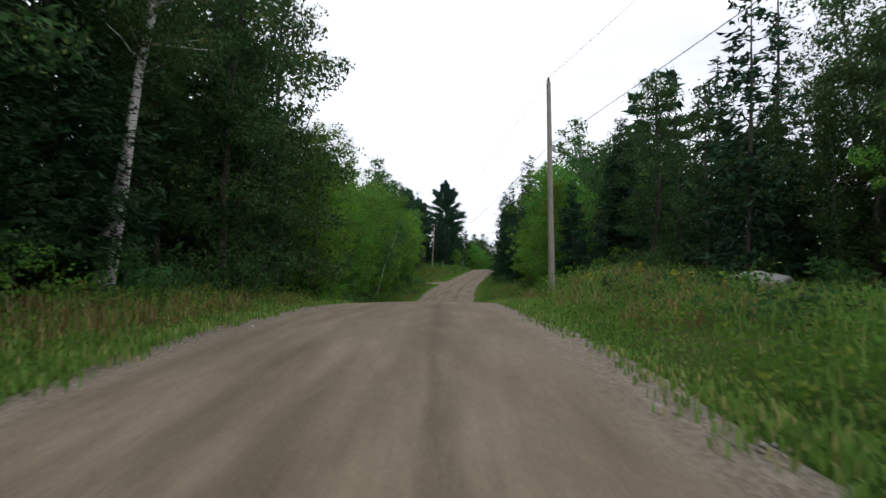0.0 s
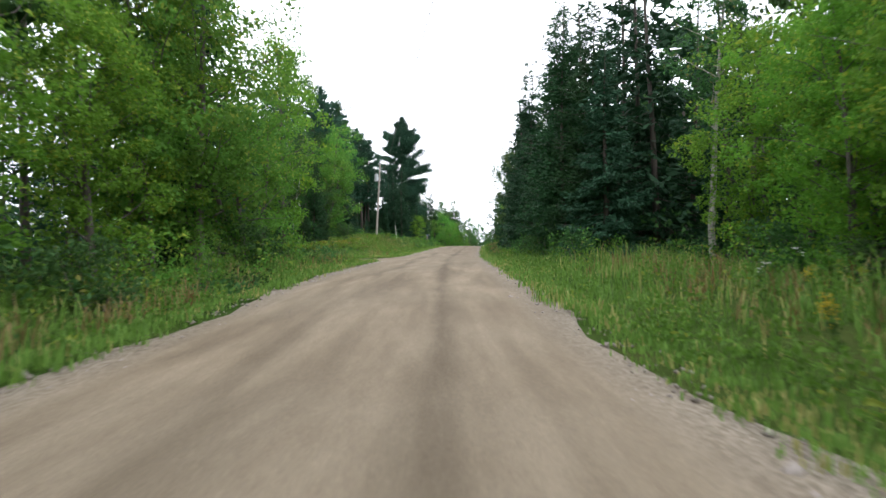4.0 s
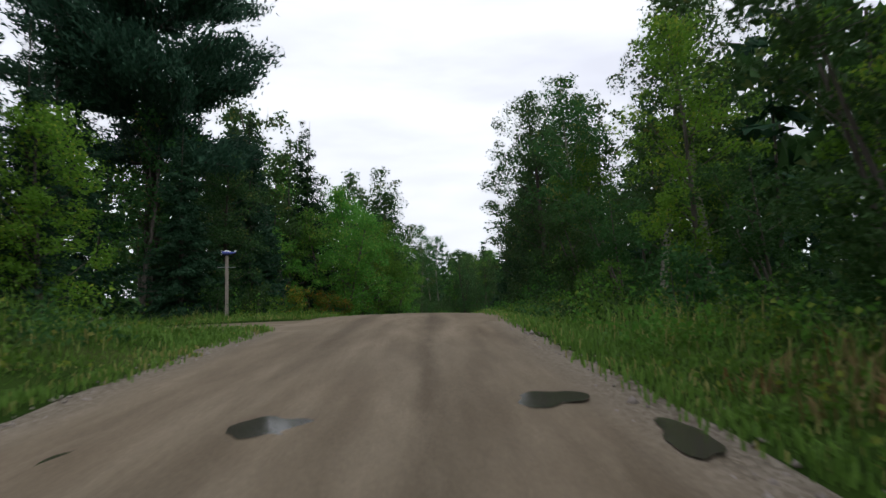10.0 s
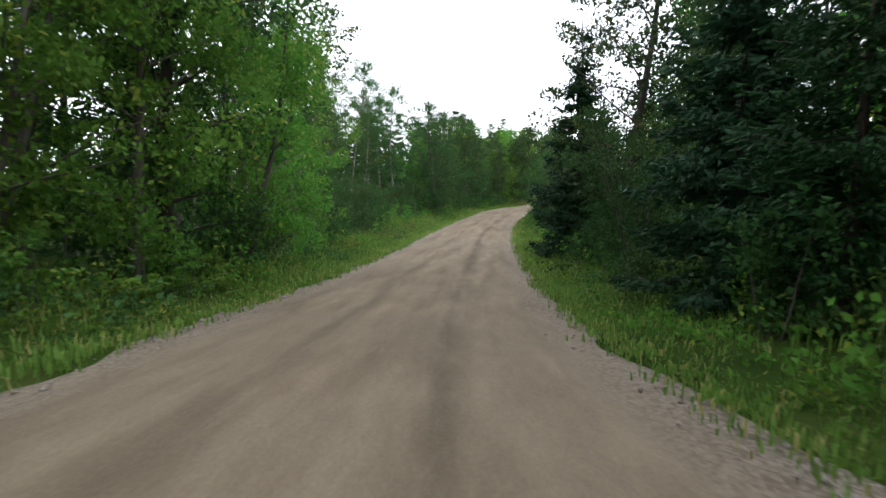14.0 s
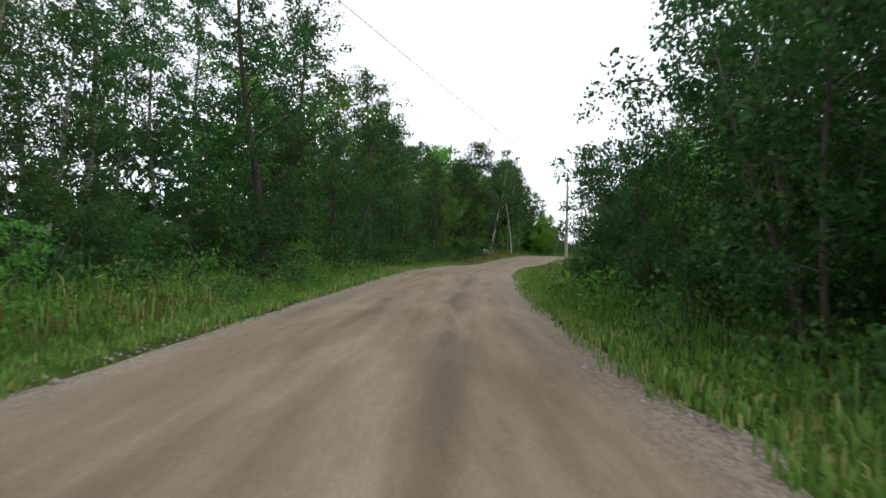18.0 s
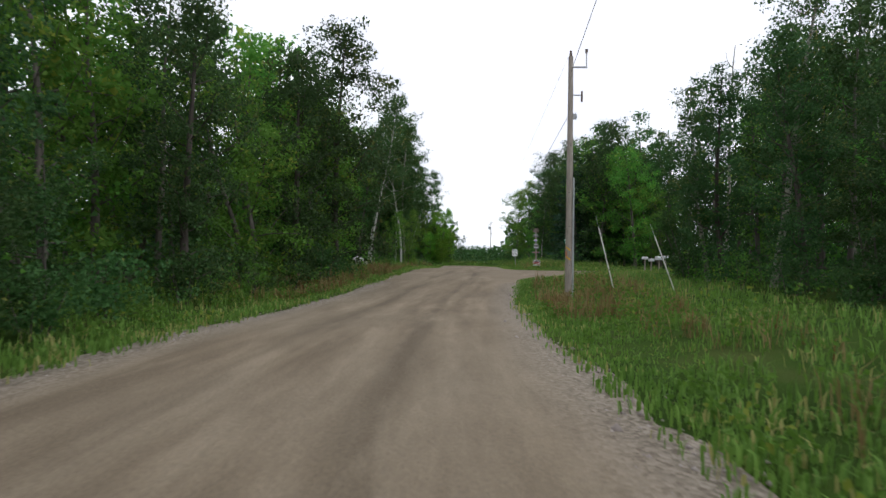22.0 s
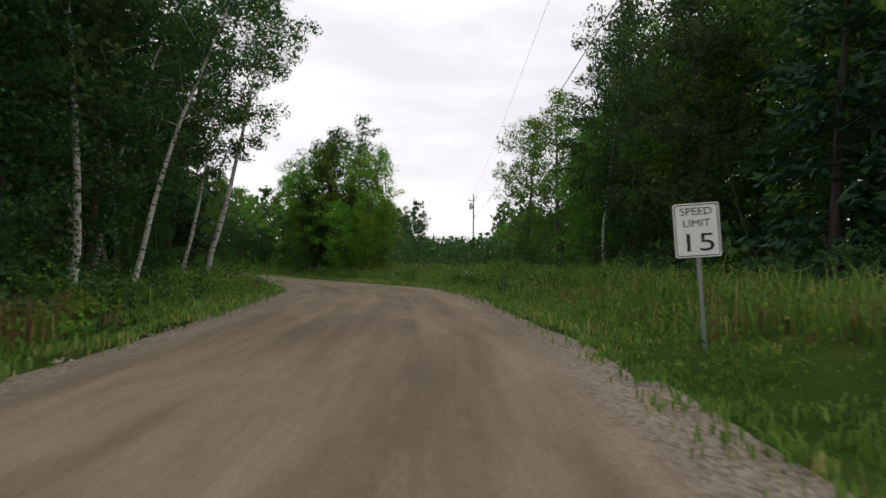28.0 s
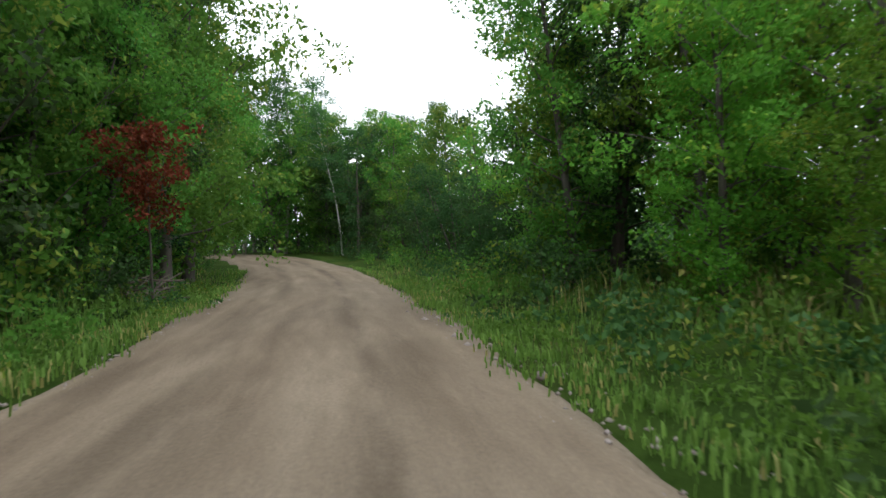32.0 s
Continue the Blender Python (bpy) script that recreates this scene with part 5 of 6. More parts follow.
def verge_grass():
    """Grass, taller away from the wheel tracks; straw-coloured seed heads among it."""
    rng = np.random.default_rng(9)
    x, y, tall = [], [], []
    wide = [(-1, -4, 28, 5), (-1, 28, 100, 4.5), (-1, 100, 160, 13.5), (-1, 160, 212, 3.6), (-1, 212, 262, 6.0), (-1, 262, 300, 5.0), (-1, 300, 352, 6.0), (-1, 352, 385, 4.5),
            (1, -4, 26, 12), (1, 26, 42, 6), (1, 42, 78, 7), (1, 78, 212, 4), (1, 212, 248, 3.6), (1, 248, 303, 10), (1, 317, 322, 10), (1, 322, 353, 12), (1, 322, 353, 26), (1, 328, 350, 26), (1, 353, 385, 4.5)]
    for side, s0, s1, w in wide:
        n = int((s1 - s0) * min(w, 8) * 9)
        s, u = rng.uniform(s0, s1, n), rng.uniform(0, 1, n) ** 1.25
        i = np.clip(np.searchsorted(RUN, s), 0, len(RUN) - 1)
        off = HALVES[i] - 0.15 + u * w
        x.append(LINE[i, 0] + RIGHT[i, 0] * side * off + rng.uniform(-0.5, 0.5, n) * ALONG[i, 0])
        y.append(LINE[i, 1] + RIGHT[i, 1] * side * off + rng.uniform(-0.5, 0.5, n) * ALONG[i, 1])
        tall.append(np.clip(0.30 + 0.55 * u * w / 4, 0.25, 0.82))
    n = 44000                # short thick grass right at the gravel, in tongues over its edge
    s, side = rng.uniform(-4, 375, n), rng.choice((-1, 1), n)
    i = np.clip(np.searchsorted(RUN, s), 0, len(RUN) - 1)
    u = rng.uniform(0, 1, n)
    off = side * (HALVES[i] - 0.22 + 0.16 * np.sin(s * 0.9 + side) + 0.12 * np.sin(s * 2.7) + 2.0 * u ** 1.5)
    x.append(LINE[i, 0] + RIGHT[i, 0] * off + ALONG[i, 0] * rng.uniform(-0.5, 0.5, n))
    y.append(LINE[i, 1] + RIGHT[i, 1] * off + ALONG[i, 1] * rng.uniform(-0.5, 0.5, n))
    tall.append(0.10 + 0.20 * u)
    for lane_s, lane_h in zip(SIDE_ROADS, SIDE_HALF):    # and along the side roads
        n = 8000
        k = rng.integers(0, min(len(lane_s) - 1, 60), n)
        d = lane_s[k + 1] - lane_s[k]
        d /= np.linalg.norm(d, axis=1)[:, None]
        sg, u = rng.choice((-1, 1), n), rng.uniform(0, 1, n)
        off = sg * (lane_h[k] - 0.35 + 4.0 * u ** 1.6)
        x.append(lane_s[k, 0] + d[:, 1] * off + rng.uniform(-0.6, 0.6, n))
        y.append(lane_s[k, 1] - d[:, 0] * off + rng.uniform(-0.6, 0.6, n))
        tall.append(0.14 + 0.3 * u)
    x, y, tall = np.hstack(x), np.hstack(y), np.hstack(tall)
    mown = (x > 44) & (y < 298) & (x > 38 + (y - 240) * 0.55)
    tall = np.where(mown, np.minimum(tall, 0.42), tall)
    for gx_, gy_, gr in ((84.9, 299.1, 2.4), (83.6, 298.0, 2.6), (86.4, 304.0, 1.6), (-4.6, 100.4, 2.2), (-2.9, 102.0, 2.0), (-1.9, 104.4, 1.6)):      # kept short in front of the signs and the bracken
        tall = np.where(np.hypot(x - gx_, y - gy_) < gr, np.minimum(tall, 0.13), tall)
    z, d, e = ground_at(x, y)
    keep = e > -0.32
    tall = np.minimum(tall, 0.14 + 0.26 * np.maximum(e, 0))
    z = np.where(e < 0.15, np.maximum(z, z + 0.08), z)
    x, y, z, tall = x[keep], y[keep], z[keep], tall[keep] * rng.uniform(0.6, 1.25, keep.sum()) * (0.8 + 0.4 * np.sin(x[keep] * 0.5) * np.cos(y[keep] * 0.37))
    return blades(rng, "verge_grass", x, y, z, tall, 4, M_GRASS, 0.007, 0.018)


def meadow():
    """Knee-high grass in the open field past the junction."""
    rng = np.random.default_rng(83)
    n = 15000
    al, ac = rng.uniform(14, 74, n), rng.uniform(-22, 13, n)
    x, y = 72 + 0.6 * al + 0.8 * ac, 291 + 0.8 * al - 0.6 * ac
    z, _, e = ground_at(x, y)
    near = ((x[:, None] - LINE[None, ::4, 0]) ** 2 + (y[:, None] - LINE[None, ::4, 1]) ** 2).argmin(1) * 4
    right = (x - LINE[near, 0]) * RIGHT[near, 0] + (y - LINE[near, 1]) * RIGHT[near, 1] > 0
    ok = (e > 3.0) & right
    x, y, z = x[ok], y[ok], z[ok]
    return blades(rng, "meadow_grass", x, y, z, rng.uniform(0.35, 0.85, len(x)) * (0.8 + 0.3 * np.sin(x * 0.4) * np.cos(y * 0.5)), 5, M_GRASS, 0.016, 0.034)


tagged(meadow(), "knee-high green meadow grass in the open field", "grass", kind="stuff")
tagged(verge_grass(), "uncut green grass with straw-coloured seed heads on both verges", "grass", kind="stuff")


def verge_weeds():
    """Broad-leaved weeds in patches among the grass."""
    rng = np.random.default_rng(29)
    n = 8500
    s, side = rng.uniform(-4, 375, n), rng.choice((-1, 1), n)
    i = np.clip(np.searchsorted(RUN, s), 0, len(RUN) - 1)
    off = side * (HALVES[i] + 0.25 + 3.6 * rng.uniform(0, 1, n))
    x, y = LINE[i, 0] + RIGHT[i, 0] * off, LINE[i, 1] + RIGHT[i, 1] * off
    z, _, e = ground_at(x, y)
    ok = (e > 0.15) & (np.sin(x * 0.7 + 2 * np.sin(y * 0.31)) * np.cos(y * 0.53) > -0.35)
    x, y, z, e = x[ok], y[ok], z[ok], e[ok]
    m = 20
    c = np.repeat(np.stack([x, y, z], 1), m, 0) + rng.normal(0, 1, (len(x) * m, 3)) * [0.16, 0.16, 0]
    c[:, 2] += rng.uniform(0.04, 1, len(c)) * np.repeat(np.clip(0.16 + 0.22 * e, 0.14, 0.8) * rng.uniform(0.6, 1.3, len(x)), m)
    v, f = leaves(rng, c, 0.10, 0.06, 0.0, full=True)
    return new("verge_weeds", mesh_from("verge_weeds", v, f, M_MAPLE))


tagged(verge_weeds(), "broad-leaved green weeds in patches along the verges", "weeds", kind="stuff")


def loose_stones():
    """Stones thrown to the edges of the gravel."""
    rng = np.random.default_rng(19)
    base = np.array([(1, 0, 0), (0, 1, 0), (-1, 0, 0), (0, -1, 0), (0, 0, 0.8), (0, 0, -0.5)], float)
    tri = np.array([(0, 1, 4), (1, 2, 4), (2, 3, 4), (3, 0, 4), (1, 0, 5), (2, 1, 5), (3, 2, 5), (0, 3, 5)])
    n = 15000
    s, side = rng.uniform(0, 372, n), rng.choice((-1, 1), n)
    i = np.clip(np.searchsorted(RUN, s), 0, len(RUN) - 1)
    off = side * (HALVES[i] - 0.1 + rng.normal(-0.12, 0.42, n))
    x = LINE[i, 0] + RIGHT[i, 0] * off + ALONG[i, 0] * rng.uniform(-0.5, 0.5, n)
    y = LINE[i, 1] + RIGHT[i, 1] * off + ALONG[i, 1] * rng.uniform(-0.5, 0.5, n)
    ok = ground_at(x, y)[2] > -0.9
    x, y, i, off = x[ok], y[ok], i[ok], off[ok]
    n = len(x)
    z = LINE[i, 2] - 0.04 - 0.1 * np.clip(np.abs(off) - HALVES[i] + 0.1, 0, 1)
    size = rng.uniform(0.014, 0.046, n) * np.where(rng.uniform(size=n) < 0.04, 2.0, 1)
    v = base[None] * (size[:, None] * rng.uniform(0.6, 1.3, (n, 3)))[:, None] + np.stack([x, y, z], 1)[:, None]
    f = tri[None] + 6 * np.arange(n)[:, None, None]
    return new("loose_stones", mesh_from("loose_stones", v.reshape(-1, 3), f.reshape(-1, 3), M_GRAVEL))


tagged(loose_stones(), "loose pale stones along the gravel edges", "stones", kind="stuff")


def fern(seed):
    rng = np.random.default_rng(seed)
    stems, c, o = [], [], []
    for k in range(9):
        a = k * 0.7 + rng.uniform(-0.2, 0.2)
        ln = rng.uniform(0.55, 0.85)
        d = np.array([math.cos(a), math.sin(a), 0])
        u = np.linspace(0, 1, 6)[:, None]
        arc = d * u * ln * 0.8 + np.array([0, 0, 1.0]) * (ln * 0.95 * np.sin(u * 1.9))
        stems.append(tube(arc, np.linspace(0.006, 0.002, 6), 3))
        sd = np.array([-d[1], d[0], 0])
        for w in np.linspace(0.25, 0.98, 11):
            p = d * w * ln * 0.8 + np.array([0, 0, ln * 0.95 * math.sin(w * 1.9)])
            for sg in (-1, 1):
                c.append(p + sd * sg * 0.075 * (1.15 - w))
                o.append(sd * sg + d * 0.4)
    return joined(stems), leaves(rng, np.array(c), 0.17, 0.07, 0.1, np.array(o) * 2.5)


FERN = Nursery([make_tree("bracken_fern", "bracken fern turning yellow and brown", "fern", fern(s), M_BARK, M_FERN, "fronds") for s in (301, 302)])
GOLD_FERN = Nursery([make_tree("golden_fern", "bracken fern turned gold and rust at the grass edge", "fern", fern(s), M_BARK, M_BRACKEN, "fronds") for s in (303, 304)])
for k in range(54):      # a band of golden bracken past the driveway
    u = k / 53
    x, y = -7.6 + 4.4 * u + random.uniform(-0.5, 0.5), 101.2 + 7.6 * u + random.uniform(-0.9, 0.9)
    if ground_at([x], [y])[2][0] > 0.6:
        (FERN if k % 3 == 0 else GOLD_FERN).plant(x, y, random.uniform(0.6, 1.0), random.uniform(0, 360))
for ob in FERN.models + GOLD_FERN.models:
    ob["group"] = "bracken on the verge"
for side, s0, s1, lo, hi, n in ((-1, 100, 123, 6.8, 12.0, 110), (-1, 176, 190, 4.6, 6.4, 26), (-1, 194, 201, 4.6, 6.0, 8), (1, 92, 108, 4.6, 6.0, 14), (1, 217, 224, 4.7, 6.0, 12), (-1, 318, 346, 4.8, 7.0, 34), (1, 337, 353, 6.5, 12.5, 44), (1, 110, 122, 4.8, 6.2, 8)):
    for _ in range(n):
        x, y = at(random.uniform(s0, s1), side * random.uniform(lo, hi))
        if ground_at([x], [y])[2][0] > 0.6:
            FERN.plant(x, y, random.uniform(0.55, 0.9), random.uniform(0, 360))


def flower(seed, head, spread_h):
    rng = np.random.default_rng(seed)
    stems, leaf_c, heads = [], [], []
    for k in range(7):
        a, ln = rng.uniform(0, 6.28), rng.uniform(0.6, 0.95)
        p = bent(rng, (rng.normal(0, 0.05), rng.normal(0, 0.05), -0.03), (0.22 * math.cos(a), 0.22 * math.sin(a), 1), ln, 4, 0.05)
        stems.append(tube(p, np.linspace(0.006, 0.003, 5), 3))
        leaf_c.append(p[1:4].repeat(4, 0) + rng.normal(0, 0.05, (12, 3)))
        heads.append(p[-1] + rng.normal(0, 1, (head, 3)) * spread_h)
    return joined(stems), leaves(rng, np.vstack(leaf_c), 0.10, 0.03), leaves(rng, np.vstack(heads), 0.045, 0.035)


def flower_plant(name, label, seed, mat, head, spread_h):
    ob = tagged(new(name), label, "wildflower", "wildflowers on the verge")
    st, lf, hd = flower(seed, head, spread_h)
    part_mesh("stalk", mesh_from("stalk", *st, M_ALDER), ob)
    part_mesh("foliage", mesh_from("foliage", *lf, M_ALDER), ob)
    tagged(part_mesh("bloom", mesh_from("bloom", *hd, mat), ob), kind="stuff")
    for p in ob.children:
        tagged(p, kind="stuff")
    return ob


GOLDENROD = Nursery([flower_plant("goldenrod", "goldenrod with yellow flower plumes", 311, M_GOLD, 22, (0.05, 0.05, 0.09))])
LACE = Nursery([flower_plant("white_wildflower", "white umbel wildflower in the grass", 312, M_WHITEF, 7, (0.04, 0.04, 0.008))])
for kind, side, s0, s1, lo, hi, n in ((GOLDENROD, -1, 10, 22, 6.5, 8.5, 7), (GOLDENROD, 1, 16, 30, 6.0, 11, 9), (GOLDENROD, 1, 244, 256, 4.6, 7.0, 9), (GOLDENROD, 1, 54, 66, 5.0, 8.0, 6), (LACE, 1, 20, 34, 5.5, 10, 8),
                                     (LACE, -1, 326, 334, 4.8, 7.0, 4), (LACE, 1, 46, 70, 6.0, 9.0, 5), (LACE, 1, 340, 352, 5.0, 9.0, 7), (LACE, 1, 256, 280, 5.0, 9.0, 6)):
    for _ in range(n):
        x, y = at(random.uniform(s0, s1), side * random.uniform(lo, hi))
        kind.plant(x, y, random.uniform(0.6, 0.95), random.uniform(0, 360))


# fuller woods behind the speed sign and round the last bend
for u, out, sc in ((5, 4.6, 1.15), (9, 2.0, 1.1), (12, 5.0, 1.3), (15, 2.2, 1.15), (18.5, 4.4, 1.25), (21, 1.9, 1.1), (25, 4.6, 1.25), (28, 2.0, 1.1), (31.5, 4.5, 1.2), (35, 2.2, 1.0)):
    MAPLE.plant(97.8 + 0.49 * u + 0.87 * out, 302 + 0.87 * u - 0.49 * out, sc * 1.2, u * 37, int(u) % 3)
for k in range(22):
    x, y = 79 + 0.85 * k + random.uniform(-0.8, 0.8), (374, 380, 386)[k % 3] + random.uniform(-1.5, 1.5)
    if free(x, y, 1.0, 3.0):
        BACK_BROAD.plant(x, y, random.uniform(0.8, 0.95) * (1, 1.05, 1.1)[k % 3], random.uniform(0, 360))
for x, y, sc, k in ((118.0, 341.0, 1.3, 0), (116.8, 335.8, 1.35, 1), (115.0, 331.0, 1.3, 2), (113.2, 326.4, 1.3, 0), (98.3, 347.0, 0.85, 1), (103.6, 346.6, 0.85, 2), (100.2, 348.6, 1.0, 0), (81.5, 380.0, 1.35, 1), (84.5, 383.5, 1.4, 2), (79.0, 383.5, 1.4, 0), (87.5, 385.0, 1.25, 1)):
    MAPLE.plant(x, y, sc, 61 * x, k)
LIME.plant(101.0, 345.4, 1.0, 200, 0)
for x, y, sc, k in ((-3.2, 160.8, 1.05, 1), (-0.6, 160.4, 0.98, 0)):
    SPRUCE.plant(x, y, sc, 47 * y, k)
for x, y, sc, k in ((46.0, 282.0, 1.3, 1), (48.4, 285.0, 1.4, 2), (43.8, 280.0, 1.35, 0)):
    MAPLE.plant(x, y, sc, 53 * x, k)


# ---------------------------------------------------------------- poles and cables
def cyl(bm, r0, r1, z0, z1, sides=12, at_xy=(0, 0)):
    m = Matrix.Translation((at_xy[0], at_xy[1], (z0 + z1) / 2))
    bmesh.ops.create_cone(bm, cap_ends=True, segments=sides, radius1=r0, radius2=r1, depth=z1 - z0, matrix=m)
    return bm


def box(bm, x, y, z, sx, sy, sz, turn=0.0, bevel=0.0):
    g = bmesh.ops.create_cube(bm, size=1.0, matrix=pose(x, y, z, 0, turn, 0) @ Matrix.Diagonal((sx, sy, sz, 1)))
    if bevel:
        ed = {e for v in g["verts"] for e in v.link_edges}
        bmesh.ops.bevel(bm, geom=list(ed), offset=bevel, segments=2, affect="EDGES")
    return bm


def slab(bm, outline, depth, bevel=0.004):
    """A plate in the xz plane with this outline, its front towards -y."""
    vs = [bm.verts.new((x, 0, z)) for x, z in outline]
    f = bm.faces.new(vs)
    ext = bmesh.ops.extrude_face_region(bm, geom=[f])
    bmesh.ops.translate(bm, verts=[v for v in ext["geom"] if isinstance(v, bmesh.types.BMVert)], vec=(0, depth, 0))
    bmesh.ops.recalc_face_normals(bm, faces=bm.faces)
    return bm


def rounded(w, h, r, n=4):
    out = []
    for cx, cz, a0 in ((w / 2 - r, h / 2 - r, 0), (-w / 2 + r, h / 2 - r, 90), (-w / 2 + r, -h / 2 + r, 180), (w / 2 - r, -h / 2 + r, 270)):
        out += [(cx + r * math.cos(radians(a0 + 90 * k / n)), cz + r * math.sin(radians(a0 + 90 * k / n))) for k in range(n + 1)]
    return out


def utility_pole(x, y, tall, turn, arm_z=None, can=False, patch=False, lean=(0, 0), label="weathered wooden utility pole at the roadside"):
    ob = tagged(thing("utility_pole", x, y, height(x, y) - 0.15, turn, lean), label, "utility pole", "utility poles")
    part("shaft", cyl(bmesh.new(), 0.14, 0.09, 0, tall + 0.15, 14), M_POLE, ob)
    part("insulator", cyl(cyl(bmesh.new(), 0.05, 0.06, tall + 0.15, tall + 0.27), 0.03, 0.05, tall + 0.27, tall + 0.36), M_PORCELAIN, ob, "brown porcelain insulator")
    if arm_z:
        br = part("bracket", box(box(bmesh.new(), 0.16, 0, arm_z, 0.14, 0.05, 0.22, 0, 0.008), 0.22, 0, arm_z, 0.06, 0.12, 0.08, 0, 0.008), M_STEEL, ob, "steel cable bracket")
        part("bolt", cyl(bmesh.new(), 0.015, 0.015, arm_z + 0.10, arm_z + 0.16, 8, (0.20, 0)), M_STEEL, br)
    part("ground_wire", cyl(bmesh.new(), 0.012, 0.012, 0.1, tall * 0.9, 6, (0.11, 0.09)), M_CABLE, ob)
    if can:
        tank = part("transformer", cyl(bmesh.new(), 0.22, 0.22, tall - 2.0, tall - 1.15, 18, (-0.42, 0)), M_CAN, ob, "grey transformer can")
        part("lid", cyl(bmesh.new(), 0.235, 0.17, tall - 1.15, tall - 1.07, 18, (-0.42, 0)), M_CAN, tank)
        part("bushing", cyl(bmesh.new(), 0.05, 0.03, tall - 1.07, tall - 0.82, 10, (-0.42, 0.08)), M_PORCELAIN, tank)
        part("hanger", box(bmesh.new(), -0.17, 0, tall - 1.6, 0.14, 0.06, 0.5, 0, 0.006), M_STEEL, ob)
        arm = part("arm", box(bmesh.new(), 0.28, 0, tall - 0.25, 0.5, 0.05, 0.05, 0, 0.006), M_STEEL, ob)
        part("arrester", cyl(bmesh.new(), 0.045, 0.045, tall - 0.25, tall + 0.05, 10, (0.5, 0)), M_PORCELAIN, arm)
    if patch:
        arm = part("arm", box(box(bmesh.new(), 0.3, 0, tall - 0.25, 0.62, 0.06, 0.06, 0, 0.006), 0.58, 0, tall - 0.02, 0.04, 0.05, 0.5, 0, 0.006), M_STEEL, ob, "steel bracket arm")
        part("insulator", cyl(cyl(bmesh.new(), 0.03, 0.03, tall + 0.22, tall + 0.30, 10, (0.58, 0)), 0.05, 0.06, tall + 0.30, tall + 0.42, 10, (0.58, 0)), M_PORCELAIN, arm, "brown porcelain insulator")
        part("cutout", cyl(bmesh.new(), 0.04, 0.04, tall - 1.55, tall - 1.15, 10, (0.42, 0)), M_PORCELAIN, ob, "brown fuse cutout")
        part("cutout_arm", box(bmesh.new(), 0.25, 0, tall - 1.3, 0.34, 0.04, 0.04, 0, 0.005), M_STEEL, ob)
        paint, orange = plain_material("spray_yellow", (0.62, 0.36, 0.02), 0.6, 0, 0.3), plain_material("spray_orange", (0.62, 0.14, 0.03), 0.6, 0, 0.3)
        for a0, z0, a1, z1, w, mat in ((-20, 2.04, 58, 1.90, 0.032, paint), (-14, 1.86, -10, 1.68, 0.075, orange), (-18, 1.68, 56, 1.56, 0.03, paint)):
            bm, prev = bmesh.new(), None
            for k in range(9):
                a, z = radians(226 + a0 + (a1 - a0) * k / 8), z0 + (z1 - z0) * k / 8
                r = 0.1405 - 0.05 * z / (tall + 0.15) + 0.002
                tilt = 0.0 if abs(a1 - a0) > 20 else w / r / 2
                pair = [bm.verts.new((r * math.cos(a - tilt), r * math.sin(a - tilt), z + (w if not tilt else 0))), bm.verts.new((r * math.cos(a + tilt), r * math.sin(a + tilt), z - (w if not tilt else 0)))]
                if prev:
                    bm.faces.new((prev[0], prev[1], pair[1], pair[0]))
                prev = pair
            part("paint_mark", bm, mat, ob, "sprayed yellow and orange mark")
        a = radians(226 + 100)
        pipe = part("conduit", cyl(bmesh.new(), 0.032, 0.032, 0.05, 4.6, 10, (0.165 * math.cos(a), 0.165 * math.sin(a))), M_CAN, ob, "grey plastic conduit")
        for z in (0.75, 2.35, 3.9):
            part("strap", cyl(bmesh.new(), 0.038, 0.038, z, z + 0.03, 10, (0.162 * math.cos(a), 0.162 * math.sin(a))), M_STEEL, pipe)
        a = radians(226 - 88)
        part("tag", box(bmesh.new(), 0.136 * math.cos(a), 0.136 * math.sin(a), 1.42, 0.02, 0.09, 0.17, 0, 0.004), plain_material("tag_yellow", (0.62, 0.55, 0.08), 0.5), ob, "small yellow tag")
        for k in range(14):
            a, z = radians(226 + random.uniform(-95, 95)), random.uniform(0.4, 6.0)
            r = 0.1405 - 0.05 * z / (tall + 0.15)
            knot = part("knot", cyl(bmesh.new(), 0.016, 0.012, -0.004, 0.004, 7), M_BARK_DARK, ob, "dark knot")
            knot.matrix_basis = pose(r * math.cos(a), r * math.sin(a), z, 0, 90, math.degrees(a)) @ Matrix.Diagonal((1.5, 1, 1, 1))
    return ob


def cable(name, label, a, b, sag, r=0.014):
    a, b = Vector(a), Vector(b)
    pts = [a.lerp(b, k / 24) - Vector((0, 0, 4 * sag * (k / 24) * (1 - k / 24))) for k in range(25)]
    v, f = tube([tuple(p) for p in pts], [r] * 25, 6)
    ob = new(name, mesh_from(name, v, f, M_CABLE, smooth=True))
    return tagged(ob, label, "cable", "overhead cables")


G = lambda x, y: height(x, y)
P1, P2, P3, P4 = (4.55, 24.0), (-2.4, 126.9), (61.5, 271.7), (133.4, 368.9)
utility_pole(*P1, 9.0, 10, 6.3)
utility_pole(*P2, 9.6, 25, 6.4, can=True, lean=(0, 3.3), label="wooden utility pole with a grey transformer can")
utility_pole(*P3, 9.0, -35, 6.9, patch=True, label="tall weathered utility pole with sprayed marks and a conduit")
far_pole = utility_pole(*P4, 9.5, -40, 6.5, can=True, label="utility pole with a crossarm and a transformer can")
beam = part("crossarm", box(bmesh.new(), -0.25, 0.13, 8.9, 1.1, 0.09, 0.12, 0, 0.01), M_POLE, far_pole, "weathered wooden crossarm")
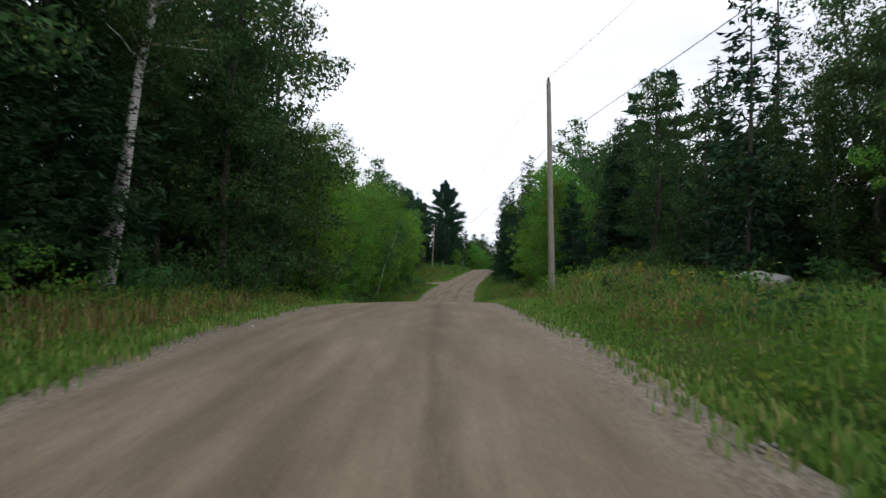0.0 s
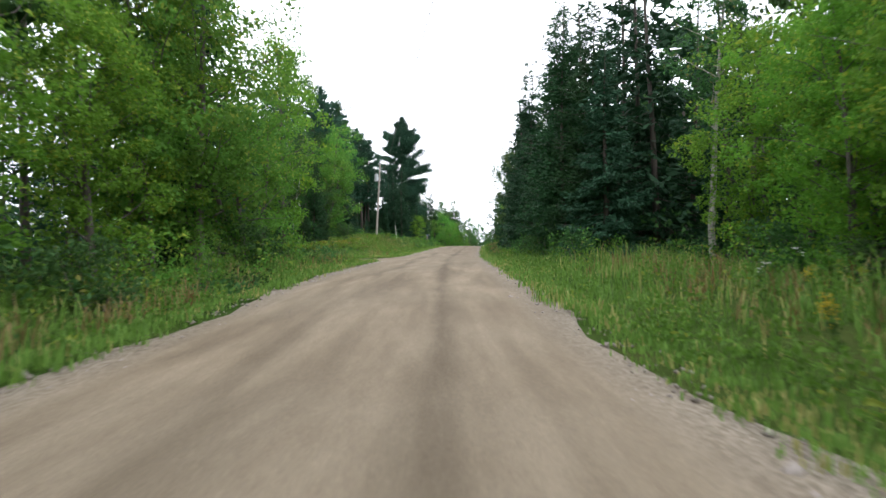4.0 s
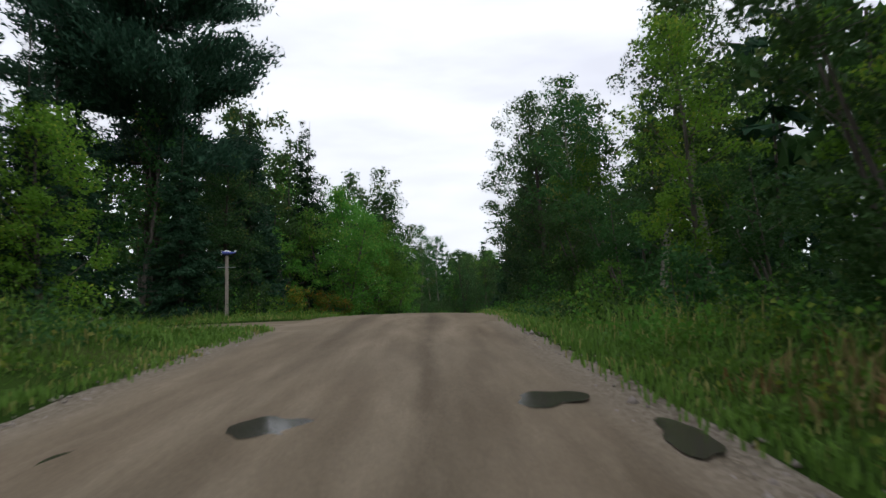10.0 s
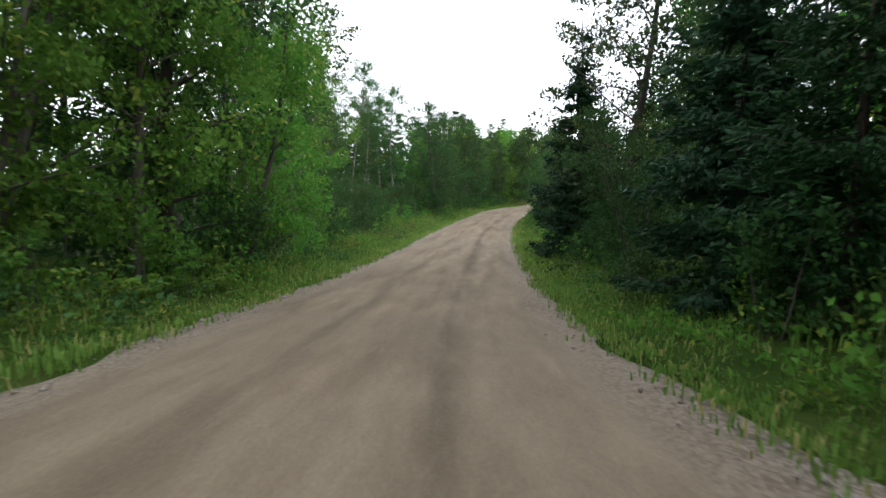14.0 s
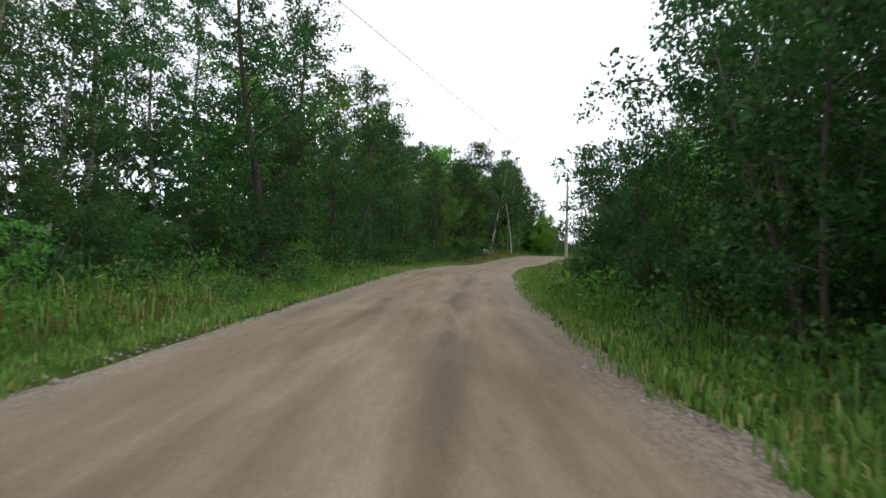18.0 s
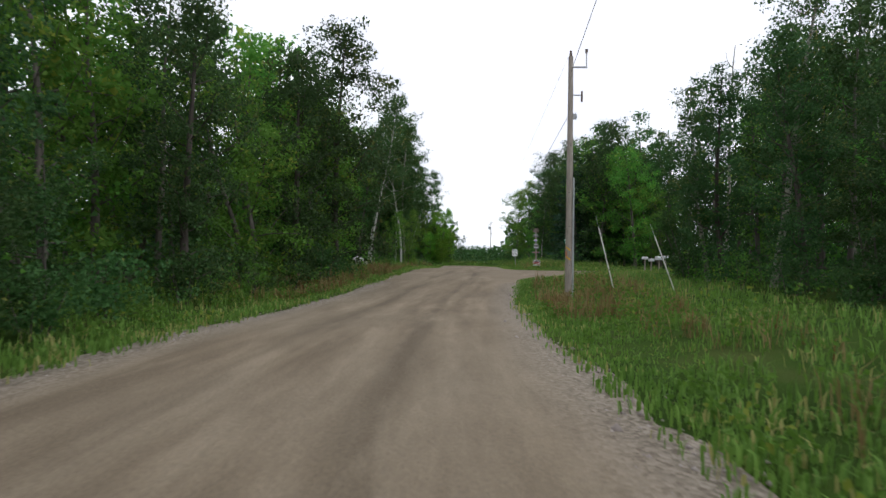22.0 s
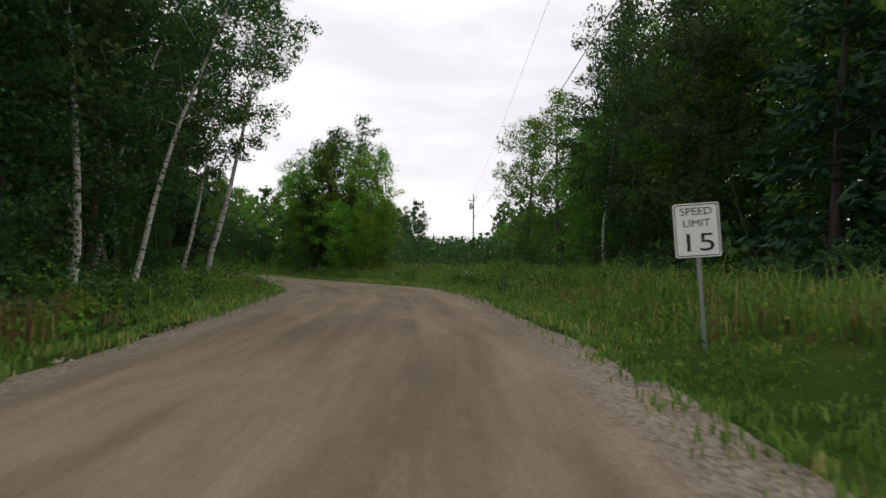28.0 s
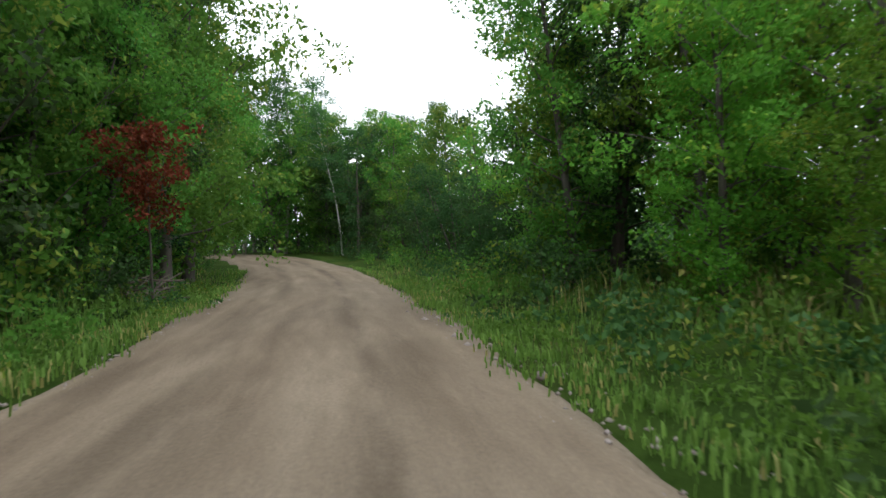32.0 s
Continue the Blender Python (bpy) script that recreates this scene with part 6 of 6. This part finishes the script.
for dx in (-0.72, 0.22):
    part("insulator", cyl(cyl(bmesh.new(), 0.03, 0.03, 8.96, 9.04, 10, (dx, 0.13)), 0.05, 0.06, 9.04, 9.16, 10, (dx, 0.13)), M_PORCELAIN, beam, "brown porcelain insulator")
utility_pole(12.0, 213.0, 9.0, -40, 6.5, label="utility pole half hidden in the woods")
utility_pole(13.0, -30.0, 9.0, 10, 6.3)
for (p, q, za, zb, sag) in ((P1, P2, 6.3, 6.2, 1.5), ((13.0, -30.0), P1, 8.6, 6.3, 0.3), ((12.0, 213.0), P3, 7.2, 8.4, 0.8), (P3, P4, 6.9, 6.4, 1.4), (P2, (-6, 190), 6.2, 6.0, 0.8)):
    cable("cable", "thick black overhead cable", (*p, G(*p) + za), (*q, G(*q) + zb), sag, 0.011)
for (p, q, za, zb, sag) in ((P1, P2, 9.2, 9.8, 1.2), ((13.0, -30.0), P1, 9.2, 9.2, 0.4), (P3, P4, 9.2, 9.7, 1.0)):
    cable("wire", "thin dark overhead wire strung between poles", (*p, G(*p) + za), (*q, G(*q) + zb), sag, 0.005)


def leaning_marker(x, y, tall, lx, ly, label):
    ob = tagged(thing("guy_marker", x, y, G(x, y) - 0.1, -37, (lx, ly)), label, "marker", "pale guy-wire markers")
    part("sleeve", cyl(cyl(bmesh.new(), 0.023, 0.023, 0.25, tall, 8), 0.02, 0.014, tall, tall + 0.06, 8), M_STAKE, ob)
    part("guy_wire", cyl(bmesh.new(), 0.008, 0.008, 0.0, tall + 0.5, 6), M_STEEL, ob)
    return ob


leaning_marker(63.0, 270.8, 2.5, 0, -14, "pale plastic guy-wire marker leaning by the pole")
leaning_marker(64.7, 269.4, 2.3, 0, -20, "pale plastic guy-wire marker leaning in the grass")
leaning_marker(0.2, 127.5, 2.3, 0, -7, "pale guy-wire marker leaning by the pole")


# ---------------------------------------------------------------- signs
def lettering(name, text, size, mat, parent, x, z, y=-0.002, width=None):
    cu = bpy.data.curves.new(name, "FONT")
    cu.body, cu.size, cu.align_x, cu.align_y, cu.extrude = text, size, "CENTER", "CENTER", 0.0012
    tmp = bpy.data.objects.new(name, cu)
    me = bpy.data.meshes.new_from_object(tmp)
    bpy.data.objects.remove(tmp)
    me.materials.append(mat)
    ob = new(name, me)
    ob.parent = parent
    xs = [v.co.x for v in me.vertices]
    k = width / (max(xs) - min(xs)) if width else 1.0
    ob.matrix_basis = pose(x, y, z, 90, 0, 0) @ Matrix.Diagonal((k, 1, 1, 1))
    return ob


def text_bars(parent, rows, mat, y=-0.003):
    """Unreadable writing: plain bars."""
    for x, z, w, h in rows:
        part("text_bar", box(bmesh.new(), x, y, z, w, 0.002, h), mat, parent)


def facing(x, y, tx, ty):
    """Turn about z that brings a front at -y to look from (x, y) to (tx, ty)."""
    return math.degrees(math.atan2(ty - y, tx - x)) + 90


sx, sy = 87.47, 305.25
sign = tagged(thing("speed_limit_sign", sx, sy, G(sx, sy) - 0.2, facing(sx, sy, 70.0, 288.5), (0, -4)), "white speed limit sign on a slightly leaning steel post", "road sign")
post = part("post", box(bmesh.new(), 0, 0.03, 0.75, 0.055, 0.035, 1.75, 0, 0.004), M_STEEL, sign, "galvanised channel post")
plate = part("plate", slab(bmesh.new(), [(a, b + 1.87) for a, b in rounded(0.61, 0.762, 0.04)], 0.006), M_WHITE, sign)
rim_o, rim_i = rounded(0.575, 0.727, 0.035), rounded(0.551, 0.703, 0.028)
bm = bmesh.new()
vo, vi = [bm.verts.new((a, -0.0025, b + 1.87)) for a, b in rim_o], [bm.verts.new((a, -0.0025, b + 1.87)) for a, b in rim_i]
for k in range(len(vo)):
    bm.faces.new((vo[k], vo[(k + 1) % len(vo)], vi[(k + 1) % len(vo)], vi[k]))
part("border", bm, M_BLACK, plate, "black border line")
lettering("lettering", "SPEED", 0.145, M_BLACK, plate, 0, 2.13, width=0.42)
lettering("lettering", "LIMIT", 0.145, M_BLACK, plate, 0, 1.965, width=0.36)
lettering("lettering", "15", 0.36, M_BLACK, plate, 0, 1.685, width=0.36)
for z in (2.2, 1.56):
    part("bolt", cyl(bmesh.new(), 0.011, 0.011, z - 0.004, z + 0.004, 8, (0, -0.004)), M_STEEL, plate)

tx, ty = 86.7, 301.1
totem = tagged(thing("signpost", tx, ty, G(tx, ty) - 0.25, facing(tx, ty, 66.0, 284.0), (0, -1)), "weathered wooden signpost hung with many name boards", "signpost")
part("post", cyl(bmesh.new(), 0.075, 0.06, 0, 4.15, 12), M_POLE, totem)


def arrow(w, h, way):
    if way == 0:
        return rounded(w, h, min(0.02, h / 4))
    o = [(-w / 2, -h / 2), (w / 2 - h * 0.5, -h / 2), (w / 2, 0), (w / 2 - h * 0.5, h / 2), (-w / 2, h / 2)]
    return o if way > 0 else [(-a, b) for a, b in o][::-1]


for z, w, h, way, mat, tilt, bars, lab in (
        (4.12, 0.46, 0.10, 0, M_BOARD_B, 1, M_BOARD_G, "small brown board"), (3.97, 0.66, 0.12, -1, M_BOARD_B, -2, M_BOARD_G, "brown arrow board"), (3.83, 0.62, 0.12, 0, M_BOARD_B, 1, M_BOARD_G, "brown board"),
        (3.48, 0.50, 0.09, -1, M_BOARD_W, 2, M_BOARD_G, "white arrow board"), (3.31, 0.62, 0.10, 1, M_BOARD_G, 0, M_BLACK, "grey fish-shaped board"), (2.92, 0.34, 0.18, 0, M_WHITE, 0, M_BLUE, "white board with a blue band"),
        (2.53, 0.48, 0.11, 1, M_BOARD_W, 0, M_BLACK, "white arrow board with dark writing"), (2.36, 0.62, 0.13, -1, M_BOARD_G, 1, M_BLACK, "grey arrow board"), (2.18, 0.50, 0.14, 0, M_BOARD_W, -1, M_BOARD_G, "white board"),
        (2.03, 0.48, 0.06, 0, M_BLACK, 0, M_BOARD_G, "narrow dark board"), (1.68, 0.84, 0.12, -1, M_BOARD_G, 0, M_REDP, "long grey arrow board with red writing")):
    bd = part("name_board", slab(bmesh.new(), arrow(w, h, way), 0.022), mat, totem, lab)
    bd.matrix_basis = pose(random.uniform(-0.03, 0.03), -0.10, z, 0, tilt, 0)
    if "blue" in lab:
        text_bars(bd, [(0, -0.055, 0.33, 0.06), (0.05, 0.02, 0.10, 0.03)], bars)
    else:
        n = max(3, int(w / 0.09))
        text_bars(bd, [(-w * 0.34 + w * 0.68 * k / (n - 1), 0, w * 0.68 / n * 0.7, h * 0.42) for k in range(n)], bars)
    part("nail", cyl(bmesh.new(), 0.008, 0.008, -0.003, 0.003, 6, (0, -0.004)), M_STEEL, bd)

px, py = 84.9, 299.1
yard = tagged(thing("yard_sign", px, py, G(px, py), facing(px, py, 68.0, 285.0), (0, 2)), "small yard sign, black over red in a white frame", "sign")
part("frame", slab(bmesh.new(), [(a, b + 0.45) for a, b in rounded(0.72, 0.54, 0.015)], 0.02), M_WHITE, yard, "white frame")
top_panel = part("panel", box(bmesh.new(), 0, -0.003, 0.61, 0.66, 0.004, 0.15), M_BLACK, yard, "black upper panel")
low_panel = part("panel", box(bmesh.new(), 0, -0.003, 0.395, 0.66, 0.004, 0.25), M_REDP, yard, "red lower panel")
text_bars(top_panel, [(-0.26 + 0.065 * k, 0.61, 0.045, 0.06) for k in range(9) if k != 4], M_WHITE, -0.0065)
text_bars(low_panel, [(-0.22, 0.44, 0.13, 0.03)] + [(0.02 + 0.055 * k, 0.44, 0.038, 0.045) for k in range(5)] + [(0.02 + 0.055 * k, 0.36, 0.038, 0.045) for k in range(5)], M_WHITE, -0.0065)
for x in (-0.3, 0.3):
    part("leg", box(bmesh.new(), x, 0.01, 0.1, 0.012, 0.012, 0.5), M_STEEL, yard)

kx, ky = 87.9, 297.8
street = tagged(thing("street_name_sign", kx, ky, G(kx, ky) - 0.1, facing(kx, ky, 69.0, 285.5)), "two green street name blades on a steel post", "road sign")
part("post", cyl(bmesh.new(), 0.03, 0.03, 0, 2.55, 10), M_STEEL, street)
for z, turn, w in ((2.75, 40, 0.86), (2.50, -38, 0.86)):
    bl = part("blade", slab(bmesh.new(), rounded(w, 0.23, 0.015), 0.006), M_GREEN, street, "green name blade")
    bl.matrix_basis = pose(0, 0, z, 0, 0, turn) @ pose(0, -0.035, 0)
    text_bars(bl, [(-w * 0.40 + 0.092 * k, 0.0, 0.058, 0.10 if k % 3 else 0.14) for k in range(6)] + [(w * 0.40, 0.05, 0.08, 0.06)], M_WHITE)
part("cap", box(bmesh.new(), 0, 0, 2.60, 0.06, 0.06, 0.06, 0, 0.008), M_STEEL, street)


def mailbox(x, y, turn, size, label, tall=1.05):
    ob = tagged(thing("mailbox", x, y, G(x, y) - 0.1, turn), label, "mailbox", "mailboxes by the side road")
    part("post", box(bmesh.new(), 0, 0, (tall + 0.1) / 2, 0.09, 0.09, tall + 0.1, 0, 0.006), M_POLE, ob)
    w, h, ln = 0.17 * size, 0.22 * size, 0.48 * size
    prof = [(-w / 2, 0), (w / 2, 0), (w / 2, h * 0.55)] + [(w / 2 * math.cos(a), h * 0.55 + h * 0.45 * math.sin(a)) for a in np.linspace(0.3, math.pi - 0.3, 7)] + [(-w / 2, h * 0.55)]
    bd = part("body", slab(bmesh.new(), prof, ln), M_MAILBOX, ob, "pale enamelled body")
    bd.matrix_basis = pose(0, -ln / 2, tall + 0.1)
    door = part("door", slab(bmesh.new(), [(a * 1.04, b * 1.02) for a, b in prof], 0.012), M_MAILBOX, bd)
    door.matrix_basis = pose(0, -0.014, 0)
    part("flag", box(bmesh.new(), w / 2 + 0.008, ln * 0.4, h * 0.8, 0.006, 0.03, 0.16), M_REDP, bd, "red flag")
    return ob


mx, my = 85.2, 286.5
mailbox(mx, my, 70, 1.0, "pale metal mailbox on a wooden post")
mailbox(mx + 0.39, my - 0.32, 80, 1.0, "pale metal mailbox set lower beside the others", 0.9)
mailbox(mx + 0.85, my - 0.72, 75, 1.35, "large pale mailbox on a post", 1.05)
mailbox(mx + 1.3, my - 1.02, 70, 1.0, "pale metal mailbox standing highest", 1.2)

gx0, gy0 = -7.6, 112.6
plaque = tagged(thing("marker_sign", gx0, gy0, G(gx0, gy0) - 0.1, facing(gx0, gy0, 3.0, 88.0)), "small pale sign plate on a thin post", "sign")
part("post", box(bmesh.new(), 0, 0.02, 0.85, 0.04, 0.03, 1.7, 0, 0.004), M_STEEL, plaque)
part("plate", slab(bmesh.new(), [(a, b + 1.65) for a, b in rounded(0.24, 0.26, 0.02)], 0.005), M_WHITE, plaque)

fx, fy = 98.84, 318.67
stake = tagged(thing("fence_post", fx, fy, G(fx, fy) - 0.2, -30, (0, 1.5)), "dark steel fence post standing in tall weeds", "fence post")
part("shaft", box(box(bmesh.new(), 0, 0, 0.75, 0.045, 0.012, 1.5, 0, 0.002), 0, 0.02, 0.75, 0.012, 0.04, 1.5, 0, 0.002), M_CABLE, stake)
part("plate", box(bmesh.new(), 0, -0.012, 0.25, 0.16, 0.006, 0.12, 0, 0.002), M_CABLE, stake)
lx0, ly0 = 5.9, 168.6
lamp = tagged(thing("yard_post", lx0, ly0, G(lx0, ly0) - 0.15, 15), "grey wooden post with a thin crossbar and a toy aeroplane", "post")
part("post", box(bmesh.new(), 0, 0, 1.42, 0.13, 0.13, 2.85, 0, 0.012), M_POLE, lamp)
part("crossbar", box(bmesh.new(), 0, -0.08, 2.35, 0.75, 0.016, 0.02, 0, 0.003), M_STEEL, lamp)


def hull(sections, sides=12):
    """A body through upright rings along x: (x, z, half width, half height)."""
    bm = bmesh.new()
    rings = [[bm.verts.new((x, hw * math.cos(2 * math.pi * k / sides), z + hh * math.sin(2 * math.pi * k / sides))) for k in range(sides)] for x, z, hw, hh in sections]
    for r0, r1 in zip(rings, rings[1:]):
        for k in range(sides):
            bm.faces.new((r0[k], r0[(k + 1) % sides], r1[(k + 1) % sides], r1[k]))
    bm.faces.new(rings[0][::-1])
    bm.faces.new(rings[-1])
    bmesh.ops.recalc_face_normals(bm, faces=bm.faces)
    return bm


# a toy aeroplane turns on the post's head
plane = part("toy_plane", hull(((-0.20, 2.97, 0.02, 0.03), (-0.17, 2.97, 0.07, 0.075), (-0.02, 2.96, 0.085, 0.085), (0.14, 2.965, 0.06, 0.06), (0.36, 2.99, 0.025, 0.03))), M_BLUE, lamp, "small blue and white toy aeroplane")
part("canopy", hull(((-0.15, 3.03, 0.02, 0.01), (-0.08, 3.05, 0.06, 0.035), (0.06, 3.045, 0.055, 0.035), (0.17, 3.01, 0.02, 0.015))), M_WHITE, plane, "white canopy")
part("wing", box(bmesh.new(), -0.03, 0, 2.93, 0.13, 0.62, 0.012, 0, 0.004), M_BLUE, plane)
part("tail_fin", slab(bmesh.new(), [(0.26, 2.99), (0.37, 2.99), (0.37, 3.09), (0.33, 3.09)], 0.010), M_WHITE, plane, "white tail fin")
part("tailplane", box(bmesh.new(), 0.32, 0, 3.0, 0.08, 0.24, 0.01, 0, 0.003), M_BLUE, plane)
part("propeller", box(bmesh.new(), -0.215, 0, 2.97, 0.012, 0.035, 0.26, 0, 0.004), M_WHITE, plane, "white propeller blade")
part("spindle", cyl(bmesh.new(), 0.012, 0.012, 2.80, 2.92, 8), M_STEEL, lamp)


# ---------------------------------------------------------------- stones and brush
def boulder(x, y, sx_, sy_, sz, seed, label):
    bm = bmesh.new()
    bmesh.ops.create_icosphere(bm, subdivisions=4, radius=1)
    for v in bm.verts:
        p = v.co * 1.3 + Vector((seed * 3.1, seed, 0))
        v.co *= 1 + 0.28 * (noise.noise(p) + 0.5 * noise.noise(p * 2.3) + 0.2 * noise.noise(p * 6))
        v.co = Vector((v.co.x * sx_, v.co.y * sy_, v.co.z * sz))
    me = bpy.data.meshes.new("boulder")
    bm.to_mesh(me)
    bm.free()
    me.materials.append(M_STONE)
    for f in me.polygons:
        f.use_smooth = True
    ob = new("boulder", me)
    ob.matrix_basis = pose(x, y, G(x, y) + sz * 0.25, 0, 0, seed * 50)
    return tagged(ob, label, "boulder")


bx, by = 63.4, 294.2
boulder(bx, by, 0.85, 0.7, 0.62, 1, "grey boulder at the edge of the woods")
boulder(12.3, 22.5, 1.5, 1.1, 0.55, 2, "broad pale rock in the tall grass")
boulder(14.2, 24.2, 0.9, 0.8, 0.4, 3, "grey rock in the tall grass")
bx, by = at(160, -8.6)
boulder(bx, by, 0.45, 0.4, 0.3, 4, "pale stone beside the driveway")


def brush_pile(x, y, n, size, label, seed):
    """Cut branches and dead twigs heaped up."""
    rng = np.random.default_rng(seed)
    ob = tagged(thing("brush_pile", x, y, G(x, y)), label, "brush pile")
    for k in range(n):
        a, e = rng.uniform(0, 6.28), rng.uniform(-0.1, 0.35)
        ln = size * rng.uniform(0.5, 1.2)
        o = np.array([rng.normal(0, 0.3 * size), rng.normal(0, 0.3 * size), rng.uniform(0.05, 0.4 * size)])
        d = np.array([math.cos(a), math.sin(a), e])
        p = bent(rng, o - d * ln / 2, d, ln, 5, 0.12)
        p[:, 2] = np.maximum(p[:, 2], 0.02)
        v, f = tube(p, np.linspace(1, 0.4, 6) * rng.uniform(0.012, 0.05), 6)
        part_mesh("branch", mesh_from("branch", v, f, M_TWIG, smooth=True), ob)
    return ob


bx, by = at(164, -8.8)
brush_pile(bx, by - 3, 26, 1.4, "heap of cut branches beside the driveway", 5)
bx, by = 86.6, 350.3
brush_pile(bx, by, 34, 1.5, "heap of dead brown brush on the verge", 6)


def dead_tree(x, y, tall, seed):
    """A grey snag with a few bare limbs."""
    rng = np.random.default_rng(seed)
    ob = tagged(thing("dead_tree", x, y, G(x, y) - 0.2), "tall dead tree with bare grey limbs", "tree")
    tr = bent(rng, (0, 0, 0), (0.05, 0.03, 1), tall, 10, 0.03, 0.02)
    v, f = tube(tr, np.linspace(0.2, 0.03, 11), 8)
    part_mesh("trunk", mesh_from("trunk", v, f, M_ASPEN_BARK, smooth=True), ob)
    for k in range(9):
        i = int(rng.integers(5, 10))
        a = rng.uniform(0, 6.28)
        br = bent(rng, tr[i], (math.cos(a), math.sin(a), 0.9), rng.uniform(0.8, 2.4), 5, 0.2, 0.08)
        limb = part_mesh("limb", mesh_from("limb", *tube(br, np.linspace(0.045, 0.008, 6), 5), M_ASPEN_BARK, smooth=True), ob)
        for j in range(2):
            tw = bent(rng, br[3 + j], (rng.normal(), rng.normal(), 0.8), rng.uniform(0.4, 0.9), 3, 0.25)
            part_mesh("twig", mesh_from("twig", *tube(tw, np.linspace(0.014, 0.004, 4), 4), M_ASPEN_BARK, smooth=True), limb)
    return ob


dead_tree(90.2, 282.6, 18.5, 8)


def puddle(x, y, length, width, turn, seed):
    """Shallow water standing in a hollow of the gravel."""
    rng = np.random.default_rng(seed)
    ring = 40
    i = int(np.argmin((LINE[:, 0] - x) ** 2 + (LINE[:, 1] - y) ** 2))
    off = (x - LINE[i, 0]) * RIGHT[i, 0] + (y - LINE[i, 1]) * RIGHT[i, 1]
    bm = bmesh.new()
    a = np.arange(ring) * 2 * math.pi / ring
    r = 1 + 0.18 * np.sin(2 * a + rng.uniform(0, 6)) + 0.13 * np.sin(3 * a + rng.uniform(0, 6)) + 0.07 * np.sin(5 * a + rng.uniform(0, 6)) + rng.normal(0, 0.02, ring)
    vs = [bm.verts.new((width / 2 * r[k] * math.cos(2 * math.pi * k / ring), length / 2 * r[k] * math.sin(2 * math.pi * k / ring), 0)) for k in range(ring)]
    bm.faces.new(vs)
    bmesh.ops.triangulate(bm, faces=bm.faces)
    me = bpy.data.meshes.new("puddle")
    bm.to_mesh(me)
    bm.free()
    me.materials.append(M_WATER)
    ob = new("puddle", me)
    slope = math.degrees(math.atan((LINE[min(i + 2, len(LINE) - 1), 2] - LINE[i - 2, 2]) / max(0.5, RUN[min(i + 2, len(LINE) - 1)] - RUN[i - 2])))
    ob.matrix_basis = pose(x, y, LINE[i, 2] + 0.05 - 0.10 * (off / HALF) ** 2 + 0.008, slope, 0, turn)
    return tagged(ob, "shallow rain puddle on the gravel", "puddle", "puddles on the road")


for x, y, ln, w, k in ((9.3, 147.3, 0.8, 0.55, 1), (10.5, 147.9, 0.7, 0.6, 2), (13.1, 148.4, 0.7, 0.7, 3), (13.7, 147.0, 0.9, 0.4, 4)):
    puddle(x, y, ln, w, -8, k)
